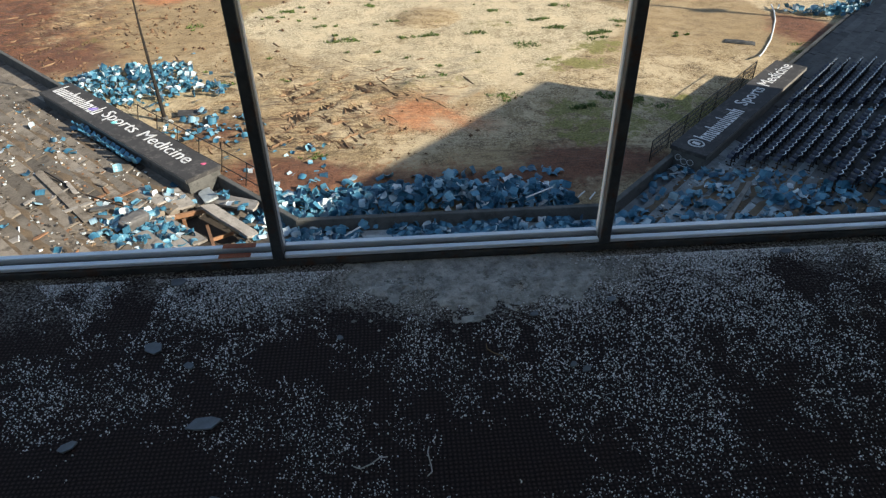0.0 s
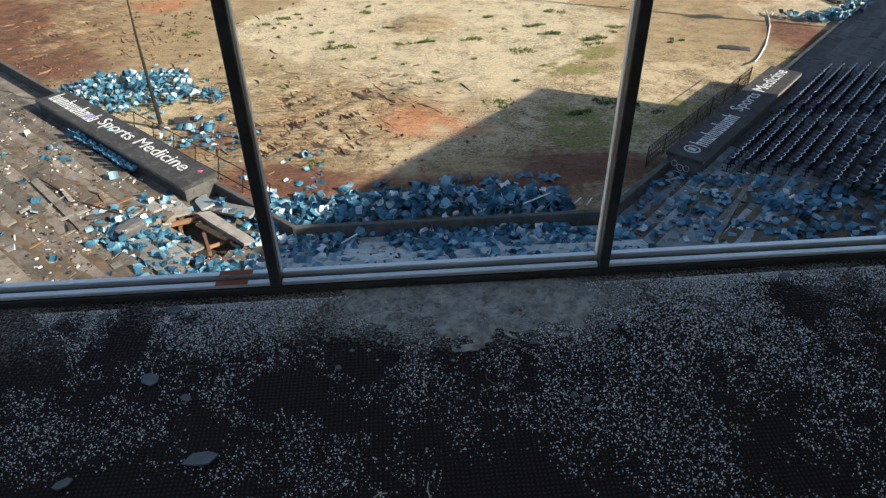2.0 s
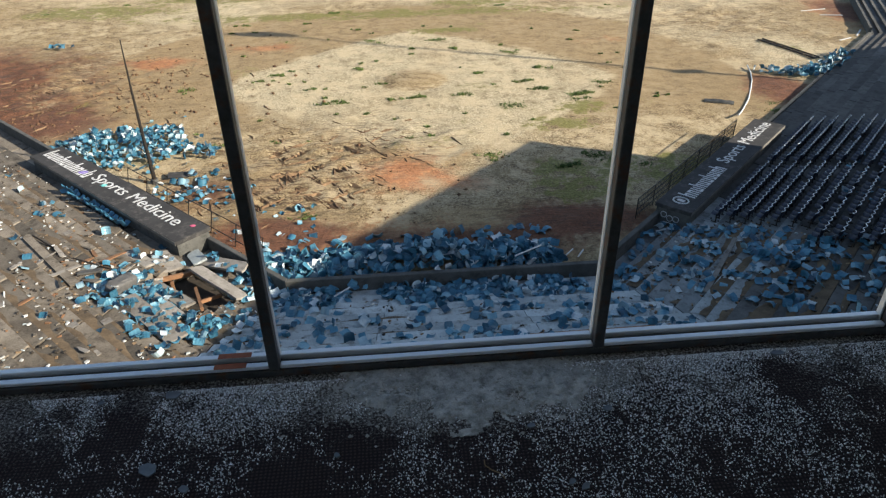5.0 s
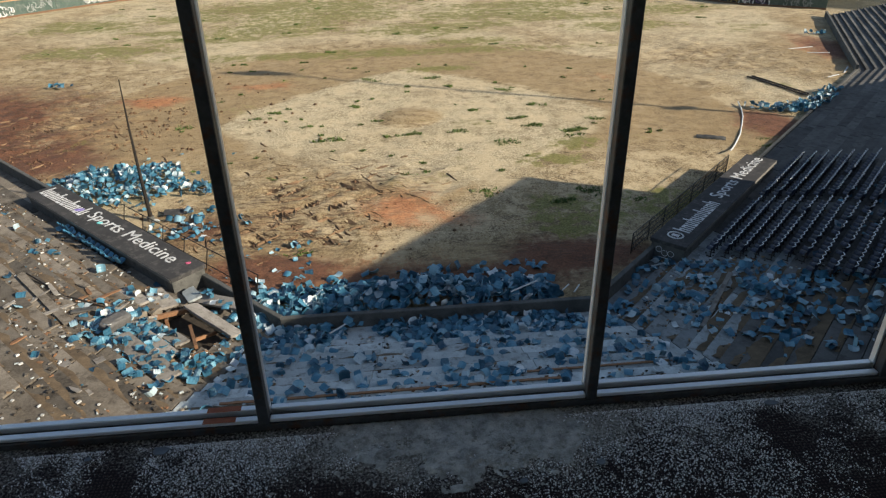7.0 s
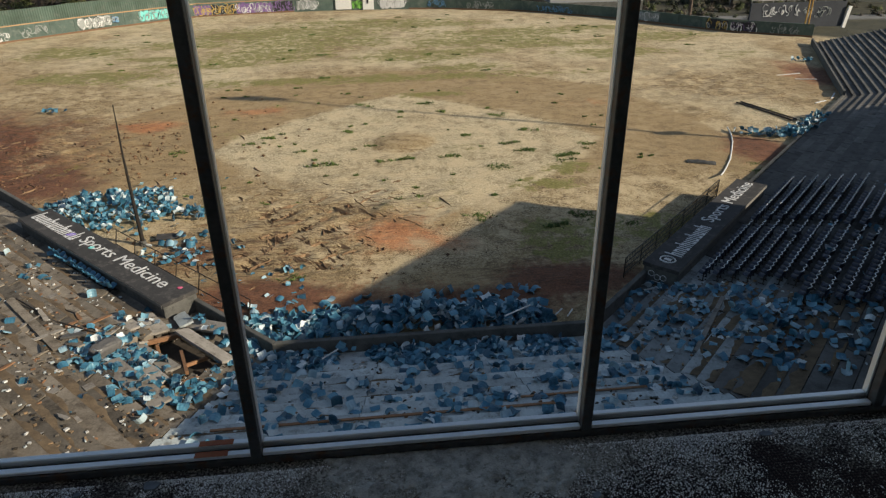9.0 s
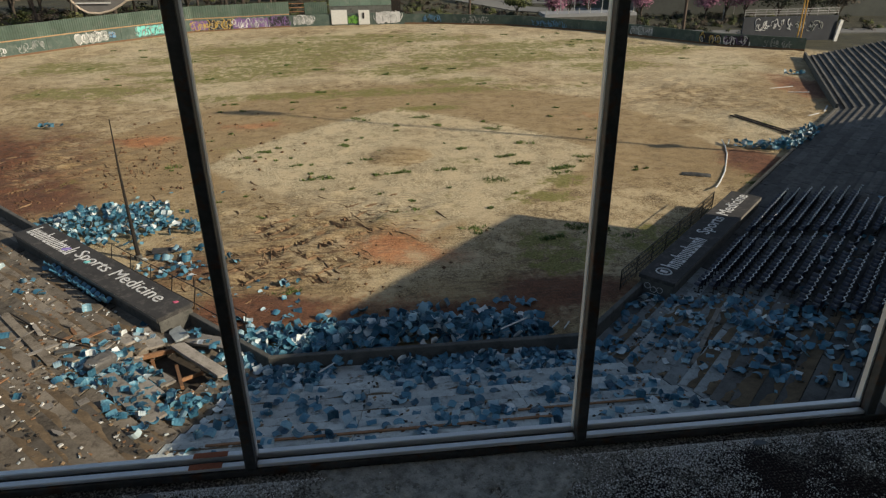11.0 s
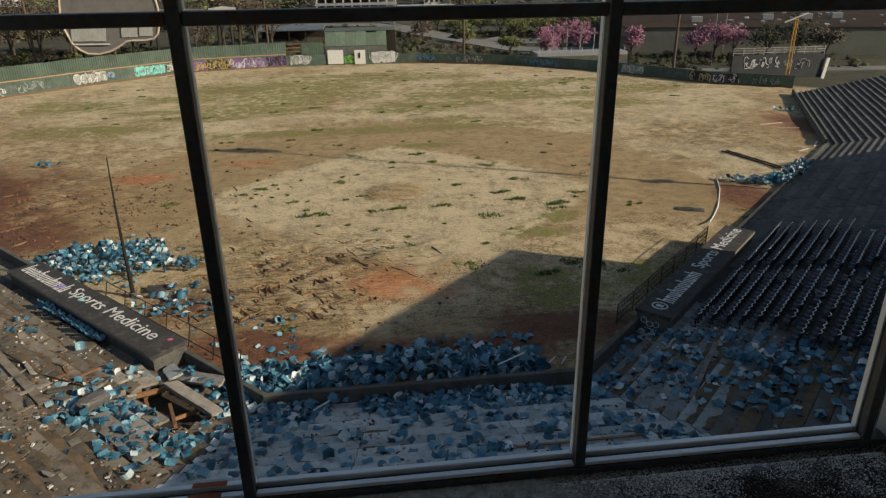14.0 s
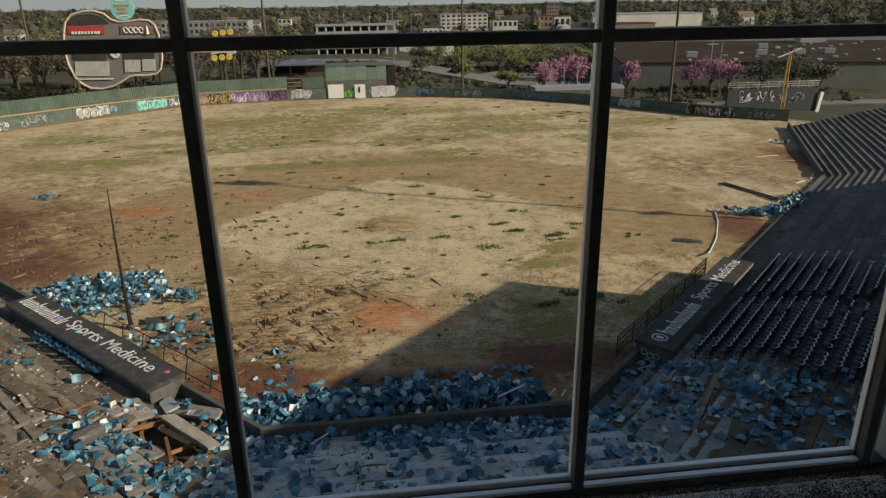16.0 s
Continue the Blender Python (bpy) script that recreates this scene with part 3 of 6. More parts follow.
def dugout(near, far_, side):
    f = on_left if side == 'L' else on_right
    c = f((near + far_) / 2, 1.0)
    ang = 135 if side == 'L' else 45
    ob = thing("dugout", c.x, c.y, Z + 0.3, "dark flat-roofed dugout with white lettering" + (", sprayed" if side == 'L' else ", half shaded"), "dugout", "dugouts", rz=ang)
    half = (far_ - near) / 2
    w0, w1 = (-1.0, 0.98)          # local y: the field lies towards -y on the left, +y on the right
    sgn = -1 if side == 'L' else 1
    part("body", boxed(-half + 0.06, -0.94, -0.3, half - 0.06, 0.94, 1.08), wall_grey, ob)
    part("roof", boxed(-half, -1.03, 1.084, half, 1.03, 1.32, bevel=0.02), roof_dark, ob)
    part("roof_edge", boxed(-half + 0.01, -sgn * 1.034, 1.10, half - 0.01, -sgn * 1.05, 1.30), surface("roof_edge_trim", (0.10, 0.095, 0.085), (0.2, 0.19, 0.17), 2, 20, 0.8), ob)
    for x in (-half, half):
        s = 1 if x > 0 else -1
        part("end_trim", boxed(x + s * 0.002, -1.0, 1.10, x + s * 0.02, 1.0, 1.30), roof_dark, ob)
    base_m = ob.matrix_world
    if side == 'L':
        # reads from the far end towards home plate
        row = lambda s, lift: base_m @ pose(s - (near + far_) / 2, 0.42, 1.324 + lift, 0, 0, 180)
        bars = part("lettering", letter_bars(10, 5.6, 1.05, 3), sign_white, ob)
        bars.matrix_world = row(44.3, 0)
        words("Sports Medicine", 9.2, 1.1, sign_white, ob, row(38.4, 0.006))
        for k, (s, d, r, mat) in enumerate(((39.6, 0.0, 0.26, purple), (28.4, 0.5, 0.12, pink_spray), (36.8, -0.1, 0.16, teal_spray))):
            bm = bmesh.new()
            for j in range(5):
                a = j * 1.9 + k
                tube(bm, [(math.cos(a + t * 0.7) * r * (0.4 + 0.15 * j), math.sin(a * 1.3 + t * 0.9) * r * 0.9, 0.0) for t in range(5)], 0.03, 5)
            sp = part("spray_mark", bm, mat, ob)
            sp.matrix_world = base_m @ pose(s - (near + far_) / 2, -d, 1.335)
    else:
        row = lambda s, lift: base_m @ pose(s - (near + far_) / 2, -0.5, 1.324 + lift)
        bars = part("lettering", letter_bars(10, 5.0, 1.0, 5), sign_white, ob)
        bars.matrix_world = row(33.3, 0)
        words("Sports Medicine", 8.2, 1.05, sign_white, ob, row(39.0, 0.006))
        bm = bmesh.new()
        tube(bm, [(0.38 * math.cos(t * math.pi / 8), 0.42 * math.sin(t * math.pi / 8), 0) for t in range(17)], 0.045, 5)
        box(bm, -0.12, -0.2, -0.02, 0.12, 0.2, 0.02)
        lg = part("emblem", bm, sign_white, ob)
        lg.matrix_world = row(32.5, 0.0) @ pose(0.1, 0.5, 0.01)
        bm = bmesh.new()
        for j, (yy, zz) in enumerate(((0.45, 0.75), (0.1, 0.6), (-0.25, 0.65))):
            tube(bm, [(0, yy + 0.17 * math.cos(t * math.pi / 6), zz + 0.17 * math.sin(t * math.pi / 6)) for t in range(13)], 0.018, 4)
        box(bm, -0.015, -0.5, 0.3, 0.015, 0.4, 0.33)
        sp = part("spray_mark", bm, sign_white, ob, "white looping spray-paint lines")
        sp.matrix_world = base_m @ pose(-half - 0.02, 0, 0)
    return ob


dugout(27.6, 44.8, 'L')
dugout(31.6, 47.6, 'R')


def guard_rail(side, s0, s1, d, lean, label):
    """A dark pipe rail with mesh bars before a dugout."""
    f = on_left if side == 'L' else on_right
    a, b = f(s0, d), f(s1, d)
    ob = thing("guard_rail", a.x, a.y, Z, label, "railing", "dugout railings")
    n = max(2, int((s1 - s0) / 2.0))
    out = (Vector((R2, R2)) if side == 'L' else Vector((-R2, R2))) * lean
    inv = ob.matrix_world.inverted()
    at = lambda t, z: inv @ Vector((a.x + (b.x - a.x) * t + out.x * z, a.y + (b.y - a.y) * t + out.y * z, Z + z))
    for i in range(n + 1):
        part("post", tubed([at(i / n, 0), at(i / n, 1.4)], 0.035, 6), steel_dark, ob)
    for z in (0.35, 0.7, 1.05, 1.4) if side == 'R' else (0.5, 1.4):
        part("bar", tubed([at(t / 8, z - 0.04 * math.sin(t * 2.1) * lean) for t in range(9)], 0.028, 6), steel_dark, ob)
    if side == 'R':
        for i in range(int((s1 - s0) / 0.22)):
            t = i * 0.22 / (s1 - s0)
            part("picket", tubed([at(t, 0.02), at(t, 1.36)], 0.016, 4), steel_dark, ob)
    return ob


guard_rail('R', 31.8, 47.2, -1.1, 0.0, "dark steel pipe rail in front of the dugout")
guard_rail('L', 24.8, 38.5, -0.9, 0.25, "dark steel pipe rail leaning over the field side of the dugout")

# ---- seats ----
def shell_data(w, h, curve, nx=7, nz=9, thick=0.010, rib=0.011, lip=0.05):
    """A moulded seat shell: curved across, ribbed, with a rolled upper lip."""
    xs, zs = np.linspace(-1, 1, nx), np.linspace(0, 1, nz)
    front, backv = [], []
    for j, t in enumerate(zs):
        for u in xs:
            narrow = 1 - 0.10 * max(0, abs(t - 0.45) - 0.3) * 2
            y = curve * (u * u) - 0.10 * curve + (rib if j % 2 else 0) * (1 if abs(u) < 0.95 else 0)
            y -= lip * max(0, t - 0.86) * 4 * (1 - 0.3 * u * u)
            z = h * t - 0.05 * h * (u ** 4) * (1 if t > 0.5 else -1)
            front.append((u * w / 2 * narrow, y, z))
            backv.append((u * w / 2 * narrow, y - thick, z))
    n = nx * nz
    faces = []
    for j in range(nz - 1):
        for i in range(nx - 1):
            q = (j * nx + i, j * nx + i + 1, (j + 1) * nx + i + 1, (j + 1) * nx + i)
            faces += [q, tuple(n + k for k in reversed(q))]
    edge = [i for i in range(nx)] + [j * nx + nx - 1 for j in range(1, nz)] + [(nz - 1) * nx + i for i in range(nx - 2, -1, -1)] + [j * nx for j in range(nz - 2, 0, -1)]
    for p, q in zip(edge, edge[1:] + edge[:1]):
        faces.append((q, p, n + p, n + q))
    return np.array(front + backv), faces


def shell_mesh(name, data, material):
    me = bpy.data.meshes.new(name)
    me.from_pydata([tuple(v) for v in data[0]], [], data[1])
    me.update()
    me.materials.append(material)
    return me


SHELLS = [shell_data(0.50, 0.47, 0.11), shell_data(0.48, 0.40, 0.08), shell_data(0.48, 0.34, 0.13)]
SHELL_ME = [shell_mesh("seat_shell", s, seat_blue) for s in SHELLS]
LIGHT = [shell_data(0.50, 0.47, 0.12, 5, 7), shell_data(0.48, 0.40, 0.09, 5, 7), shell_data(0.48, 0.34, 0.14, 5, 7)]
shell_rng = random.Random(11)


def lying(rng, tilt=22):
    """A turn for a shell that has been thrown down: flat on its back or face, on its side, or upright."""
    k = rng.random()
    rx = rng.choice((90, -90)) + rng.gauss(0, tilt) if k < 0.8 else rng.gauss(0, 35)
    return Euler((radians(rx), radians(rng.gauss(0, tilt)), radians(rng.uniform(0, 360))), 'XYZ').to_matrix().to_4x4()


def rest_z(m3, data):
    """How far a turned shell reaches below its origin."""
    pts = data[0] @ np.array(m3.to_3x3()).T
    return -pts[:, 2].min()


def loose_shell(x, y, z, tilt=14):
    k = shell_rng.randrange(3)
    turn = lying(shell_rng, tilt)
    ob = new("seat_shell", SHELL_ME[k])
    ob.matrix_world = Matrix.Translation((x, y, z + 0.9 * rest_z(turn, SHELLS[k]) - 0.005)) @ turn @ Matrix.Scale(0.9, 4)
    return tagged(ob, "broken-off faded blue plastic seat shell lying on the terrace", "seat shell", "loose seat shells")


def heap(name, label, spots, seed, size=(0.8, 1.08)):
    """Many shells in one pile; spots are (x, y, z, tilt)."""
    rng = random.Random(seed)
    vs, fs, n = [], [], 0
    for x, y, z, tilt in spots:
        v, f = LIGHT[rng.randrange(3)]
        turn = lying(rng, tilt)
        w = v @ np.array(turn.to_3x3()).T * rng.uniform(*size)
        w += (x, y, z - w[:, 2].min())
        vs.append(w)
        fs += [tuple(i + n for i in q) for q in f]
        n += len(v)
    ob = raw(name, np.concatenate(vs), fs, seat_blue_many)
    return tagged(ob, label, "seat pile", kind="stuff")


rng = random.Random(5)
# heap along the wall behind home plate
spots = []
while len(spots) < 900:
    x, y = rng.uniform(-7.6, 8.9), rng.uniform(25.45, 30.4)
    top = 0.45 * math.exp(-((x + 4.6) / 2.2) ** 2) + 1.7 * math.exp(-((x - 2.4) / 2.3) ** 2) + 0.75 * math.exp(-((x + 1.2) / 2.0) ** 2) + 0.6 * math.exp(-((x - 6.4) / 2.0) ** 2)
    h = (top + 0.25) * math.exp(-((y - 26.7) / (1.25 + 0.3 * (x < 0))) ** 2) + 0.1 * noise.noise((x, y, 2))
    if x < -5 and y > 29.5 - 0.5 * (x + 7.6) + 1.5:
        continue
    if h < 0.12 and rng.random() > 0.13:
        continue
    spots.append((x, y, Z + 0.05 + max(0, h) * rng.uniform(0.25, 1.0), 30 if h > 0.3 else 12))
heap("seat_heap", "long heap of broken blue plastic seats against the low wall", spots, 21, (0.8, 1.22))
# heap in front of the left dugout
spots = []
while len(spots) < 620:
    x, y = rng.uniform(-25.5, -11.0), rng.uniform(39.0, 50.5)
    e = (((x + 18.3) / 5.3) ** 2 + ((y - 44.6) / 3.3) ** 2) * (1 + 0.75 * noise.noise((x / 2.2, y / 2.2, 3)))
    h = 0.95 * max(0, 1 - e) ** 0.7 * (0.75 + 0.4 * noise.noise((x / 1.5, y / 1.5, 9)))
    if e > 1 and rng.random() > 0.06 / e ** 1.5:
        continue
    spots.append((x, y, Z + 0.12 + h * rng.uniform(0.3, 1.0), 32))
for i in range(75):
    a, r = rng.uniform(0, 6.28), math.sqrt(rng.random())
    spots.append((-11.4 + 3.4 * r * math.cos(a), 37.2 + 2.4 * r * math.sin(a), Z + 0.12 + 0.12 * rng.random(), 16))
for i in range(26):
    spots.append((rng.uniform(-9.8, -3.5), rng.uniform(30.5, 34.5), Z + 0.1, 12))
heap("seat_heap", "spread heap of faded blue plastic seats on the dirt", spots, 22, (0.55, 1.0))
# swept row of seats by the right-hand wall, and a few further off
spots = []
CURVE = [(33.6, 56.0), (35.6, 55.4), (37.2, 54.4), (39.3, 54.9), (42.0, 57.2), (44.9, 60.0)]
for i in range(190):
    t = rng.random() ** 0.8 * (len(CURVE) - 1.001)
    k = int(t)
    p = Vector(CURVE[k]).lerp(Vector(CURVE[k + 1]), t - k)
    spots.append((p.x + rng.gauss(0, 0.45), p.y + rng.gauss(0, 0.5), Z + 0.05 + rng.random() * 0.45, 28))
for i in range(16):
    spots.append((58.6 + rng.gauss(0, 0.9), 85.5 + rng.gauss(0, 0.4), Z + 0.1 + 0.2 * rng.random(), 25))
for i in range(8):
    spots.append((-33.7 + rng.gauss(0, 0.7), 72.4 + rng.gauss(0, 0.35), Z + 0.25, 20))
heap("seat_heap", "curved windrow of torn-out blue seats beside the wall", spots, 23)
# shells strewn over the terraces
def where(sec, s, d):
    if sec == 'L':
        return on_left(s, d)
    if sec == 'R':
        return on_right(s, d)
    return Vector((s, 25.25 - d))


def in_hole(x, y):
    s, d = (y - x) * R2, (20.45 - x - y) * R2
    return HOLE_S[0] - 0.1 < s < HOLE_S[1] + 0.1 and HOLE_D[0] - 0.2 < d < HOLE_D[1] + 0.1


singles, crowd = [], []
for sec, s0, s1, d0, d1, count in (('C', -6.0, 11.5, 0.4, 2.1, 400), ('C', -7.5, 14.0, 1.9, 10.5, 380), ('L', 18.0, 29.0, 0.5, 7.5, 120), ('L', 20.0, 27.0, 4.0, 7.2, 110), ('L', 20, 44, 2.6, 13, 50), ('R', 24.5, 32.0, 0.4, 11.5, 330), ('R', 32, 52, 7.2, 12, 55)):
    for i in range(count):
        for _ in range(20):
            s, d = rng.uniform(s0, s1), rng.uniform(d0, d1)
            if sec != 'L' and d > 1 and rng.random() < 0.75:
                # most shells lie in rows, where the seats stood
                d = FIRST + ROW * (math.floor((d - FIRST) / ROW) + 0.42) + rng.gauss(0, 0.07)
            p = where(sec, s, d)
            # stay inside the section's wedge and out of the hole
            if sec == 'C' and not (-4.8 - 0.414 * d < p.x < 10.35 + 0.414 * d):
                continue
            if sec == 'L' and s < 21.25 - 0.414 * d + 0.3:
                continue
            if sec == 'R' and s < 25.17 - 0.414 * d + 0.3:
                continue
            if sec == 'L' and (in_hole(p.x, p.y) or (d < 2.2 and s > 27)):
                continue
            f = (d - FIRST) / ROW
            if d > 1 and abs(f - round(f)) * ROW < 0.12:
                continue
            if noise.noise((p.x / 2.2, p.y / 2.2, 8.0)) < -0.25:
                continue
            (crowd if d < 1.2 or len(singles) >= 290 else singles).append((p.x, p.y, tread_z(d)))
            break
for x, y, z in singles:
    loose_shell(x, y, z)
heap("strewn_seats", "faded blue seat shells strewn over the terrace steps", [(x, y, z + 0.004 + (0.25 * rng.random() if z < Z + 0.35 else 0), 12) for x, y, z in crowd], 24, (0.7, 1.0))

# standing seats
def stadium_seat():
    ob = thing("stadium_seat", 0, 0, 0, "dark blue plastic stadium seat with a pale sky-lit top edge", "seat", "rows of stadium seats")
    back = new("backrest", shell_mesh("backrest", shell_data(0.46, 0.46, 0.10, 7, 7), seat_dark))
    back.parent, back.matrix_local = ob, pose(0, -0.16, 0.40, 10, 0, 0)
    pan = new("seat_pan", shell_mesh("seat_pan", shell_data(0.44, 0.40, 0.05, 5, 5), seat_dark))
    pan.parent, pan.matrix_local = ob, pose(0, -0.15, 0.42, -84, 0, 0)
    # pale tube along the top paints the highlight
    bm = bmesh.new()
    tube(bm, [(u * 0.225, 0.10 * u * u - 0.245 + 0.0, 0.858 - 0.02 * u ** 4) for u in (-1, -0.66, -0.33, 0, 0.33, 0.66, 1)], 0.019, 5)
    part("top_edge", bm, seat_edge, ob, "pale sky-lit edge")
    bm = bmesh.new()
    tube(bm, [(u * 0.215, 0.25 - 0.015 * u ** 4, 0.475 - 0.05 * u * u) for u in (-1, -0.66, -0.33, 0, 0.33, 0.66, 1)], 0.010, 5)
    part("front_edge", bm, seat_dark, ob)
    bm = bmesh.new()
    box(bm, -0.245, -0.14, 0.0, -0.225, 0.16, 0.05)
    box(bm, -0.243, -0.10, 0.0, -0.228, -0.04, 0.55)
    part("bracket", bm, steel_dark, ob)
    return ob


seat_dark = surface("dark_blue_plastic", (0.004, 0.009, 0.022), (0.012, 0.024, 0.055), 3, 20, 0.5, random=0.3)
first = stadium_seat()
made = 0
for k in range(7):
    for s0, s1 in ((32.9, 40.5), (41.9, 50.2)):
        s = s0
        while s < s1:
            if rng.random() > 0.03:
                d = FIRST + ROW * (3 + k) + 0.42
                p = on_right(s, d)
                m = pose(p.x, p.y, tread_z(d), 0, 0, 45 + rng.gauss(0, 1.0))
                if made == 0:
                    first.matrix_world = m
                else:
                    copy_thing(first, m)
                made += 1
            s += 0.53
for k in range(5):
    for s0, s1 in ((31.0, 39.5), (41.0, 47.0)):
        s = s0
        while s < s1:
            if rng.random() > 0.06:
                d = FIRST + ROW * (10 + k) + 0.42
                p = on_right(s, d)
                copy_thing(first, pose(p.x, p.y, tread_z(d), 0, 0, 45 + rng.gauss(0, 1.5)))
            s += 0.53
for k in range(4):
    s = 19.5
    while s < 22.5:
        d = FIRST + ROW * (15 + k) + 0.42
        p = on_right(s, d)
        copy_thing(first, pose(p.x, p.y, tread_z(d), 0, 0, 45 + rng.gauss(0, 1.5)))
        s += 0.53
seat_light = surface("light_blue_plastic", (0.025, 0.11, 0.19), (0.06, 0.20, 0.30), 3, 20, 0.45, random=0.3)
blue_back = stadium_seat()
for ch in blue_back.children:
    if ch.name.startswith(("backrest", "seat_pan", "top_edge")):
        ch.data.materials.clear()
        ch.data.materials.append(seat_light)
tagged(blue_back, "faded blue stadium seat still bolted behind the dugout", "seat", "seats behind the dugout")
spot = [s for s in np.arange(32.4, 41.2, 0.56) if not 35.4 < s < 36.6 and not 38.6 < s < 39.3]
for i, s in enumerate(spot):
    p = on_left(s + rng.gauss(0, 0.06), 1.5)
    m = pose(p.x, p.y, tread_z(1.5), rng.gauss(9, 4), 0, -45 + rng.gauss(0, 4))
    if i == 0:
        blue_back.matrix_world = m
    else:
        copy_thing(blue_back, m)

for s in np.arange(32.4, 39.6, 0.55):
    if rng.random() < 0.97:
        p = on_left(s, 2.2)
        copy_thing(blue_back, pose(p.x, p.y, tread_z(2.2), rng.gauss(16, 6), 0, -45 + rng.gauss(0, 6)))

# ---- the broken corner: pit, beams, slabs ----
pit = thing("pit", 0, 0, 0, "dark hole where the terrace has caved in", "hole", kind="structure")
# dark debris; on the pit bottom its colour stands for the hole's shade
dark_dirt_and_pit = surface("dark_rubble_and_shade", (0.02, 0.016, 0.012), (0.07, 0.055, 0.04), 2, 14, 0.95, relief=0.8, depth=0.05)
q = [on_left(HOLE_S[0] - 0.1, HOLE_D[0] - 0.1), on_left(HOLE_S[1] + 0.1, HOLE_D[0] - 0.1), on_left(HOLE_S[1] + 0.1, HOLE_D[1] + 0.9), on_left(HOLE_S[0] - 0.1, HOLE_D[1] + 0.9)]
part("pit_bottom", prism(bmesh.new(), q[::-1], Z - 0.4, Z + 0.16), dark_dirt_and_pit, pit)


def beam(s0, d0, s1, d1, z0, z1, w=0.12, h=0.24):
    a, b = on_left(s0, d0), on_left(s1, d1)
    a3, b3 = Vector((a.x, a.y, z0)), Vector((b.x, b.y, z1))
    L = (b3 - a3).length
    t = (b3 - a3).normalized()
    ob = part("timber_beam", boxed(0, -w / 2, -h / 2, L, w / 2, h / 2, bevel=0.008), timber)
    ob.matrix_world = Matrix.Translation(a3) @ t.to_track_quat('X', 'Z').to_matrix().to_4x4()
    return tagged(ob, "rusty-brown timber beam inside the broken terrace", "beam", "exposed beams")


beam(26.4, 4.6, 25.6, 2.3, Z + 0.98, Z + 0.80, 0.16, 0.22)
beam(25.7, 3.55, 25.6, 3.6, Z + 0.1, Z + 0.9, 0.16, 0.16)
beam(24.6, 3.0, 22.6, 3.9, Z + 0.62, Z + 0.86, 0.15, 0.2)
beam(23.6, 2.3, 23.4, 3.5, Z + 0.30, Z + 0.66, 0.12, 0.16)
beam(26.0, 3.9, 24.8, 4.3, Z + 0.35, Z + 0.60, 0.09, 0.12)


def slab(s, d, z, L, W, T, rx, ry, rz, mat, label, name="concrete_slab"):
    """A broken plank of concrete with chipped corners."""
    p = on_left(s, d)
    bm = bmesh.new()
    r2 = random.Random(int(s * 100 + d * 10))
    out = [(-L / 2, -W / 2), (-L / 6, -W / 2 - 0.03 * r2.random()), (L / 4, -W / 2 + 0.03), (L / 2 - 0.12 * r2.random(), -W / 2 + 0.02), (L / 2, -W / 5), (L / 2 - 0.15 * r2.random(), W / 2 - 0.08), (L / 2 - 0.3, W / 2), (0, W / 2 - 0.02), (-L / 2 + 0.1, W / 2), (-L / 2 + 0.03 * r2.random(), W / 5)]
    prism(bm, out, -T / 2, T / 2)
    bmesh.ops.bevel(bm, geom=list(bm.edges), offset=0.012, segments=1, affect='EDGES')
    ob = part(name, bm, mat)
    ob.matrix_world = pose(p.x, p.y, z, rx, ry, rz)
    return tagged(ob, label, "slab", "broken slabs")


slab(25.0, 1.15, Z + 0.95, 3.1, 0.75, 0.13, 8, -5, -29, slab_pale, "pale broken concrete slab leaning over the hole")
slab(23.7, 2.25, Z + 0.98, 3.7, 0.72, 0.13, -14, 4, -43, slab_pale, "long broken concrete slab tilted into the hole")
slab(27.2, 2.9, Z + 1.08, 1.9, 0.95, 0.13, 5, -4, 128, slab_pale, "broken concrete slab at the edge of the hole")
slab(26.6, 1.6, Z + 0.92, 1.4, 0.7, 0.12, -10, 4, 120, concrete, "broken concrete slab at the edge of the hole")
slab(24.0, 4.6, Z + 1.52, 3.4, 0.68, 0.12, 2, 2, 136, slab_pale, "long loose concrete plank covered with seats")
slab(23.5, 5.4, Z + 1.74, 3.8, 0.66, 0.12, -2, 1, 133, slab_pale, "long loose concrete plank covered with seats")
slab(22.2, 6.35, Z + 2.06, 4.3, 0.9, 0.11, 1, -1, 134, slab_pale, "wide loose concrete plank covered with seats")
slab(29.9, 7.1, Z + 2.25, 6.4, 0.42, 0.08, 1, 0, 131, concrete_soiled, "very long loose concrete plank along the step")
slab(25.6, 4.5, Z + 1.45, 0.9, 0.5, 0.11, 30, 18, 170, slab_pale, "small tilted chunk of broken concrete")
slab(28.3, 3.7, Z + 1.2, 2.2, 0.7, 0.12, 3, 2, 133, slab_pale, "loose concrete plank on the terrace")
for k in range(11):
    s, d = rng.uniform(21.5, 29), rng.choice((rng.uniform(0.6, 2.0), rng.uniform(4.6, 7.0)))
    if s > 27 and d < 2.3:
        d = 2.6
    slab(s, d, tread_z(d) + 0.12, rng.uniform(0.5, 1.3), rng.uniform(0.3, 0.55), 0.09, rng.gauss(0, 9), rng.gauss(0, 9), rng.uniform(0, 180), rng.choice((slab_pale, concrete_soiled, concrete_dark)), "small broken piece of concrete on the steps")
spots = []
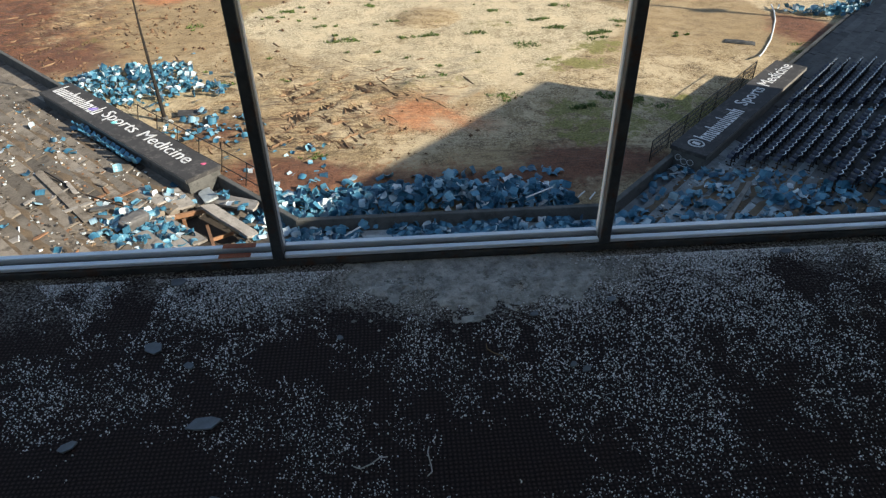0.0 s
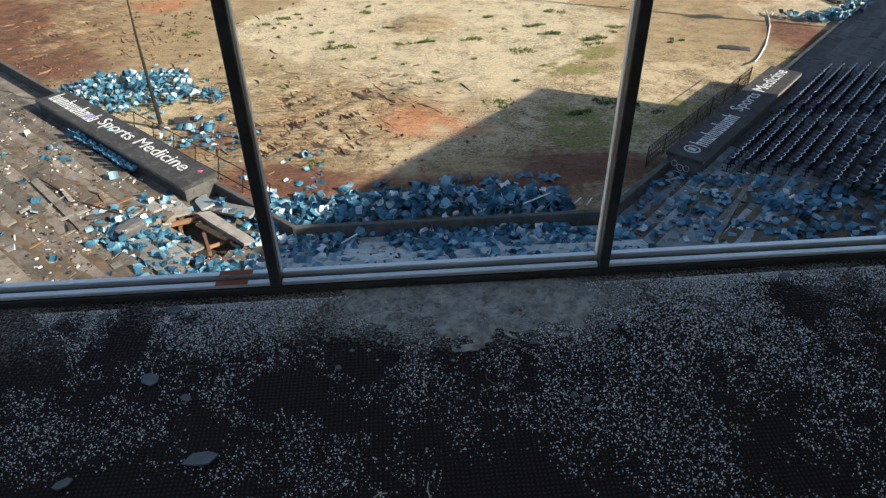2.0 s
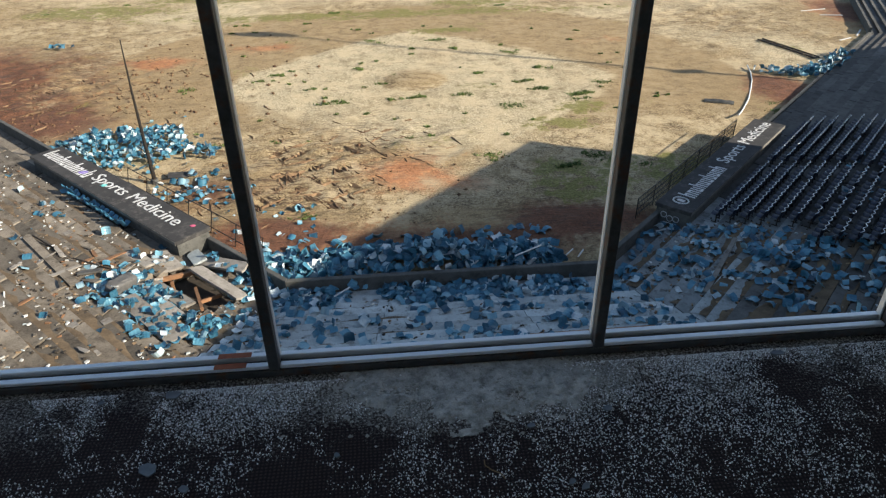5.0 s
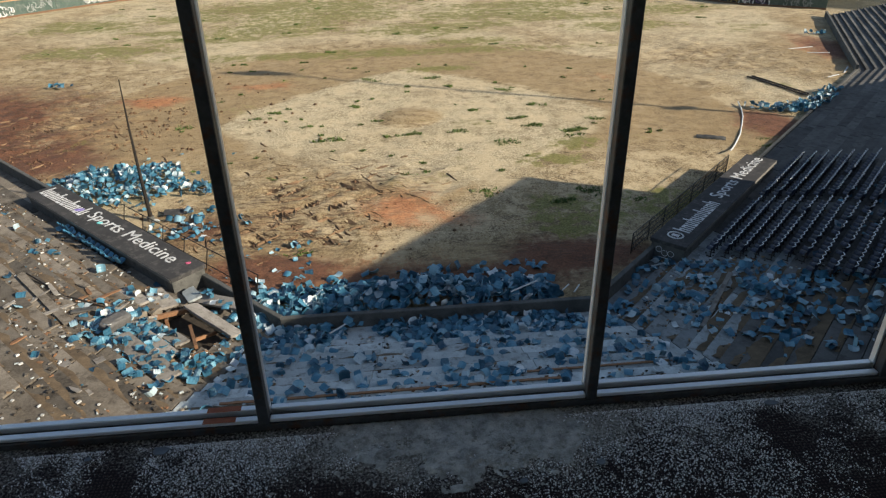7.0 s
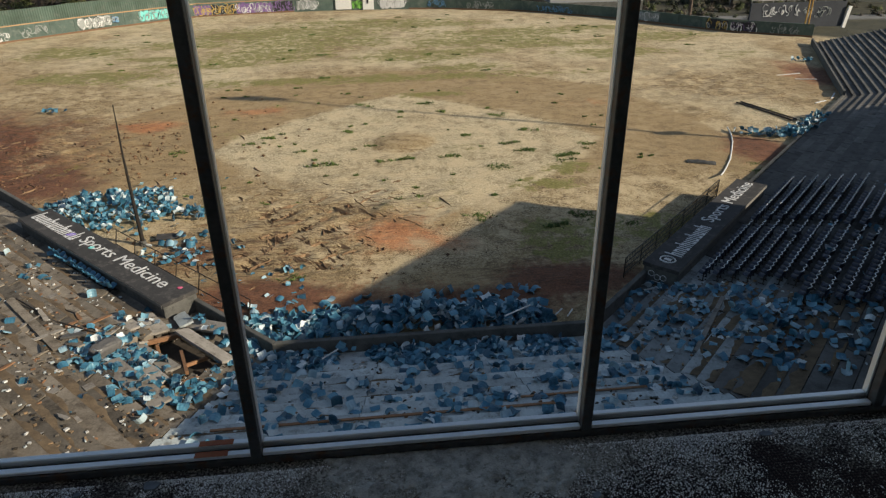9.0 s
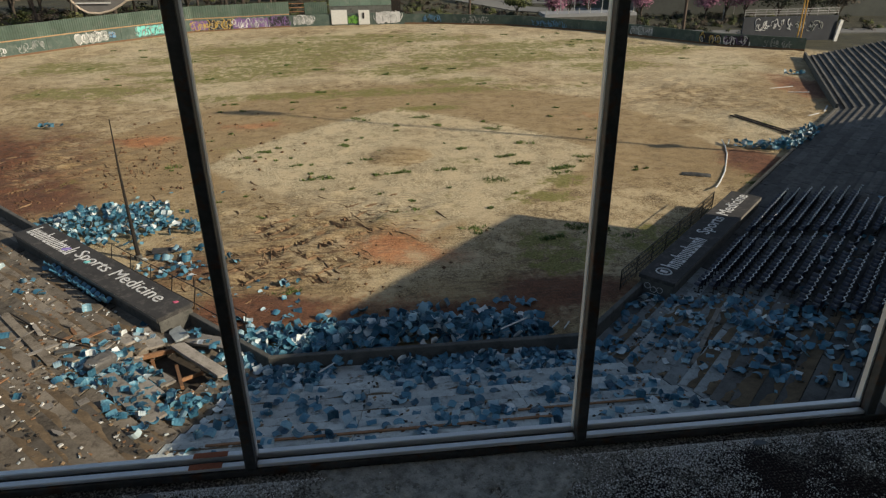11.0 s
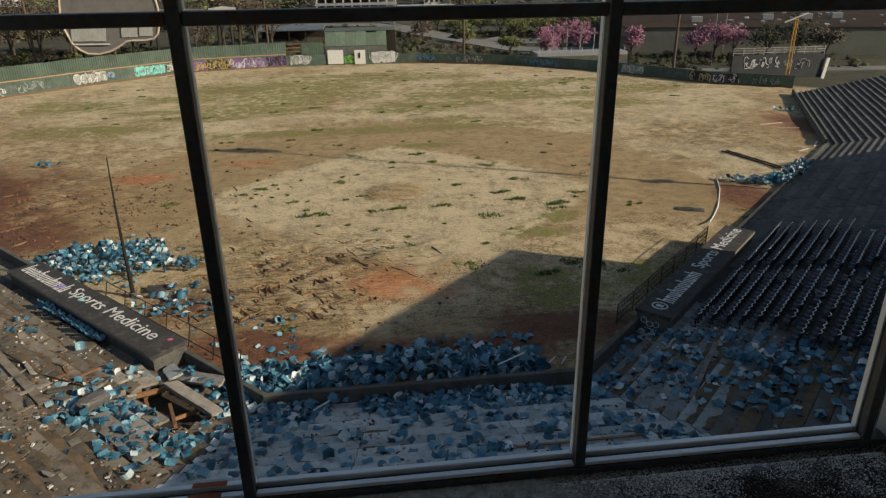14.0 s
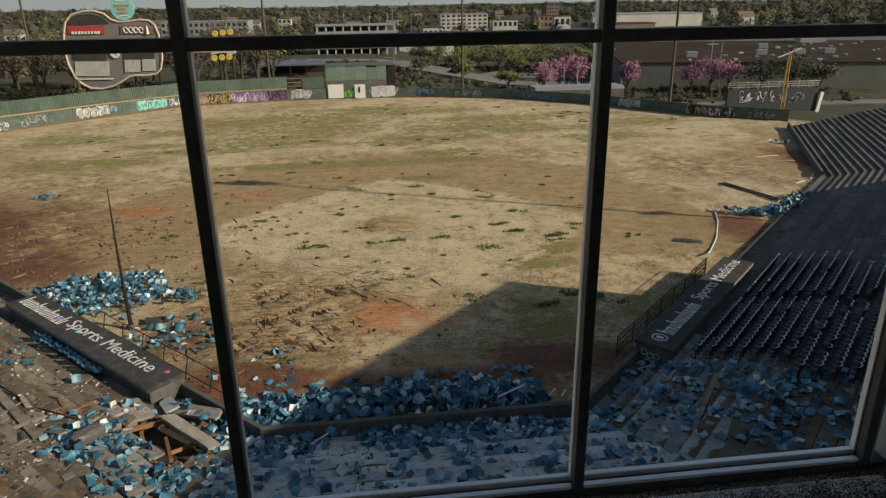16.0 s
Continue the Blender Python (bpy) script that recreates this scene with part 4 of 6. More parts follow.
for s, d, z, L, W in ((24.0, 4.6, Z + 1.59, 3.2, 0.5), (23.5, 5.4, Z + 1.81, 3.6, 0.5), (22.2, 6.35, Z + 2.13, 4.0, 0.7), (27.2, 2.9, Z + 1.16, 1.6, 0.7), (25.0, 1.15, Z + 1.04, 2.4, 0.5), (28.3, 3.7, Z + 1.27, 1.8, 0.5)):
    for k in range(int(3.6 * L)):
        p = on_left(s + rng.uniform(-L / 2, L / 2), d + rng.uniform(-W / 2, W / 2))
        spots.append((p.x, p.y, z, 12))
heap("seat_scatter", "sun-bleached blue seat shells scattered over the loose planks", spots, 29, (0.55, 0.85))
for k in range(30):
    s, d = rng.gauss(25.5, 4.0), rng.uniform(2.6, 9.5)
    p = on_left(s, d)
    if s < 21.6 - 0.414 * d + 0.6 or in_hole(p.x, p.y):
        continue
    slab(s, d, tread_z(d) + 0.07, rng.uniform(0.5, 1.7), rng.uniform(0.1, 0.26), 0.05, rng.gauss(0, 5), rng.gauss(0, 5), rng.choice((135, 45)) + rng.gauss(0, 18), rng.choice((timber, concrete_soiled, slab_pale)), "splintered weathered board lying on the steps", "broken_board")
for s, d, r in ((25.5, 5.9, 0.74), (33.5, 13.4, 0.75)):
    bm = bmesh.new()
    bmesh.ops.create_icosphere(bm, subdivisions=4, radius=1)
    for v in bm.verts:
        n = noise.noise(v.co * 1.7 + Vector((s, 0, 0)))
        if s < 30:
            # a padded bolster: boxy section with deep ribs across it
            v.co = Vector([math.copysign(abs(c) ** 0.55, c) for c in v.co]) * (1 + 0.08 * n)
            puff = 1 - 0.1 * (math.sin(v.co.x * 13) > 0.3)
            v.co = Vector((v.co.x * r, v.co.y * r * 0.5 * puff, v.co.z * r * 0.46 * puff))
        else:
            v.co *= 1 + 0.22 * n
            v.co = Vector((v.co.x * r * 1.1, v.co.y * r * 0.75, v.co.z * r * 0.52))
    p = on_left(s, d)
    ob = part("padded_chair" if s < 30 else "rubble_heap", bm, surface("grey_vinyl", (0.06, 0.058, 0.055), (0.13, 0.125, 0.12), 3, 30, 0.6), smooth=True)
    ob.matrix_world = pose(p.x, p.y, tread_z(d) + r * 0.4, 12, 8, 62 if s < 30 else 130)
    tagged(ob, "overturned grey padded bench end beside the hole" if s < 30 else "dark lump of rubble on the terrace", "furniture" if s < 30 else "rubble")

# planks, rails and cables left on the steps
def stick(name, p, q, r, mat, label, cat, sides=6, box_=None):
    p, q = Vector(p), Vector(q)
    bm = tubed([(0, 0, 0), q - p], r, sides) if not box_ else None
    if box_:
        L = (q - p).length
        bm = boxed(0, -box_[0] / 2, -box_[1] / 2, L, box_[0] / 2, box_[1] / 2, bevel=0.006)
    ob = part(name, bm, mat)
    if box_:
        ob.matrix_world = Matrix.Translation(p) @ (q - p).to_track_quat('X', 'Z').to_matrix().to_4x4()
    else:
        ob.matrix_world = Matrix.Translation(p)
    return tagged(ob, label, cat)


def on_step(sec, s, d, lift):
    p = where(sec, s, d)
    return (p.x, p.y, tread_z(d) + lift)


stick("edge_board", on_step('C', -6.2, 7.35, 0.05), on_step('C', 7.0, 7.30, 0.05), 0, timber, "long weathered timber edge board on a step", "board", box_=(0.12, 0.05))
stick("edge_board", on_step('C', 5.6, 6.55, 0.05), on_step('C', 12.5, 6.5, 0.05), 0, timber, "long weathered timber edge board on a step", "board", box_=(0.1, 0.05))
stick("aisle_rail", on_step('R', 30.3, 4.8, 0.14), on_step('R', 24.9, 5.45, 0.14), 0, slab_pale, "fallen grey plank lying across the steps", "plank", box_=(0.22, 0.09))
for s, d, s2, d2 in ((33.0, 6.6, 29.6, 6.2), (29.2, 6.3, 27.2, 5.2), (38, 10, 37, 9.0)):
    stick("steel_rail", on_step('L', s, d, 0.2), on_step('L', s2, d2, 0.12), 0.04, steel_dark, "fallen dark steel rail on the terrace", "rail")
white_pipe = surface("white_plastic", (0.6, 0.6, 0.57), (0.75, 0.75, 0.72), 3, 20, 0.5, relief=0)
for sec, s, d, L, a in (('C', 6.3, -0.5, 1.6, 25), ('C', -2.6, 1.1, 0.9, 35), ('L', 27.5, 9.8, 1.4, -65), ('C', 9.3, -1.9, 0.6, 40), ('C', 9.9, -1.7, 0.6, 50), ('R', 30.7, 0.6, 1.0, 0)):
    x, y, z = on_step(sec, s, max(0.31, d), 0.1)
    if d < 0:
        y, z = 25.25 - d, Z + (1.25 if sec == 'C' and s < 8 else 0.2)
    stick("white_pipe", (x, y, z), (x + L * math.cos(radians(a)), y + L * math.sin(radians(a)), z + 0.12), 0.04, white_pipe, "short white plastic pipe among the debris", "pipe")

# small litter on the steps: paper, card, chips of wood and concrete
def litter(name, label, spots, mats, size, seed):
    r3 = random.Random(seed)
    for mi, mat in enumerate(mats):
        vs, fs = [], []
        for i, (x, y, z) in enumerate(spots):
            if i % len(mats) != mi:
                continue
            a, L, W, T = r3.uniform(0, 6.28), r3.uniform(0.3, 1) * size, r3.uniform(0.2, 0.7) * size, r3.uniform(0.01, 0.05)
            m = Matrix.Translation((x, y, z + T)) @ Euler((r3.gauss(0, 0.12), r3.gauss(0, 0.12), a)).to_matrix().to_4x4()
            n = len(vs)
            for dz in (-T, T * 0.4):
                for px, py in ((-L, -W), (L, -W * r3.uniform(0.5, 1)), (L * r3.uniform(0.6, 1), W), (-L * r3.uniform(0.7, 1), W * r3.uniform(0.6, 1))):
                    vs.append(m @ Vector((px / 2, py / 2, dz)))
            fs += [(n + 3, n + 2, n + 1, n), (n + 4, n + 5, n + 6, n + 7)] + [(n + k, n + (k + 1) % 4, n + 4 + (k + 1) % 4, n + 4 + k) for k in range(4)]
        tagged(raw(name, vs, fs, mat), label, "litter", kind="stuff")


spots = []
for sec, s0, s1, d0, d1, count in (('L', 16, 48, 2.3, 15, 2300), ('L', 19, 29, 2.3, 9, 500), ('C', -8, 15, 0.4, 11, 1100), ('R', 25, 33, 0.5, 12, 450), ('R', 33, 52, 6, 12, 80)):
    for i in range(count):
        s, d = rng.uniform(s0, s1), rng.uniform(d0, d1)
        p = where(sec, s, d)
        if (sec == 'C' and not (-4.8 - 0.414 * d < p.x < 10.35 + 0.414 * d)) or (sec == 'L' and (s < 21.3 - 0.414 * d or in_hole(p.x, p.y))) or (sec == 'R' and s < 25.2 - 0.414 * d):
            continue
        if noise.noise((p.x / 1.8, p.y / 1.8, 3.0)) < -0.1:
            continue
        spots.append((p.x, p.y, tread_z(d)))
card = surface("sodden_card", (0.16, 0.10, 0.05), (0.34, 0.23, 0.13), 4, 20, 0.9, random=0.3, island=True)
paper = surface("paper_scraps", (0.45, 0.44, 0.41), (0.68, 0.67, 0.63), 4, 20, 0.9, random=0.2, island=True, relief=0)
litter("litter", "small scraps of paper, card and broken plastic on the steps", spots, [card, concrete_soiled, timber, dark_dirt_and_pit, concrete, dark_dirt_and_pit, paper], 0.2, 31)
# dirt and splinters swept against the risers
spots = []
for i in range(2600):
    sec, s0, s1 = (('C', -7.5, 14.0), ('L', 17.5, 40.0), ('R', 21.0, 32.0))[i % 3]
    s, d = rng.uniform(s0, s1), FIRST + ROW * rng.randrange(1, 14) - abs(rng.gauss(0.09, 0.07))
    p = where(sec, s, d)
    if (sec == 'C' and not (-4.8 - 0.414 * d < p.x < 10.35 + 0.414 * d)) or (sec == 'L' and (s < 21.25 - 0.414 * d + 0.3 or in_hole(p.x, p.y))) or (sec == 'R' and s < 25.17 - 0.414 * d + 0.3):
        continue
    if noise.noise((p.x / 1.5, p.y / 1.5, 12.0)) > -0.15:
        spots.append((p.x, p.y, tread_z(d)))
litter("swept_debris", "dirt, splinters and plastic scraps gathered along the risers", spots, [dark_dirt_and_pit, card, concrete_soiled, dark_dirt_and_pit, timber, seat_blue_many], 0.2, 37)
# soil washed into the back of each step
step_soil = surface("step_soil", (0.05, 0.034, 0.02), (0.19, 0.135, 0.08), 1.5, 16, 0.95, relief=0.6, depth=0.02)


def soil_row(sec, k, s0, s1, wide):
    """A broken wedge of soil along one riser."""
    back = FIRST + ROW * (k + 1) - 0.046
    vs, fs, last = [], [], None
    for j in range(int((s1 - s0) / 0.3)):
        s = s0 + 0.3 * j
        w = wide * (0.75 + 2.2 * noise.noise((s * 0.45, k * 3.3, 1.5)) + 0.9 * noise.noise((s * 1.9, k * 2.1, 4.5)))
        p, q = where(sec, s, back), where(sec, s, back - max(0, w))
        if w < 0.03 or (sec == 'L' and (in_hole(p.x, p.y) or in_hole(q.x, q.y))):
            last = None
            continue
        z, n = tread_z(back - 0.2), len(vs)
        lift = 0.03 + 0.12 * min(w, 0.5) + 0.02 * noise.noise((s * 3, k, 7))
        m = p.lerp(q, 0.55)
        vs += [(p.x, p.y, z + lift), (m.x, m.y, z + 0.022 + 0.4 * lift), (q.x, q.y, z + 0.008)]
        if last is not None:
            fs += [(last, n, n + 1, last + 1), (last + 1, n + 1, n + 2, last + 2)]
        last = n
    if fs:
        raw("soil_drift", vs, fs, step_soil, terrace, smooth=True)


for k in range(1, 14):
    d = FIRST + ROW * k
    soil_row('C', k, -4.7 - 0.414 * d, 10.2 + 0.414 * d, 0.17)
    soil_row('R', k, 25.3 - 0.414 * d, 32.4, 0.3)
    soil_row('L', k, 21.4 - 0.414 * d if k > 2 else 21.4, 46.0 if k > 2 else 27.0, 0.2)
for s, d in ((22.1, 8.4), (23.4, 8.9), (24.6, 9.6), (22.9, 7.8), (26.4, 10.4), (21.3, 7.3), (28.4, 9.2), (30.2, 8.4), (33.0, 5.0), (31.2, 6.0), (21.0, 9.2), (25.6, 12.0)):
    bm = boxed(-0.2, -0.2, 0, 0.2, 0.2, 0.025, bevel=0.006)
    ob = part("ceiling_tile", bm, slab_pale)
    p = on_left(s, d)
    ob.matrix_world = pose(p.x, p.y, tread_z(d) + 0.003, 0, 0, 135 + rng.gauss(0, 4))
    tagged(ob, "square pale tile lying on the terrace", "tile", "loose tiles")

# ---- on the field ----
pole = thing("net_pole", -14.86, 38.81, Z, "thin dark tapering steel pole for the old net", "pole")
part("shaft", tubed([(0, 0, 0), (0, 0, 3), (0.02, 0.02, 6), (0.12, 0.05, 9.2)], 0.15, 8, 0.03), steel_dark, pole)
part("footing", tubed([(0, 0, -0.1), (0, 0, 0.35)], 0.26, 10, 0.22), wall_grey, pole)
hose = thing("pipe_rail", 27.0, 45.2, Z, "bent white rail pipe curving up from the wall", "pipe")
part("pipe", tubed([(0.15, -0.14, 0.35), (0.8, 0.75, 0.16), (1.55, 1.8, 0.1), (3.0, 3.9, 0.1), (4.3, 6.2, 0.1), (5.5, 8.4, 0.12), (6.4, 10.5, 0.14), (6.9, 12.2, 0.25)], 0.06, 8), white_pipe, hose)
mat_ = part("tarp", bmesh.new(), surface("dark_tarp", (0.03, 0.03, 0.028), (0.07, 0.068, 0.06), 3, 20, 0.7))
bm = bmesh.new()
bmesh.ops.create_grid(bm, x_segments=14, y_segments=6, size=1)
for v in bm.verts:
    x, y = v.co.x * 1.15, v.co.y * 0.42
    v.co = Vector((x, y, 0.12 + 0.1 * noise.noise((x * 2, y * 2, 5)) - 0.1 * max(abs(v.co.x), abs(v.co.y)) ** 6))
bmesh.ops.solidify(bm, geom=list(bm.faces), thickness=0.05)
bm.to_mesh(mat_.data)
bm.free()
mat_.matrix_world = pose(27.4, 48.9, Z + 0.05, 0, 0, -25)
tagged(mat_, "rolled dark tarpaulin lying on the dirt", "tarp")
# dashed shadow on the dirt, put there as a dark slatted panel
panel = thing("fence_panel", 40.7, 62.8, Z + 0.12, "dark dashed shadow stripe built as slats on the dirt", "fence panel", rz=math.degrees(math.atan2(-7.3, 2.15)))
for y in (-0.32, 0.32):
    part("bar", boxed(-3.7, y - 0.05, 0, 3.7, y + 0.05, 0.08, bevel=0.01), steel_dark, panel)
for i in range(26):
    part("slat", boxed(-3.6 + i * 0.288, -0.4, -0.04, -3.44 + i * 0.288, 0.4, -0.004), steel_dark, panel)
for x, y, L, a in ((50.5, 77.7, 3.2, 5), (51.6, 75.5, 2.4, -20), (49.2, 63.6, 3.4, 35), (50.2, 66.2, 2.6, 50), (47.5, 64.8, 1.6, 20)):
    stick("white_board", (x, y, Z + 0.12), (x + L * math.cos(radians(a)), y + L * math.sin(radians(a)), Z + 0.2), 0, white_paint, "pale broken board lying on the dirt", "board", box_=(0.16, 0.06))
sheet = part("dark_sheet", boxed(-0.9, -0.4, 0, 0.9, 0.4, 0.05, bevel=0.01), roof_dark)
sheet.matrix_world = pose(-13.3, 39.6, Z + 0.16, 3, 4, 10)
tagged(sheet, "dark flat sheet lying on the dirt", "sheet")

# weeds: low tufts of grass blades
WEEDS = [(-11.1, 59.2, .5), (-9.3, 60.8, .8), (-3.3, 52.6, .6), (-2.2, 61.8, .7), (-6.1, 56.4, .6), (0.9, 52.9, .5), (2.7, 53.1, .5), (3.4, 53.3, .6), (6.9, 53.4, .7), (16.5, 51.9, 1.2), (19.5, 55.0, .7), (13.7, 53.9, 1.0), (12.4, 56.1, .7),
         (14.5, 59.9, .9), (8.5, 59, .8), (-.1, 57, .4), (1.9, 44, 1.2), (-17.1, 57.4, .7), (7.5, 67.4, .7), (-.9, 71.3, .9), (13, 65.3, 1), (6.3, 71.2, .8), (-4.4, 52.4, .7), (17.2, 52.5, .9), (10.6, 49.9, 1.2), (14, 40, 1.3), (16, 38.7, 1.5),
         (12, 38.4, 1), (7.2, 40.5, .9), (30.5, 46.2, 1.2), (32, 48, 1.0), (-5.0, 33.0, .7), (-12.5, 44.5, 1.0), (-1.6, 25.75, .5)]
r4 = random.Random(8)
vs, fs = [], []
for cx, cy, r in WEEDS + [(r4.uniform(-18, 24), r4.uniform(44, 78), r4.uniform(0.12, 0.3)) for i in range(60)] + [(r4.uniform(-50, 55), r4.uniform(78, 140), r4.uniform(0.3, 0.8)) for i in range(50)]:
    subs = [(r4.gauss(0, 0.55) * r, r4.gauss(0, 0.3) * r, r4.uniform(0.12, 0.35) * r) for _ in range(5)]
    for i in range(int(130 * r)):
        sx, sy, sr = subs[r4.randrange(5)]
        x, y = cx + sx + r4.gauss(0, sr), cy + sy + r4.gauss(0, sr * 0.7)
        h, w, t = r4.uniform(0.05, 0.16), r4.uniform(0.04, 0.10), r4.uniform(0, 3.14)
        n = len(vs)
        dx, dy = w * math.cos(t), w * math.sin(t)
        vs += [(x - dx, y - dy, Z), (x + dx, y + dy, Z), (x + r4.gauss(0, 0.1), y + r4.gauss(0, 0.1), Z + h + 0.05)]
        fs.append((n, n + 1, n + 2))
leaf_green = surface("weed_green", (0.05, 0.09, 0.016), (0.15, 0.20, 0.045), 0.3, 6, 0.7, relief=0, random=0.35, island=True)
tagged(raw("weeds", vs, fs, leaf_green), "low green weeds growing through the dry grass", "weeds", kind="stuff")
# clods and stones of turned earth
vs, fs = [], []
oct_f = ((0, 1, 2), (0, 2, 3), (0, 3, 4), (0, 4, 1), (5, 2, 1), (5, 3, 2), (5, 4, 3), (5, 1, 4))
for i in range(4200):
    if i % 8:
        x, y = r4.gauss(-31, 9), r4.gauss(55, 8)
    else:
        x, y = r4.gauss(-5, 5), r4.gauss(35, 4.5)
    if x + y < 21.5 or y < 25.6:
        continue
    r = 0.03 + 0.20 * r4.random() ** 4
    n = len(vs)
    vs += [(x + d[0] * r * r4.uniform(0.6, 1.3), y + d[1] * r * r4.uniform(0.6, 1.3), Z + 0.06 + d[2] * r * 0.7) for d in ((0, 0, 1), (1, 0, 0), (0, 1, 0), (-1, 0, 0), (0, -1, 0), (0, 0, -1))]
    fs += [tuple(k + n for k in f) for f in oct_f]
tagged(raw("clods", vs, fs, surface("clod_earth", (0.07, 0.035, 0.018), (0.19, 0.105, 0.052), 0.4, 5, 0.95, random=0.3, island=True)), "clods of turned red-brown earth", "clods", kind="stuff")
# furrows and ridges left by heavy tyres
vs, fs = [], []
for cx, cy, rx, ry, count in ((-7.5, 38.0, 3.2, 3.2, 300), (-2.5, 42.5, 3.6, 2.2, 130), (-31, 52, 7.5, 6.5, 300)):
    for i in range(count):
        x, y = r4.gauss(cx, rx), r4.gauss(cy, ry)
        if x + y < 22.5 or y < 26.5:
            continue
        a = radians(r4.choice((128, 128, 40)) + r4.gauss(0, 14))
        L, W, H = r4.uniform(0.25, 1.2), r4.uniform(0.06, 0.16), r4.uniform(0.015, 0.06)
        base_z = 0.05 + 0.06 * noise.noise((x / 3.1, y / 3.1, 0.5)) + 0.03 * noise.noise((x / 1.4, y / 1.4, 1.7)) + 0.1 * max(bell(x, y, -6.5, 37.5, 6, 6.5), bell(x, y, -36, 58, 13, 12))
        ca, sa, n, bend = math.cos(a), math.sin(a), len(vs), r4.gauss(0, 0.12)
        for j in range(6):
            u = -1 + 0.4 * j
            k = math.sqrt(max(0, 1 - u * u)) * r4.uniform(0.6, 1.3)
            for v, h in ((-1, -0.1), (r4.uniform(-0.4, 0.4), H * k), (1, -0.1)):
                px_, py_ = u * L, v * W * (0.3 + k) + bend * (1 - u * u)
                vs.append((x + px_ * ca - py_ * sa, y + px_ * sa + py_ * ca, Z + base_z + h))
            if j:
                m = n + 3 * (j - 1)
                fs += [(m, m + 3, m + 4, m + 1), (m + 1, m + 4, m + 5, m + 2)]
tagged(raw("furrows", vs, fs, surface("furrow_earth", (0.10, 0.058, 0.03), (0.26, 0.165, 0.09), 0.5, 6, 0.95, random=0.35, island=True)), "dark ridges of soil turned up by tyres", "furrows", kind="stuff")
# light tower behind the stands, which throws the long thin shadow over the infield
tower = thing("light_tower", 55.2, 44.6, Z, "tall slim light tower behind the stands", "light tower")
part("shaft", tubed([(0, 0, 0), (0, 0, 34)], 0.24, 8, 0.16), steel_grey, tower)
part("platform", boxed(-1.1, -0.4, 13.0, 1.1, 0.4, 13.5), steel_grey, tower)
part("lamp_rack", boxed(-2.2, -0.3, 32.5, 2.2, 0.3, 34.5), steel_grey, tower)

# ---- press box floor: crumbled safety glass, shards, scraps ----
r5 = np.random.RandomState(4)
glass_crumb = surface("glass_crumbs", (0.82, 0.83, 0.83), (0.97, 0.98, 0.98), 3, 30, 0.12, relief=0, random=0.4, island=True)
vs, fs = [], []
cube_f = ((3, 2, 1, 0), (4, 5, 6, 7), (0, 1, 5, 4), (1, 2, 6, 5), (2, 3, 7, 6), (3, 0, 4, 7))
count = 0
while count < 52000:
    x, y = r5.uniform(-1.35, 2.5), -0.05 - 1.75 * r5.uniform() ** 1.9
    dens = 0.26 + 1.45 * noise.noise((x * 2.1, y * 2.4, 2.0)) + 1.0 * noise.noise((x * 7, y * 7, 5.0)) + 0.6 * noise.noise((x * 19, y * 19, 6.0)) + 0.25 * (x > 0.9) * (y > -0.9) + 0.26 - 0.22 * abs(x - 0.55)
    dens += 0.35 * bell(x, y, 1.5, -0.35, 0.55, 0.3) - 0.3 * bell(x, y, 0.6, -0.95, 0.6, 0.4) - 0.25 * bell(x, y, -0.7, -0.9, 0.5, 0.5)
    if r5.uniform() > dens:
        continue
    s = 0.0009 + 0.0023 * r5.uniform() ** 1.7
    a = r5.uniform(0, 6.28)
    c, sn = math.cos(a) * s, math.sin(a) * s
    h = s * r5.uniform(0.5, 1.6)
    tx, ty = r5.uniform(-0.4, 0.4, 2) * s
    n = len(vs)
    ring = ((c, sn), (-sn, c), (-c, -sn), (sn, -c))
    vs += [(x + u, y + w, 0.0004) for u, w in ring] + [(x + u * 0.8 + tx, y + w * 0.8 + ty, h) for u, w in ring]
    fs += [tuple(k + n for k in f) for f in cube_f]
    count += 1
tagged(raw("glass_crumbs", vs, fs, glass_crumb), "crumbs of broken safety glass over the carpet", "broken glass", kind="stuff")
shard_mat = surface("dusty_shard", (0.10, 0.115, 0.13), (0.20, 0.22, 0.245), 8, 60, 0.35, relief=0.1, depth=0.002)
for i, (x, y, r) in enumerate(((-0.367, -0.075, 0.030), (-0.363, -0.42, 0.030), (-0.127, -0.75, 0.040), (-0.226, -0.51, 0.018), (0.914, -0.355, 0.016), (1.203, -0.30, 0.020), (1.035, -0.625, 0.014), (-0.06, -1.02, 0.032), (-0.5, -0.80, 0.022), (-0.62, -0.09, 0.014), (0.249, -0.42, 0.012), (1.0, -0.60, 0.012), (1.95, -0.08, 0.02))):
    bm = bmesh.new()
    r6 = random.Random(i + 40)
    k = 6
    prism(bm, [(r * r6.uniform(0.6, 1.15) * math.cos(j * 6.283 / k) * 1.3, r * r6.uniform(0.5, 1.0) * math.sin(j * 6.283 / k)) for j in range(k)], 0, 0.006)
    ob = part("shard", bm, shard_mat)
    ob.matrix_world = pose(x, y, 0.003, r6.uniform(-4, 4), r6.uniform(-4, 4), r6.uniform(-40, 40))
    tagged(ob, "dusty grey shard lying on the carpet", "shard", "shards on the carpet")
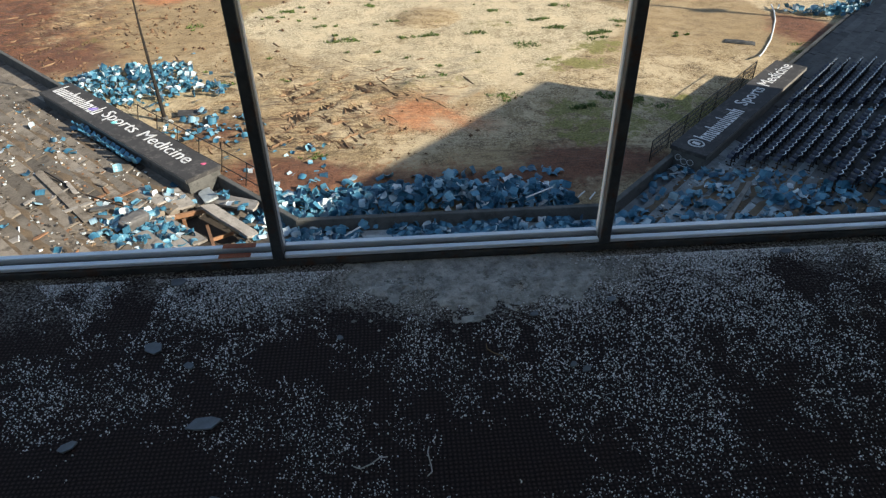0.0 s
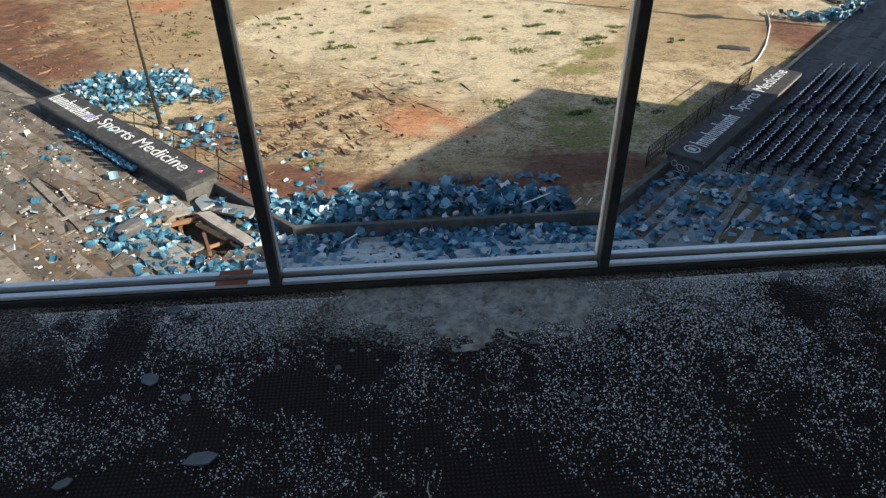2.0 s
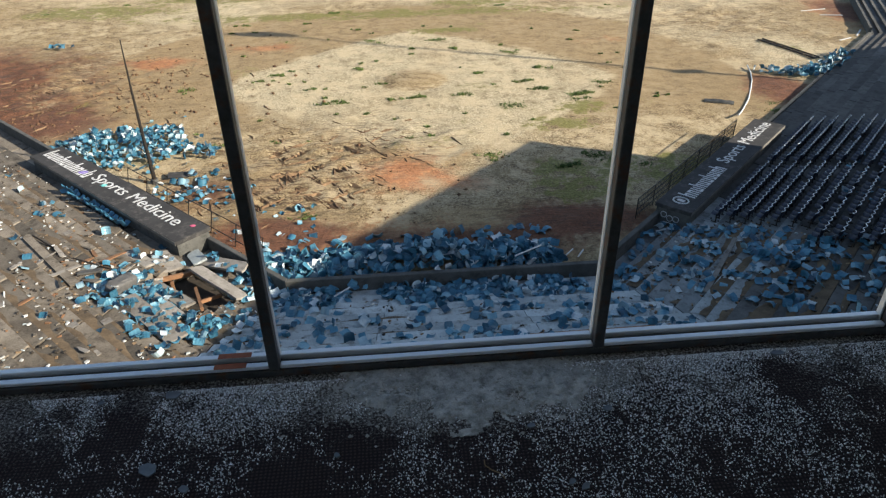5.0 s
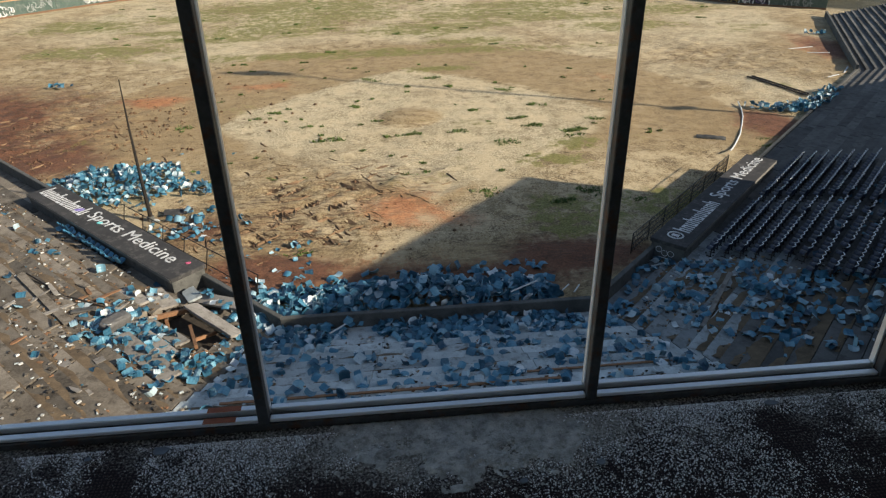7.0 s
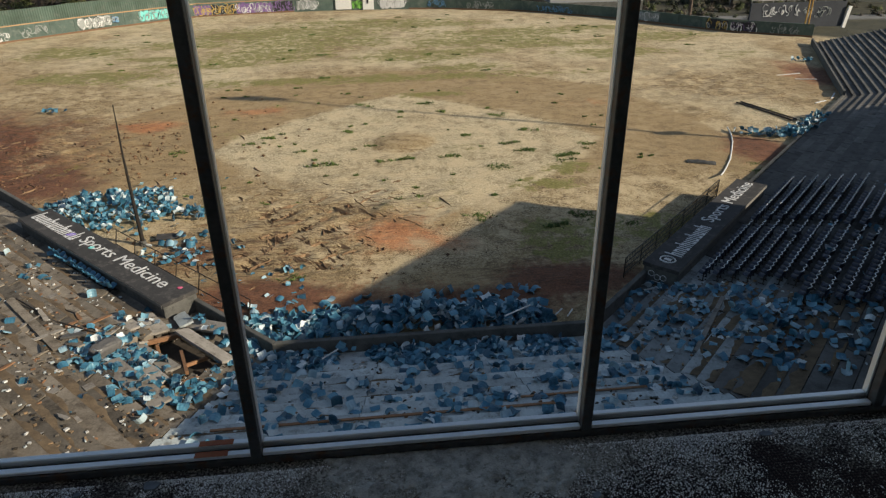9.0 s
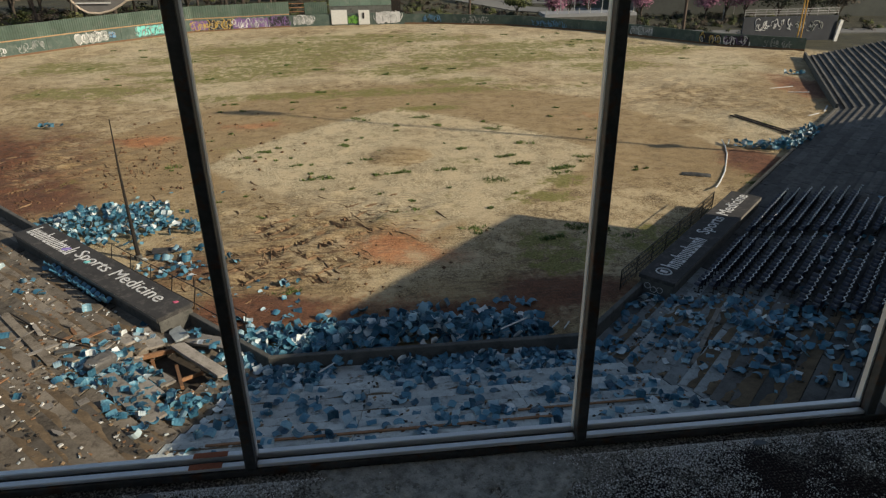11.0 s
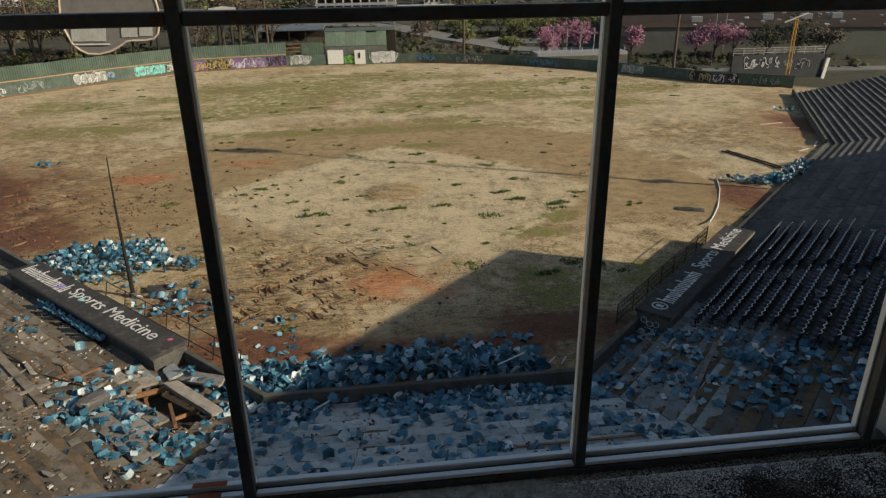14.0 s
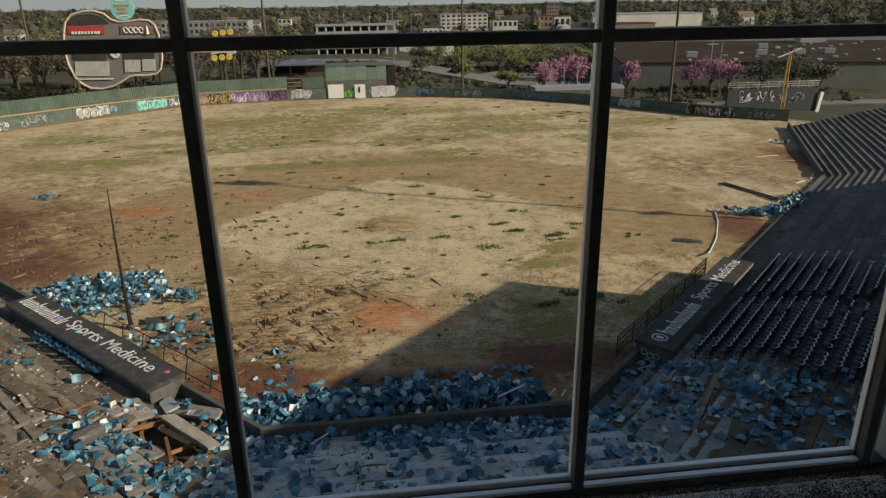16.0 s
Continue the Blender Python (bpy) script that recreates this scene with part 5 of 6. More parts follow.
for i, (x, y, mat) in enumerate(((0.76, -0.53, card), (0.36, -0.92, paper), (0.52, -0.93, paper))):
    bm = bmesh.new()
    tube(bm, [(0.03 * math.cos(t * 0.9), 0.02 * t - 0.04, 0.006 + 0.003 * math.sin(t * 2)) for t in range(5)], 0.002, 5)
    ob = part("scrap", bm, mat)
    ob.matrix_world = pose(x, y, 0, 0, 0, i * 70)
    tagged(ob, "small curled scrap on the carpet", "scrap")
# bare lumpy patch of screed where the carpet is gone, below the middle window
nxp, nyp = 150, 60
vs, fs, on = [], [], []
for j in range(nyp + 1):
    for i in range(nxp + 1):
        x, y = 0.18 + 1.15 * i / nxp, -0.018 - 0.36 * j / nyp
        e = ((x - 0.76) / 0.5) ** 2 + ((y + 0.05) / 0.27) ** 2 + 0.8 * noise.noise((x * 5, y * 7, 1.1)) + 0.5 * noise.noise((x * 16, y * 18, 2.2)) + 0.3 * noise.noise((x * 45, y * 45, 3.3))
        on.append(e < 0.95)
        h = 0.007 * min(1, max(0, (1.0 - e) * 2.2)) * (1 + 0.5 * noise.noise((x * 12, y * 14, 8.8))) + 0.004 * noise.noise((x * 40, y * 48, 4.4)) + 0.002 * noise.noise((x * 110, y * 120, 5.5))
        vs.append((x, y, max(0.0008, h)))
for j in range(nyp):
    for i in range(nxp):
        k = j * (nxp + 1) + i
        if on[k] and on[k + 1] and on[k + nxp + 1] and on[k + nxp + 2]:
            fs.append((k + nxp + 1, k + nxp + 2, k + 1, k))
tagged(raw("screed_patch", vs, fs, surface("bare_screed", (0.14, 0.135, 0.12), (0.70, 0.68, 0.63), 14, 170, 0.95, relief=0.9, depth=0.006, stain=(0.16, 0.155, 0.125))), "bare lumpy grey screed where the carpet is gone", "floor patch", kind="structure")
# chips of loosened screed below the middle window
vs, fs = [], []
for k in range(2600):
    x, y = r5.normal(0.75, 0.42), -0.055 - abs(r5.normal(0, 0.13))
    s = 0.002 + 0.009 * r5.uniform() ** 4
    n = len(vs)
    vs += [(x + d[0] * s * r5.uniform(0.6, 1.4), y + d[1] * s * r5.uniform(0.6, 1.4), 0.001 + max(0, d[2]) * s * 0.8) for d in ((0, 0, 1), (1, 0, 0), (0, 1, 0), (-1, 0, 0), (0, -1, 0), (0, 0, -1))]
    fs += [tuple(i_ + n for i_ in f) for f in oct_f]
tagged(raw("screed_chips", vs, fs, surface("grey_screed", (0.2, 0.195, 0.18), (0.6, 0.585, 0.55), 6, 90, 0.95, random=0.3, island=True)), "grey chips of concrete screed by the sill", "rubble", kind="stuff")
for x0, x1, y0, y1, z in ((-0.225, -0.105, -0.0085, 0.0205, 0.0555), (-0.215, -0.09, 0.0365, 0.0645, 0.0685)):
    part("stain", boxed(x0, y0, z - 0.001, x1, y1, z), rust_stain, window, "rust-red stain")

# ---- outfield wall ----
LEFT_RUN = [(-96, 78), (-78, 98), (-59.8, 118.6), (-48.4, 131), (-33.7, 144), (-15.0, 148.2)]
MID_RUN = [(-15.0, 148.2), (-6.8, 148.6), (9.0, 148.0)]
RIGHT_RUN = [(9.0, 148.0), (14.2, 147.2), (31.6, 140.2), (46, 128), (60, 109.5), (70.6, 102.3)]
fence = thing("wall_outfield", 0, 0, 0, "long green outfield wall sprayed with graffiti", "wall", kind="structure")
trim_mat = surface("faded_orange_trim", (0.30, 0.17, 0.08), (0.45, 0.30, 0.17), 2, 10, 0.8)
tan_mat = surface("brown_wall_base", (0.12, 0.07, 0.04), (0.2, 0.11, 0.06), 1, 8, 0.9)


def along(run, step):
    """Equal pieces along a line of plan points: start, end."""
    out = []
    for a, b in zip(run, run[1:]):
        a, b = Vector(a), Vector(b)
        n = max(1, round((b - a).length / step))
        out += [(a.lerp(b, i / n), a.lerp(b, (i + 1) / n)) for i in range(n)]
    return out


def upright(a, b, z0, z1, back, thick, gap=0.02):
    t = (b - a).normalized()
    n = Vector((-t.y, t.x))
    a, b = a + t * gap + n * back, b - t * gap + n * back
    return prism(bmesh.new(), [a, b, b + n * thick, a + n * thick], z0, z1)


def corrugated(a, b, z0, z1, back):
    """A ribbed metal sheet between two plan points."""
    t = (b - a).normalized()
    n = Vector((-t.y, t.x))
    k = max(4, int((b - a).length / 0.2))
    bm = bmesh.new()
    lo, hi = [], []
    for i in range(k + 1):
        p = a.lerp(b, i / k) + n * (back + (0.05 if i % 2 else 0.0))
        lo.append(bm.verts.new((p.x, p.y, z0)))
        hi.append(bm.verts.new((p.x, p.y, z1)))
    for i in range(k):
        bm.faces.new((lo[i], lo[i + 1], hi[i + 1], hi[i]))
    bmesh.ops.solidify(bm, geom=list(bm.faces), thickness=0.02)
    return bm


for run, top in ((LEFT_RUN, 2.45), (MID_RUN, 2.3), (RIGHT_RUN, 2.0)):
    for a, b in along(run, 4.8):
        part("wall_panel", upright(a, b, Z - 0.4, Z + top, 0, 0.25), green_wall, fence)
for a, b in along(LEFT_RUN, 4.8):
    part("trim", upright(a, b, Z + 2.455, Z + 2.62, -0.04, 0.3, 0), trim_mat, fence)
for a, b in along(LEFT_RUN, 2.4):
    part("metal_sheet", corrugated(a, b, Z + 2.63, Z + 4.95 + rng.gauss(0, 0.02), 0.05), green_metal, fence)
for run in (LEFT_RUN, RIGHT_RUN):
    for a, b in along(run, 9.6):
        part("wall_base", upright(a, b, Z - 0.2, Z + 0.28, -0.12, 0.11, 0), tan_mat, fence)
part("metal_sheet", corrugated(Vector((-11.8, 148.5)), Vector((-7.2, 148.7)), Z + 2.35, Z + 4.7, 0.05), green_metal, fence)
for z in (2.9, 3.7, 4.5):
    part("rail", upright(Vector((-15.0, 148.3)), Vector((-11.9, 148.5)), Z + z, Z + z + 0.14, 0.05, 0.1), timber, fence)

sprays = {}
for nm, c0, c1 in (("white", (0.5, 0.5, 0.5), (0.75, 0.75, 0.75)), ("teal", (0.08, 0.4, 0.38), (0.2, 0.62, 0.56)), ("yellow", (0.4, 0.26, 0.05), (0.55, 0.4, 0.12)), ("violet", (0.10, 0.05, 0.17), (0.25, 0.15, 0.34)), ("black", (0.01, 0.01, 0.012), (0.03, 0.03, 0.035)), ("lime", (0.15, 0.4, 0.06), (0.25, 0.55, 0.12)), ("blue", (0.08, 0.2, 0.35), (0.15, 0.32, 0.5)), ("grey", (0.2, 0.22, 0.21), (0.34, 0.36, 0.35))):
    sprays[nm] = surface("spray_" + nm, c0, c1, 0.8, 6, 0.75, relief=0)


def tag(a, b, z0, z1, fill, line, seed, letters=6, lift=0.03):
    """An unreadable spray tag on a wall between two plan points: blocks with strokes over them."""
    r = random.Random(seed)
    a, b = Vector(a), Vector(b)
    L = (b - a).length
    t = (b - a).normalized()
    n = Vector((t.y, -t.x))
    m = Matrix(((t.x, n.x * -1, 0, a.x + n.x * lift), (t.y, n.y * -1, 0, a.y + n.y * lift), (0, 0, 1, z0), (0, 0, 0, 1)))
    H, w = z1 - z0, L / letters
    if fill:
        bm = bmesh.new()
        for i in range(letters):
            x0, x1 = i * w + 0.05 * w, (i + 1) * w * 0.995
            pts = [(x0, r.uniform(0, 0.15) * H), (x0 + w * 0.5, r.uniform(-0.05, 0.1) * H), (x1, r.uniform(0, 0.15) * H), (x1 + 0.05 * w, H * 0.5), (x1, r.uniform(0.85, 1) * H), (x0 + w * 0.45, r.uniform(0.9, 1.05) * H), (x0, r.uniform(0.85, 1) * H), (x0 - 0.05 * w, H * 0.5)]
            lo = [bm.verts.new((p[0], 0, p[1])) for p in pts]
            hi = [bm.verts.new((p[0], 0.02, p[1])) for p in pts]
            bm.faces.new(lo)
            for k in range(8):
                bm.faces.new((lo[k], lo[(k + 1) % 8], hi[(k + 1) % 8], hi[k]))
        bmesh.ops.recalc_face_normals(bm, faces=bm.faces)
        o = part("spray_fill", bm, sprays[fill], fence)
        o.matrix_world = m
    # curling strokes over one another, in one colour or two
    for colour, strokes, thin in ((line, 4, 0.06),) + (((r.choice(("white", "black", "violet", "grey")), 2, 0.04),) if fill else ()):
        bm = bmesh.new()
        for i in range(letters):
            for k in range(strokes):
                cx, cz, rad = (i + r.uniform(0.15, 0.9)) * w, r.uniform(0.2, 0.8) * H, r.uniform(0.16, 0.42) * H
                a0, sweep, flat = r.uniform(0, 6.28), r.uniform(1.2, 4.2), r.uniform(0.35, 1.1)
                pts = [(cx + rad * flat * math.cos(a0 + sweep * u / 5), -0.02 if colour == line else -0.035, min(1.05 * H, max(0.03, cz + rad * math.sin(a0 + sweep * u / 5)))) for u in range(6)]
                tube(bm, pts, thin * r.uniform(0.7, 1.4), 4)
        o = part("spray_line", bm, sprays[colour], fence)
        o.matrix_world = m


def run_point(run, x):
    for a, b in zip(run, run[1:]):
        if a[0] <= x <= b[0]:
            return Vector(a).lerp(Vector(b), (x - a[0]) / (b[0] - a[0]))


for i, (x0, x1, fill, line, lo, hi) in enumerate(((-61.5, -58.5, None, "white", 0.3, 1.9), (-57.6, -54.4, None, "grey", 0.4, 2.0), (-50.8, -46.6, "grey", "white", 0.4, 2.3), (-46.4, -45.5, "blue", "grey", 0.8, 2.0), (-42.6, -38.0, "teal", "grey", 0.5, 2.3), (-37.9, -35.2, None, "white", 0.4, 2.1),
                                                  (-34.2, -31.0, "violet", "yellow", 0.3, 2.2), (-31.0, -26.4, "black", "yellow", 0.2, 2.2), (-26.3, -22.6, "violet", "white", 0.2, 2.3), (-22.5, -19.4, "violet", "grey", 0.2, 2.2), (-19.2, -15.2, "black", "violet", 0.2, 2.3), (-14.4, -10.2, "grey", "white", 0.3, 2.2))):
    tag(run_point(LEFT_RUN + MID_RUN[1:], x0), run_point(LEFT_RUN + MID_RUN[1:], x1), Z + lo, Z + hi, fill, line, 50 + i, max(2, int((x1 - x0) / 0.75)))
for i, (x0, x1, fill, line, lo, hi) in enumerate(((-2.9, -0.9, "lime", "lime", 0.3, 1.8), (13.0, 16.5, None, "blue", 0.4, 1.8), (21, 26, None, "grey", 0.2, 1.7), (34, 40, None, "blue", 0.3, 1.5), (49.5, 52.2, "grey", "white", 0.3, 1.8), (57.6, 60.0, "black", "yellow", 0.2, 1.9), (60.4, 63.6, "black", "white", 0.1, 1.8), (65.5, 69.0, None, "grey", 0.3, 1.6))):
    run = MID_RUN + RIGHT_RUN[1:]
    tag(run_point(run, x0), run_point(run, x1), Z + lo, Z + hi, fill, line, 80 + i, max(3, int((x1 - x0) / 0.7)))


def leaning_board(x0, x1, z0, z1, y, mat, label):
    ob = part("painted_board", boxed(x0, y - 0.06, z0, x1, y, z1, bevel=0.02), mat)
    return tagged(ob, label, "board", "boards at the outfield wall")


leaning_board(-6.4, -3.1, Z + 0.2, Z + 3.1, 148.4, white_paint, "tall white-painted board at the outfield wall")
leaning_board(-0.7, 1.6, Z + 0.1, Z + 3.0, 148.1, white_paint, "white-painted door panel at the outfield wall")
o = leaning_board(0.1, 0.5, Z + 1.3, Z + 2.5, 148.0, sprays["black"], "black painted mark on the white panel")
tag((2.9, 148.3), (8.0, 148.06), Z + 0.2, Z + 2.6, "white", "white", 140, 5, lift=0.12)

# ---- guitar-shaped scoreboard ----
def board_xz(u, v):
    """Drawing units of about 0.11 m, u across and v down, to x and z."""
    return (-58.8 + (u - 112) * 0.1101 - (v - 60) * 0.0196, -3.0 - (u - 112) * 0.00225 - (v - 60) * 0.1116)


def face_prism(points, y0, y1):
    bm = bmesh.new()
    pts = [board_xz(*p) for p in points]
    fr = [bm.verts.new((x, y0, z)) for x, z in pts]
    bk = [bm.verts.new((x, y1, z)) for x, z in pts]
    bm.faces.new(fr)
    bm.faces.new(list(reversed(bk)))
    for i in range(len(pts)):
        j = (i + 1) % len(pts)
        bm.faces.new((fr[i], fr[j], bk[j], bk[i]))
    bmesh.ops.recalc_face_normals(bm, faces=bm.faces)
    return bm


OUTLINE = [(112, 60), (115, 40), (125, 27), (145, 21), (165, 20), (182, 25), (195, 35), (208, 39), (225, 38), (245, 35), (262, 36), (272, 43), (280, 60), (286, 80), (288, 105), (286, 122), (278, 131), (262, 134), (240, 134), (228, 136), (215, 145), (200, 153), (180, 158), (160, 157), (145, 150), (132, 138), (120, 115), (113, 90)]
board = thing("scoreboard", -50, 150.5, Z, "huge guitar-shaped baseball scoreboard, grey with a pale rim", "scoreboard")
keep = Matrix.Translation((50, -150.5, -Z))


def sb(name, bm, mat, label="", smooth=False, parent=None):
    o = part(name, bm, mat, parent or board, label, smooth)
    o.data.transform(keep)
    return o


sb_grey = surface("scoreboard_grey", (0.12, 0.11, 0.105), (0.2, 0.19, 0.18), 0.4, 4, 0.7)
sb_dark = surface("scoreboard_dark", (0.025, 0.025, 0.025), (0.05, 0.048, 0.045), 0.6, 6, 0.6)
rim_mat = surface("pale_rim", (0.45, 0.36, 0.28), (0.6, 0.5, 0.4), 0.5, 6, 0.7)
red_ad = surface("red_ad_panel", (0.32, 0.03, 0.035), (0.45, 0.06, 0.06), 0.5, 5, 0.6)
brown_ad = surface("brown_ad_panel", (0.14, 0.08, 0.07), (0.22, 0.14, 0.12), 0.5, 5, 0.6)
pale_panel = surface("pale_panel", (0.33, 0.33, 0.31), (0.5, 0.5, 0.47), 0.6, 6, 0.6)
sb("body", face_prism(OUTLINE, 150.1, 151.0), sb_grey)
ring = [Vector((board_xz(*p)[0], 150.05, board_xz(*p)[1])) for p in OUTLINE]
bm = bmesh.new()
tube(bm, ring + ring[:1], 0.22, 6)
sb("rim", bm, rim_mat)
rect = lambda u0, v0, u1, v1, y: face_prism([(u0, v0), (u1, v0 - 0.5), (u1 + 1, v1 - 0.5), (u0 + 1, v1)], y, y + 0.1)
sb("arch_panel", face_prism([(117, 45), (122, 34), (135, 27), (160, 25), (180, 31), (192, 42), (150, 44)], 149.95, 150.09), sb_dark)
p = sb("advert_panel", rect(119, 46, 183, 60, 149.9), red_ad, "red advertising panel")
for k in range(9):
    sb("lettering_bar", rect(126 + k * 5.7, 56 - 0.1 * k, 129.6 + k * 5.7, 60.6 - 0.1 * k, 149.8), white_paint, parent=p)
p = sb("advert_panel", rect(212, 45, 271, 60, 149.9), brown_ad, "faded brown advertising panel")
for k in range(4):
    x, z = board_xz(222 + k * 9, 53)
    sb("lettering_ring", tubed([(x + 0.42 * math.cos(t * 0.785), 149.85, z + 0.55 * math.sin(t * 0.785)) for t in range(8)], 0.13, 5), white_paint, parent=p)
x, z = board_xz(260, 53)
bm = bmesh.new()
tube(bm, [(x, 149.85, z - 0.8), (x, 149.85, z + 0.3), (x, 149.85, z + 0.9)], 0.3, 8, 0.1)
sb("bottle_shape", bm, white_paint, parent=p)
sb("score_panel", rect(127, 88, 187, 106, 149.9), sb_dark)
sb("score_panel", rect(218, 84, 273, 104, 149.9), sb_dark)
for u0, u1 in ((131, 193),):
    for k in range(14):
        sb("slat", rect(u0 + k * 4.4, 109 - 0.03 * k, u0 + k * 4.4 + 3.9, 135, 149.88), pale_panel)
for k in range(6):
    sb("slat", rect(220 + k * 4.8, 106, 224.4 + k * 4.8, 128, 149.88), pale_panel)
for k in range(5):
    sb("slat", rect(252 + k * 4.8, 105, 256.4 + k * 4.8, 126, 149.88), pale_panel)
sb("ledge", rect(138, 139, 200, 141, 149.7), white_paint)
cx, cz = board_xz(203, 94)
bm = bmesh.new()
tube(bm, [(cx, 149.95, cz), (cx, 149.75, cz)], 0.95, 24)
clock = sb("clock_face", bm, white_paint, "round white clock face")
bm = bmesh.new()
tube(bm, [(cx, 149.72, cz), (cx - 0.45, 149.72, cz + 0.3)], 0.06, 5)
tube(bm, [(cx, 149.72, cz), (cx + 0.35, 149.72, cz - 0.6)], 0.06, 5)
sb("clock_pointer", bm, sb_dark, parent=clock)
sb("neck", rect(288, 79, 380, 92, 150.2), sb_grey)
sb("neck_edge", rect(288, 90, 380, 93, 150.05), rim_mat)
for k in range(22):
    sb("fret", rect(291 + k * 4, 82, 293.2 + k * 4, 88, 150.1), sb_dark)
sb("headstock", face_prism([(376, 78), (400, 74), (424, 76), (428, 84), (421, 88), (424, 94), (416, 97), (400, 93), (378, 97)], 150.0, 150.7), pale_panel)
yellow = surface("yellow_disc", (0.5, 0.36, 0.05), (0.65, 0.5, 0.1), 1, 8, 0.6)
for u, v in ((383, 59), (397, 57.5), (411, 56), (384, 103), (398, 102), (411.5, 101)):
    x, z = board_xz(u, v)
    bm = bmesh.new()
    tube(bm, [(x, 150.4, z), (x, 150.0, z)], 0.62, 16)
    pg = sb("tuning_peg", bm, yellow, "round yellow tuning peg")
    bm = bmesh.new()
    for e in (-0.2, 0.2):
        tube(bm, [(x + e, 149.99, z + 0.15), (x + e, 149.96, z + 0.15)], 0.09, 6)
    sb("mark", bm, sb_dark, parent=pg)
    bm = bmesh.new()
    box(bm, x - 0.08, 150.42, min(z, -5.5), x + 0.08, 150.6, max(z, -7.0))
    sb("peg_stem", bm, sb_dark)
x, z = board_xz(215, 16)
bm = bmesh.new()
tube(bm, [(x, 150.3, z), (x, 149.9, z)], 2.3, 28)
disc = sb("round_sign", bm, surface("teal_sign", (0.12, 0.42, 0.42), (0.22, 0.55, 0.53), 0.8, 8, 0.6), "round teal sign with pale seams")
bm = bmesh.new()
for s in (-1, 1):
    tube(bm, [(x + 1.7 * math.sin(t), 149.86, z + s * (2.6 - 1.25 * math.cos(t * 0.9))) for t in (-0.9, -0.6, -0.3, 0, 0.3, 0.6, 0.9)], 0.09, 5)
sb("seam", bm, white_paint, parent=disc)
bm = bmesh.new()
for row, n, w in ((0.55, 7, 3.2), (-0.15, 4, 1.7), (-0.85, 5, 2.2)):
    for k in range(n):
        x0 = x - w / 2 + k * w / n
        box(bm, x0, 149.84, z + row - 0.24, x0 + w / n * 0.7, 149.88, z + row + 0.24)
sb("sign_bars", bm, trim_mat, "orange bars of lettering", parent=disc)
for xx in (-56.8, -53.0, -46.6, -41.6, -28.9, -26.2):
    sb("post", tubed([(xx, 151.2, Z - 0.5), (xx, 151.2, -8)], 0.26, 8), steel_dark)

# ---- poles ----
def light_pole(x, y, top, r=0.28, mat=None, label="tall brown stadium light pole beyond the outfield"):
    z0 = Z + far_height(x, y)
    ob = thing("light_pole", x, y, z0, label, "light pole", "tall poles")
    part("shaft", tubed([(0, 0, -0.3), (0, 0, top - z0)], r, 10, r * 0.7), mat or pole_wood, ob)
    part("crossarm", boxed(-1.5, -0.1, top - z0 - 0.9, 1.5, 0.1, top - z0 - 0.65), steel_grey, ob)
    return ob


for x in (-70.2, -20.0, 24.7):
    light_pole(x, 160, 17)
light_pole(76.8, 160, 17, 0.36)
for x, y, top in ((12.5, 235, 1.5), (33.5, 250, -3), (66, 175, -9.5), (96, 178, -9), (101, 182, -6), (-8, 330, 4), (33, 420, 3), (120, 420, 2), (52, 260, -6)):
    light_pole(x, y, top, 0.12, steel_grey, "thin grey street light pole in the distance")
foul = thing("foul_pole", 70.4, 104.2, Z, "yellow foul pole at the end of the outfield wall", "foul pole")
ylw = surface("faded_yellow_paint", (0.34, 0.18, 0.03), (0.5, 0.3, 0.07), 1, 10, 0.6)
for dx in (-0.32, 0.32):
    part("post", tubed([(dx, 0, 0), (dx * 0.6, 0, 11.0)], 0.11, 8), ylw, foul)
part("arm", boxed(-2.4, -0.08, 0, 1.6, 0.08, 0.2, m=pose(0.3, 0, 10.9, 0, -20, 0)), pale_panel, foul)

# ---- buildings beyond ----
def wall_windows(ob, x0, x1, y, z0, z1, cols, rows, mat):
    w, h = (x1 - x0) / cols, (z1 - z0) / rows
    for r in range(rows):
        for c in range(cols):
            part("window", boxed(x0 + (c + 0.22) * w, y - 0.12, z0 + (r + 0.3) * h, x0 + (c + 0.78) * w, y - 0.02, z0 + (r + 0.8) * h), mat, ob)


dark_glass = surface("dark_window", (0.015, 0.018, 0.02), (0.04, 0.045, 0.05), 0.3, 2, 0.15, relief=0)
far_white = surface("far_white_wall", (0.34, 0.335, 0.32), (0.5, 0.49, 0.47), 0.1, 1, 0.8)
far_grey = surface("far_grey_wall", (0.2, 0.21, 0.22), (0.3, 0.31, 0.32), 0.1, 1, 0.8)
far_slate = surface("far_slate_wall", (0.05, 0.06, 0.07), (0.085, 0.10, 0.115), 0.1, 1, 0.7)
far_brown = surface("far_brown_wall", (0.12, 0.09, 0.07), (0.2, 0.15, 0.12), 0.1, 1, 0.8)


def block(name, x0, x1, y, depth, top, mat, label, cols=0, rows=0, roof=None):
    z0 = Z + min(far_height(x0, y), far_height(x1, y)) - 1
    ob = thing(name, (x0 + x1) / 2, y, z0, label, "building", "distant buildings")
    sh = Matrix.Translation((-(x0 + x1) / 2, -y, -z0))
    w = part("wall", boxed(x0, y, z0, x1, y + depth, top - 0.5), mat, ob)
    r = part("roof", boxed(x0 - 0.4, y - 0.4, top - 0.49, x1 + 0.4, y + depth + 0.4, top), roof or roof_dark, ob)
    if cols:
        wall_windows(ob, x0, x1, y, z0 + 2.0, top - 0.6, cols, rows, dark_glass)
    for c in ob.children:
        c.data.transform(sh)
    return ob


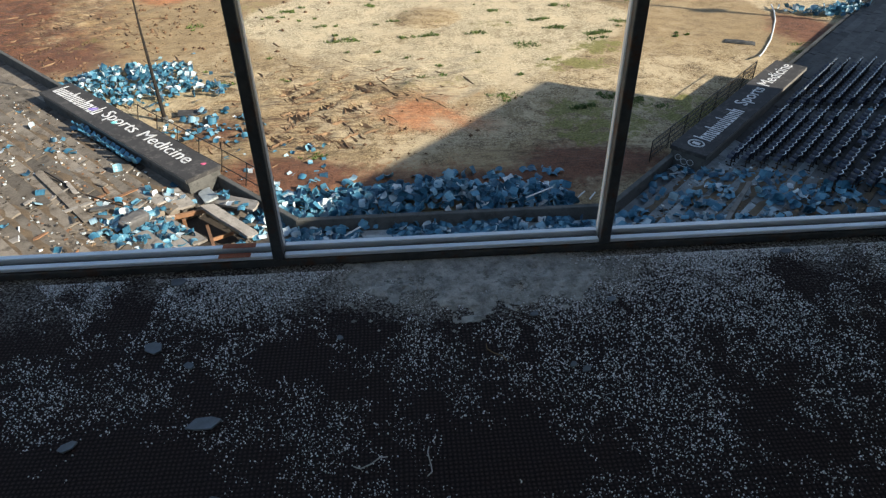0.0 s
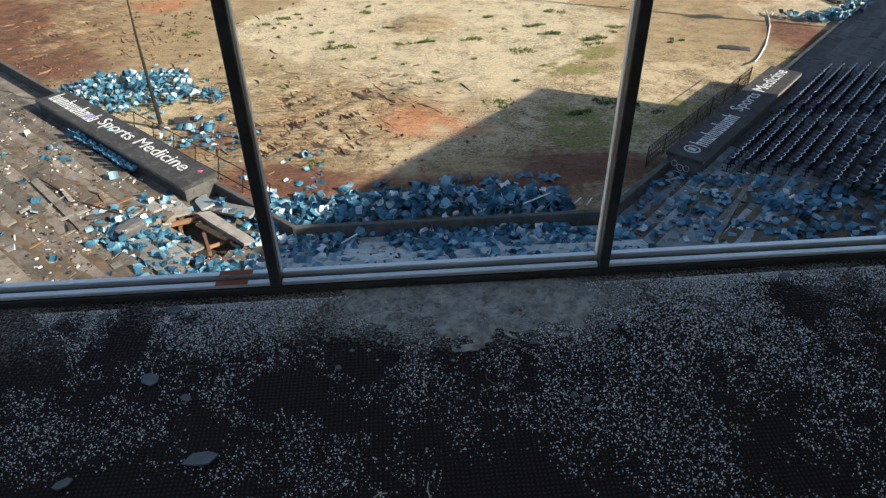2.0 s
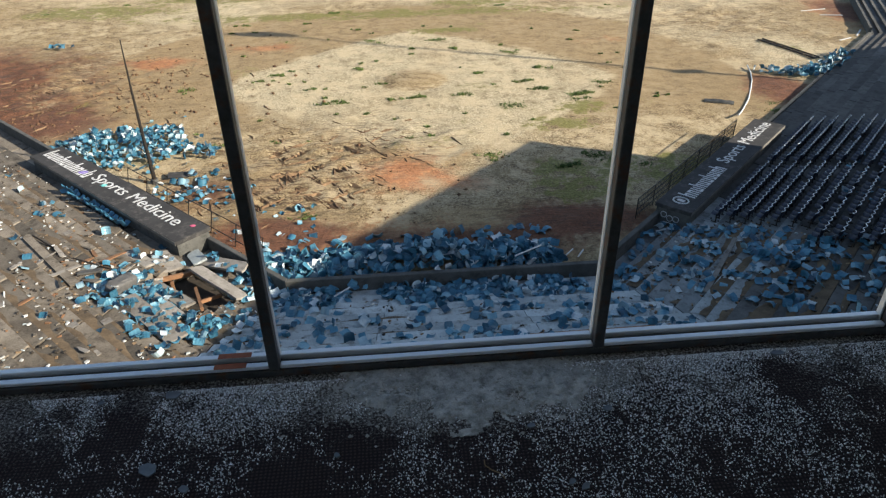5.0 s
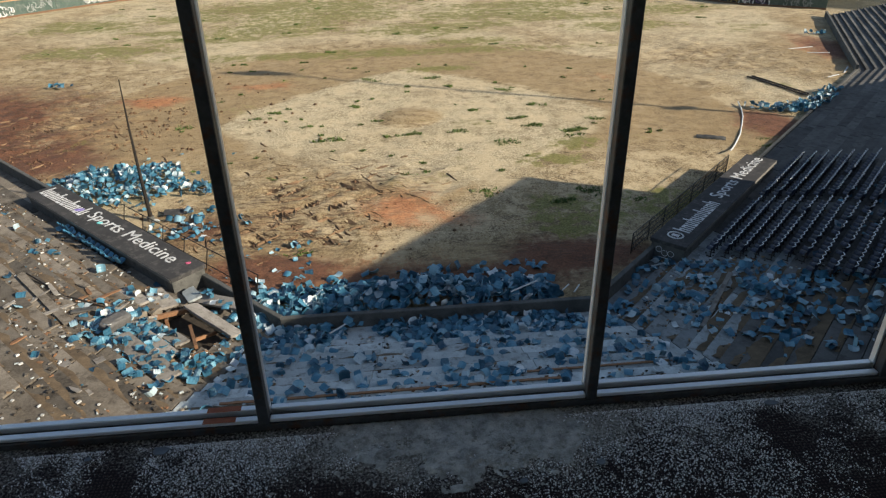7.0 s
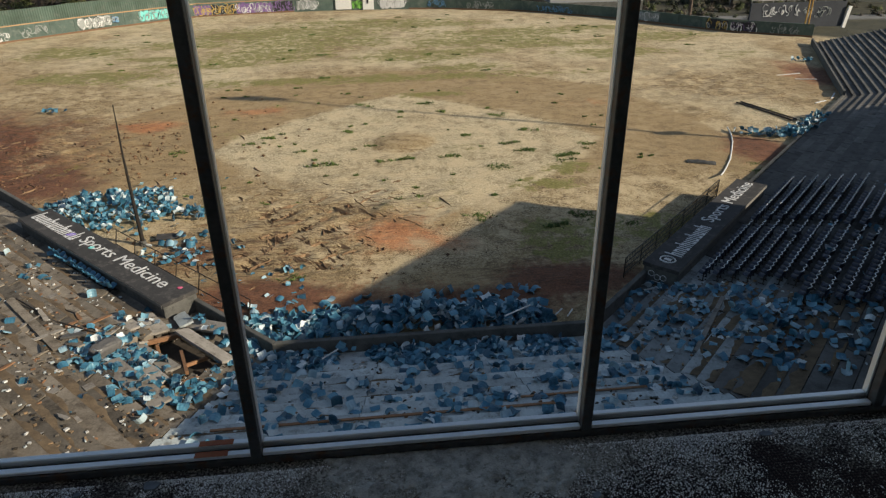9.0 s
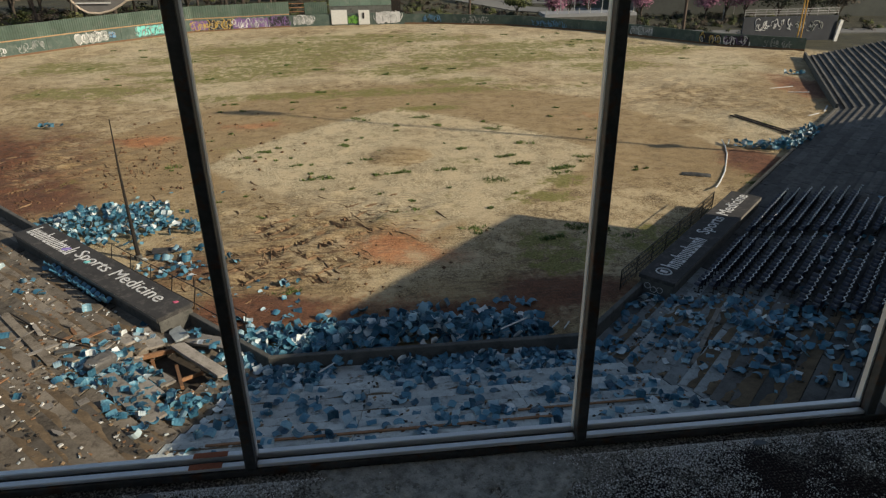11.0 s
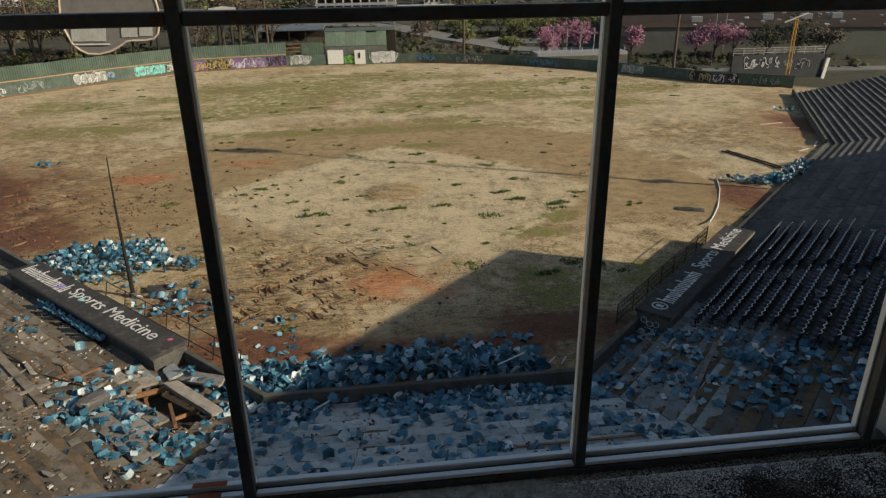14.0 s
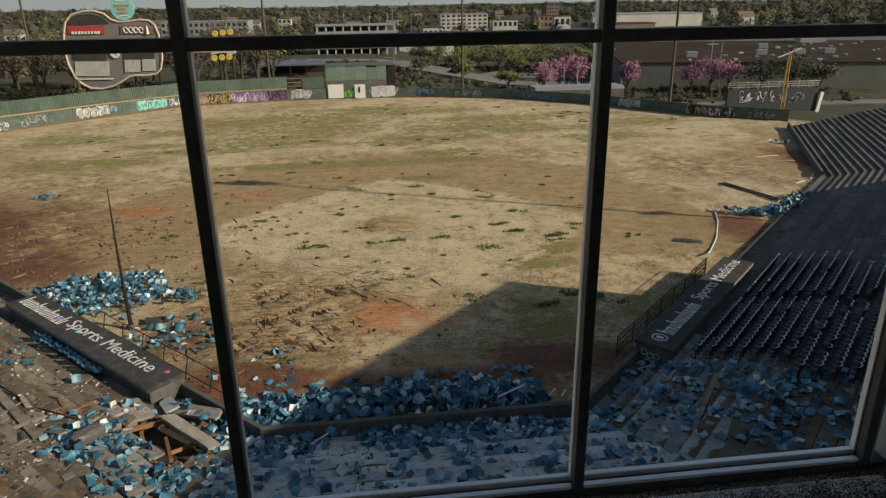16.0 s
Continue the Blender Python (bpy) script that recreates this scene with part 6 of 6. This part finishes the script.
block("office_building", -132, -74, 500, 25, -7.6, far_grey, "long grey office building in the distance", 16, 2, roof=far_grey)
block("white_house", 21.6, 32.2, 500, 12, -8.7, far_white, "small white building among trees", 4, 2)
block("white_warehouse", 20, 46, 330, 14, -15.3, far_white, "low white warehouse beyond the road", 0, 0, roof=far_white)
block("dark_container", 43, 51, 280, 6, -13.7, far_slate, "dark blue-grey steel building beyond the road", 0, 0, roof=far_slate)
block("apartment_building", 60, 94, 500, 18, -5.5, far_white, "white and grey apartment block among trees", 9, 4, roof=far_grey)
block("white_house", 98, 116, 500, 14, -10, far_white, "low white building among trees", 5, 1)
block("brick_building", 128.7, 142, 500, 14, -7.6, far_brown, "low brown brick building among trees", 4, 2)
block("white_house", 143, 155.4, 500, 14, -8.2, far_white, "small white building among trees", 3, 1)
block("long_shed", 190, 256, 500, 40, -7.5, far_white, "long low pale warehouse in the distance", 0, 0, roof=far_grey)
block("long_shed", 150, 185, 420, 20, -11.5, far_brown, "long low brown warehouse in the distance")
block("brick_building", 175, 187, 640, 18, 0.5, far_brown, "tall brown building on the ridge", 5, 5)
block("white_house", -60, -50, 560, 10, -7.5, far_white, "small white building among trees", 3, 2)
block("white_house", 40, 52, 420, 10, -11.5, far_white, "low white building among trees", 4, 1)


def parking_garage(x0, x1, y, depth, levels):
    """An open car park: decks with parapets on columns; a dark back wall stands for the shade inside."""
    z0 = Z - 0.5
    ob = thing("parking_garage", (x0 + x1) / 2, y, z0, "pale concrete parking garage with open decks", "building", "distant buildings")
    half, step = (x1 - x0) / 2, 2.95
    part("back_wall", boxed(-half, depth - 0.4, 0, half, depth, levels * step), far_slate, ob)
    for k in range(1, levels + 1):
        part("deck", boxed(-half, 0, k * step - 0.3, half, depth - 0.41, k * step), far_grey, ob)
        part("parapet", boxed(-half - 0.2, -0.25, k * step - 0.35, half + 0.2, -0.01, k * step + 0.65), far_grey, ob)
        for j in range(10):
            x = -half + 0.4 + j * (2 * half - 0.8) / 9
            part("column", boxed(x - 0.3, 0.1, (k - 1) * step + 0.004, x + 0.3, 0.7, k * step - 0.304), far_white, ob)
    for x in (-half * 0.9, -half * 0.3, half * 0.35, half * 0.8):
        part("mast", tubed([(x, 4, levels * step), (x, 4, levels * step + 4.5)], 0.1, 5), steel_grey, ob)
    return ob


parking_garage(-16, 16.5, 290, 18, 4)


def cottage(x, y, w, h, mat):
    """A small house with a gabled roof."""
    z0 = Z + far_height(x, y)
    ob = thing("house", x, y, z0, "small pale gabled house among distant trees", "house", "distant houses", rz=(x * 7) % 40 - 20)
    part("wall", boxed(-w, -w * 0.7, -0.5, w, w * 0.7, h), mat, ob)
    bm = bmesh.new()
    vv = [bm.verts.new(p) for p in ((-w - 0.4, -w * 0.7 - 0.5, h), (w + 0.4, -w * 0.7 - 0.5, h), (w + 0.4, w * 0.7 + 0.5, h), (-w - 0.4, w * 0.7 + 0.5, h), (-w - 0.4, 0, h * 1.6), (w + 0.4, 0, h * 1.6))]
    for f in ((0, 1, 5, 4), (2, 3, 4, 5), (1, 2, 5), (3, 0, 4), (3, 2, 1, 0)):
        bm.faces.new([vv[k] for k in f])
    part("roof", bm, far_brown, ob)
    for k in (-0.5, 0.5):
        part("window", boxed(k * w - 0.6, -w * 0.7 - 0.08, h * 0.35, k * w + 0.6, -w * 0.7 - 0.02, h * 0.75), dark_glass, ob)


cottage(70.3, 300, 6.7, 4.8, far_brown)
for k in range(26):
    a_ = radians(-33 + k * 2.9 + 4 * math.sin(k * 2.7))
    r_ = 360 + (k * 137 % 420)
    if not (-140 < r_ * math.sin(a_) < -60 and r_ < 560) and not (10 < r_ * math.sin(a_) < 270 and r_ < 540):
        cottage(r_ * math.sin(a_), 20 + r_ * math.cos(a_), 4 + k % 3, 5.0 + k % 2, far_white if k % 3 else far_grey)
# batting shed right behind the wall
shed_grey = surface("grey_cladding", (0.09, 0.095, 0.085), (0.16, 0.165, 0.15), 0.4, 4, 0.8, stain=(0.06, 0.065, 0.055))
shed_ = thing("batting_shed", 1.0, 151, Z, "green metal-clad shed behind the outfield wall", "shed")
for k in range(6):
    x0 = -7.8 + k * 2.2
    part("cladding", boxed(x0, 0, 3.6, x0 + 2.16, 0.2, 6.55 + 0.1 * (k % 2) - 0.25 * (k == 4)), green_metal, shed_)
    part("base_panel", boxed(x0, 0.1, 0, x0 + 2.19, 0.3, 3.59), shed_grey, shed_)
part("roof", boxed(-7.9, -0.1, 6.67, 7.4, 8, 6.8), green_wall, shed_)
part("back_wall", boxed(-7.8, 7.6, 0, 5.2, 7.8, 6.66), green_wall, shed_)
for yy in (0.2, 3.8, 7.4):
    part("post", boxed(7.1, yy - 0.12, 0, 7.34, yy + 0.12, 6.66), steel_dark, shed_)
part("inner_wall", boxed(5.3, 3.0, 0, 7.0, 3.2, 6.66), steel_dark, shed_)
blue = thing("open_shed", -19, 200, Z, "low open shed with a blue-grey roof", "shed")
part("roof", boxed(-9.6, 0, 3.0, 9.6, 14, 3.5, bevel=0.05), surface("blue_grey_roof", (0.07, 0.09, 0.11), (0.13, 0.16, 0.19), 0.3, 3, 0.5), blue)
part("back_wall", boxed(-9.4, 13.5, 0, 9.4, 13.8, 2.99), steel_dark, blue)
for k in range(5):
    part("post", boxed(-9.4 + k * 4.6, 0.3, 0, -9.1 + k * 4.6, 0.6, 2.99), steel_dark, blue)
# big warehouse beyond right field with vents on its roof
wz = Z - 5.2
ware = thing("warehouse", 125, 180, wz, "huge flat-roofed pale warehouse with roof vents", "warehouse")
wall_pale = surface("warehouse_wall", (0.10, 0.105, 0.09), (0.16, 0.165, 0.142), 0.15, 1.5, 0.8)
roof_brown = surface("warehouse_roof", (0.028, 0.02, 0.016), (0.06, 0.045, 0.036), 0.06, 0.8, 0.9)
roof_brown.node_tree.nodes["Principled BSDF"].inputs["Specular IOR Level"].default_value = 0.08
part("wall", boxed(-50, 0, 0, 130, 105, 7.1), wall_pale, ware)
part("roof", boxed(-50.3, -0.3, 7.104, 130.3, 105.3, 7.5), roof_brown, ware)
part("parapet", boxed(-50, 104.2, 7.504, 130, 105.2, 9.0), far_grey, ware)
for x0 in (-34, -20, 2, 18, 40, 62):
    for j in range(11):
        # low rooflights in slanting rows
        y = 5 + j * 8.3 + rng.gauss(0, 0.5)
        x, w = x0 + y * 0.8 + rng.gauss(0, 0.6), rng.uniform(0.45, 0.75)
        if x < 120 and rng.random() < 0.8:
            part("roof_vent", boxed(x - w, y - w, 7.504, x + w, y + w, 7.5 + rng.uniform(0.35, 0.7), bevel=0.12), far_grey if j % 3 else far_white, ware)
for x, y in ((-29, 16), (-6, 25), (3, 55), (6, 27), (16, 30), (34, 22), (48, 48), (60, 26), (80, 40)):
    part("roof_unit", boxed(x, y, 7.504, x + 3.2, y + 2.4, 9.2, bevel=0.1), far_grey, ware)
part("roof_house", boxed(28, 88, 7.504, 37, 95, 11.5, bevel=0.1), far_white, ware)
ware.matrix_world = pose(125, 180, wz, 0, 0, -15)
# graffiti wall and ramp beside the foul pole
bull = thing("bullpen_wall", 73.5, 112, Z, "dark blue-grey wall with graffiti and a rail on top", "wall")
part("wall", boxed(-8.6, 0, 0, 8.6, 0.4, 4.1), surface("blue_grey_paint", (0.014, 0.018, 0.026), (0.034, 0.04, 0.052), 0.4, 5, 0.8), bull)
for z in (4.5, 4.9, 5.3):
    part("bar", tubed([(-8.6, 0.2, z), (8.6, 0.2, z)], 0.04, 5), steel_grey, bull)
for k in range(10):
    part("post", tubed([(-8.5 + k * 1.89, 0.2, 4.1), (-8.5 + k * 1.89, 0.2, 5.3)], 0.05, 5), steel_grey, bull)
part("end_board", boxed(8.3, -0.4, 1.0, 8.9, -0.1, 4.6, m=pose(0, 0, 0, 0, 8, 0)), white_paint, bull)
tag((67.0, 112), (74.0, 112), Z + 1.9, Z + 3.8, None, "white", 120, 5)
tag((74.4, 112), (79.5, 112), Z + 1.6, Z + 3.2, None, "grey", 121, 5)
deck = thing("viewing_deck", 55, 158, Z - 3, "pale concrete deck with posts behind the right-field wall", "deck")
part("slab", boxed(-13, 0, 2.2, 9, 6, 2.9), far_grey, deck)
part("front", boxed(-13, -0.2, 0, 9, -0.01, 2.2), wall_grey, deck)
for k in range(9):
    part("post", tubed([(-12.6 + k * 2.6, 0.2, 2.9), (-12.6 + k * 2.6, 0.2, 4.1)], 0.07, 5), far_white, deck)
for k in range(5):
    part("tall_post", tubed([(-8 + k * 3.4, 5, 2.9), (-8 + k * 3.4, 5, 8.2)], 0.09, 5), far_grey, deck)
part("stair", boxed(-14.6, -0.4, 0.6, -13.2, 3, 3.6, m=pose(0, 0, 0, 0, -20, 0) @ pose(1.5, 0, 0)), far_white, deck)

# ---- roads and cars ----
asphalt = surface("asphalt", (0.12, 0.12, 0.113), (0.2, 0.2, 0.19), 0.1, 1.5, 0.9)
paint_line = surface("road_paint", (0.5, 0.5, 0.45), (0.65, 0.65, 0.6), 0.3, 3, 0.8)


def strip(name, pts, width, mat, lift, label):
    vs, fs = [], []
    pts = [Vector(p) for p in pts]
    fine = [a.lerp(b, i / 12) for a, b in zip(pts, pts[1:]) for i in range(12)] + [pts[-1]]
    for i, p in enumerate(fine):
        t = (fine[min(i + 1, len(fine) - 1)] - fine[max(0, i - 1)]).normalized()
        n = Vector((-t.y, t.x)) * width / 2
        z = Z + max(far_height(p.x, p.y), far_height(*(p + n)), far_height(*(p - n))) + lift
        vs += [(p.x - n.x, p.y - n.y, z), (p.x + n.x, p.y + n.y, z), (p.x + n.x, p.y + n.y, z - 0.6), (p.x - n.x, p.y - n.y, z - 0.6)]
        if i:
            k = (i - 1) * 4
            fs += [(k, k + 4, k + 5, k + 1), (k + 3, k, k + 4, k + 7), (k + 1, k + 5, k + 6, k + 2)]
    ob = raw(name, vs, fs, mat)
    return tagged(ob, label, "road", kind="structure")


strip("road", [(-25, 262), (13, 250), (21.5, 236), (29.5, 228), (44, 216), (55, 207), (72, 203)], 11, asphalt, 0.25, "pale worn road curving behind the outfield")
strip("road", [(46, 242), (58, 232), (73, 228)], 12, asphalt, 0.22, "dark asphalt lot beyond the road")
strip("road", [(44, 166), (80, 156), (130, 150)], 6, asphalt, 0.24, "pale service lane behind the right-field wall")
for k in range(11):
    x = 8 + 2.2 * k
    stick("road_barrier", (x, 262 - 1.05 * (x - 8), Z + far_height(x, 250) + 0.75), (x + 2.1, 262 - 1.05 * (x - 5.9), Z + far_height(x + 2.1, 250) + 0.75), 0, far_white, "pale concrete barrier along the road", "barrier", box_=(0.35, 0.9))


def car(x, y, rz, colour):
    z = Z + far_height(x, y) + 0.27
    ob = thing("car", x, y, z, "small parked car beyond the outfield wall", "car", "cars", rz=rz)
    part("body", boxed(-2.2, -0.88, 0.3, 2.2, 0.88, 0.85, bevel=0.18), colour, ob)
    part("cabin", boxed(-1.3, -0.78, 0.84, 1.0, 0.78, 1.42, bevel=0.22), dark_glass, ob)
    for wx in (-1.4, 1.4):
        for wy in (-0.88, 0.88):
            part("wheel", tubed([(wx, wy - 0.1, 0.32), (wx, wy + 0.1, 0.32)], 0.32, 12), rubber, ob)


car(31.5, 226.5, -42, dark_glass)
car(60, 231.5, -30, far_white)
car(66, 228.5, -20, far_grey)

# ---- trees ----
bark = surface("bark", (0.035, 0.028, 0.022), (0.09, 0.07, 0.055), 1.5, 12, 0.9)


def leaf_mat(name, dark, light):
    return surface(name, dark, light, 0.12, 2, 0.8, relief=0, random=0.25, island=True)


LEAF = {"pink": leaf_mat("redbud_blossom", (0.20, 0.075, 0.13), (0.36, 0.165, 0.245)), "green": leaf_mat("spring_leaves", (0.05, 0.065, 0.018), (0.13, 0.14, 0.045)), "brown": leaf_mat("bare_twigs", (0.045, 0.036, 0.025), (0.10, 0.078, 0.055)), "dark": leaf_mat("dark_leaves", (0.02, 0.028, 0.012), (0.05, 0.055, 0.025))}


def tree(x, y, h, r, kind, label, leaves=700, seed=0, size=0.32, bare=False):
    q = random.Random(seed * 7 + 3)
    z0 = Z + far_height(x, y)
    ob = thing("tree", x, y, z0, label, "tree", "trees beyond the wall")
    bm = bmesh.new()
    fork = h * (0.25 if not bare else 0.35)
    tube(bm, [(0, 0, -0.3), (q.gauss(0, 0.1), q.gauss(0, 0.1), fork * 0.5), (q.gauss(0, 0.2), 0, fork)], 0.035 * h, 7, 0.022 * h)
    ends = []
    for k in range(9 if not bare else 13):
        a, e = k * 2.4 + q.random(), q.uniform(0.35, 1.0)
        tip = Vector((math.cos(a) * r * q.uniform(0.5, 0.95) * (1.15 - 0.5 * e), math.sin(a) * r * q.uniform(0.5, 0.95) * (1.15 - 0.5 * e), fork + (h - fork) * e * 0.93))
        mid = Vector((tip.x * 0.4, tip.y * 0.4, fork + (tip.z - fork) * 0.55))
        tube(bm, [(0, 0, fork * 0.85), mid, tip], 0.014 * h, 5, 0.004 * h)
        ends += [mid.lerp(tip, 0.35), mid.lerp(tip, 0.7), tip]
        for j in range(5 if bare else 2):
            s = mid.lerp(tip, q.uniform(0.1, 0.9))
            t2 = s + Vector((q.gauss(0, 0.22) * r, q.gauss(0, 0.22) * r, q.uniform(0.05, 0.25) * h))
            tube(bm, [s, s.lerp(t2, 0.5) + Vector((q.gauss(0, 0.1), q.gauss(0, 0.1), 0.1)), t2], 0.006 * h, 4, 0.002 * h)
            ends.append(t2)
    part("trunk", bm, bark, ob)
    vs, fs = [], []
    for i in range(leaves):
        c = ends[q.randrange(len(ends))]
        p = Vector((q.gauss(c.x, 0.17 * r), q.gauss(c.y, 0.17 * r), q.gauss(c.z, 0.07 * h)))
        if p.z < fork * 0.5:
            continue
        u = Vector((q.gauss(0, 1), q.gauss(0, 1), q.gauss(0, 1))).normalized() * size * q.uniform(0.5, 1.2)
        w = u.orthogonal().normalized() * size * q.uniform(0.3, 0.8)
        n = len(vs)
        vs += [p - u, p + w, p + u, p - w]
        fs.append((n, n + 1, n + 2, n + 3))
    raw("crown", vs, fs, LEAF[kind], ob)
    return ob


i = 0
for x, y, h, r in ((51.5, 186, 8.2, 4.0), (56.5, 188, 8.8, 4.6), (61.5, 187, 8.4, 4.0), (75.5, 184, 8.4, 3.4), (92, 180, 7.8, 4.4), (97, 179, 8.6, 4.8), (102, 178, 8.0, 4.4)):
    i += 1
    tree(x, y, h, r, "pink", "redbud tree in pink blossom beyond the wall", 1100, i)
for x, y, h, r, kd in ((108, 172, 9.5, 5.5, "dark"), (115, 170, 10.0, 6, "dark"), (122, 168, 8, 5, "brown"), (30, 262, 8, 5, "green"), (47, 266, 8, 6, "green"), (66, 250, 8, 6, "green"), (84, 250, 8, 6, "green"), (58, 248, 7, 5, "green"), (42, 258, 8, 6, "green"), (53, 257, 9, 7, "green"), (60, 264, 9, 6.5, "green"), (70, 262, 9, 6, "green"), (36, 250, 7, 5, "green"), (24, 266, 7, 5, "brown"), (78, 258, 8, 6, "brown"), (33, 214, 5, 4, "green"), (20, 216, 5, 4, "brown"), (44, 198, 5, 4, "green")):
    i += 1
    tree(x, y, h, r, kd, "bushy tree in thin spring leaf beyond the road", 1000, i, 0.4)
for k in range(26):
    i += 1
    x = (-98, -94, -90, -86, -82, -78, -75, -71, -67, -64, -61, -45, -42, -39, -36, -33, -30, -27, -24, -21, -52, -48, -56, -88, -80, -68)[k]
    tree(x, 163 + (k * 37 % 30), 9 + (k * 13 % 7), 3.6 + (k % 3) * 0.7, "brown", "bare grey-brown winter tree behind the scoreboard", 620, i, 0.3, bare=True)

# brush and far woods, too many to count
def clumps(name, label, spots, mats, seed):
    q = random.Random(seed)
    store = [[[], [], 0] for _ in mats]
    rs = np.random.RandomState(seed)
    for x, y, r, h in spots:
        st = store[q.randrange(len(mats))]
        k = 140
        # leafy flecks gathered in a few lobes
        lobes = rs.normal(0, 0.42, (5, 3)) * (1, 1, 0.8)
        c = (lobes[rs.randint(0, 5, k)] + rs.normal(0, 0.26, (k, 3))) * (r, r, h)
        c[:, 2] = np.abs(c[:, 2] + 0.5 * h)
        # each fleck faces away from the heart of its crown
        out = c / (r, r, h) + (0, 0, 0.25)
        side = np.cross(out, rs.normal(0, 1, (k, 3)))
        side /= np.linalg.norm(side, axis=1)[:, None] + 1e-6
        up = np.cross(out, side)
        up /= np.linalg.norm(up, axis=1)[:, None] + 1e-6
        u, w = side * rs.uniform(0.08, 0.2, (k, 1)) * r, up * rs.uniform(0.08, 0.2, (k, 1)) * r
        v = np.stack([c - u, c + w, c + u, c - w], 1).reshape(-1, 3) + (x, y, Z + far_height(x, y))
        st[0].append(v)
        st[1].append(np.arange(4 * k).reshape(-1, 4) + st[2])
        st[2] += 4 * k
    for m, st in zip(mats, store):
        if st[0]:
            tagged(raw(name, np.concatenate(st[0]).tolist(), np.concatenate(st[1]).tolist(), m), label, "woods", kind="stuff")


def blocked(x, y):
    """Ground kept clear for buildings and roads."""
    return (72 < x < 258 and 192 - 0.27 * (x - 77) < y < 303) or (-136 < x < -70 and 480 < y < 527) or (-26 < x < 30 and 262 < y < 345) or (18 < x < 80 and 272 < y < 346) or (56 < x < 120 and 470 < y < 520) or (145 < x < 260 and 400 < y < 542) or (12 < x < 32 and 470 < y < 514)


spots = []
q = random.Random(77)
while len(spots) < 2900:
    a, r = radians(q.uniform(-36, 46)), 230 + 2300 * q.random() ** 1.7
    x, y = r * math.sin(a), 20 + r * math.cos(a)
    if blocked(x, y) or (r < 330 and -25 < x < 66):
        continue
    if r < 520 and noise.noise((x / 45, y / 45, 2)) < 0.02:
        continue
    s = q.uniform(2.6, 5.6) * (1 + r / 2600)
    spots.append((x, y, s, s * q.uniform(0.7, 1.15)))
clumps("far_woods", "distant wooded hills in early spring, brown and olive", spots, [leaf_mat("far_brown_woods", (0.075, 0.058, 0.042), (0.125, 0.10, 0.074)), leaf_mat("far_olive_woods", (0.062, 0.064, 0.03), (0.11, 0.108, 0.05)), leaf_mat("far_green_woods", (0.085, 0.10, 0.03), (0.16, 0.17, 0.055)), leaf_mat("far_dark_woods", (0.03, 0.036, 0.022), (0.06, 0.065, 0.04)), leaf_mat("far_grey_woods", (0.07, 0.062, 0.054), (0.12, 0.108, 0.094))], 5)
spots = []
while len(spots) < 640:
    x, y = q.uniform(-100, 130), q.uniform(152, 185)
    if x > -9 and (math.hypot(x, y - 40) < 113 or q.random() < 0.55):
        continue
    if -10 < x < 12 and y > 158 or (-30 < x < -8 and y > 190) or (40 < x < 66 and y < 166) or (62 < x < 84 and y < 116):
        continue
    s = q.uniform(0.5, 1.3) if x > -9 else q.uniform(0.8, 2.2)
    spots.append((x, y, s, s * 0.8))
ROADS = [[Vector(p) for p in line] for line in (((-25, 262), (13, 250), (21.5, 236), (29.5, 228), (44, 216), (55, 207), (72, 203)), ((46, 242), (58, 232), (73, 228)), ((44, 166), (80, 156), (130, 150)))]
centre = [a.lerp(b, t / 10) for line in ROADS for a, b in zip(line, line[1:]) for t in range(11)]
while len(spots) < 1500:
    x, y = q.uniform(-45, 100), q.uniform(153, 320)
    p = Vector((x, y))
    if math.hypot(x, y - 40) < 114 or blocked(x, y) or min((p - c).length for c in centre) < 9.5 or (-9 < x < 11 and y < 161) or (-31 < x < -7 and 192 < y < 218) or (40 < x < 66 and 155 < y < 166):
        continue
    s = q.uniform(0.5, 1.5)
    spots.append((x, y, s, s * 0.75))
clumps("brush", "low brown and green brush behind the outfield wall", spots, [LEAF["brown"], LEAF["dark"], LEAF["green"]], 6)

# ---- pale sky low over the horizon ----
haze, hn, hb = base("pale_sky", 1.0)
hb.inputs["Base Color"].default_value = (0, 0, 0, 1)
hb.inputs["Emission Color"].default_value, hb.inputs["Emission Strength"].default_value = (0.30, 0.355, 0.39, 1), 1.0
vs, fs = [], []
for i in range(41):
    a = radians(-50 + i * 2.6)
    x, y = 3400 * math.sin(a), 3400 * math.cos(a)
    vs += [(x, y, -60), (x, y, 420)]
    if i:
        fs.append((2 * i - 2, 2 * i, 2 * i + 1, 2 * i - 1))
tagged(raw("backdrop", vs, fs, haze), "pale blue-grey sky above the far hills", "sky", kind="structure")
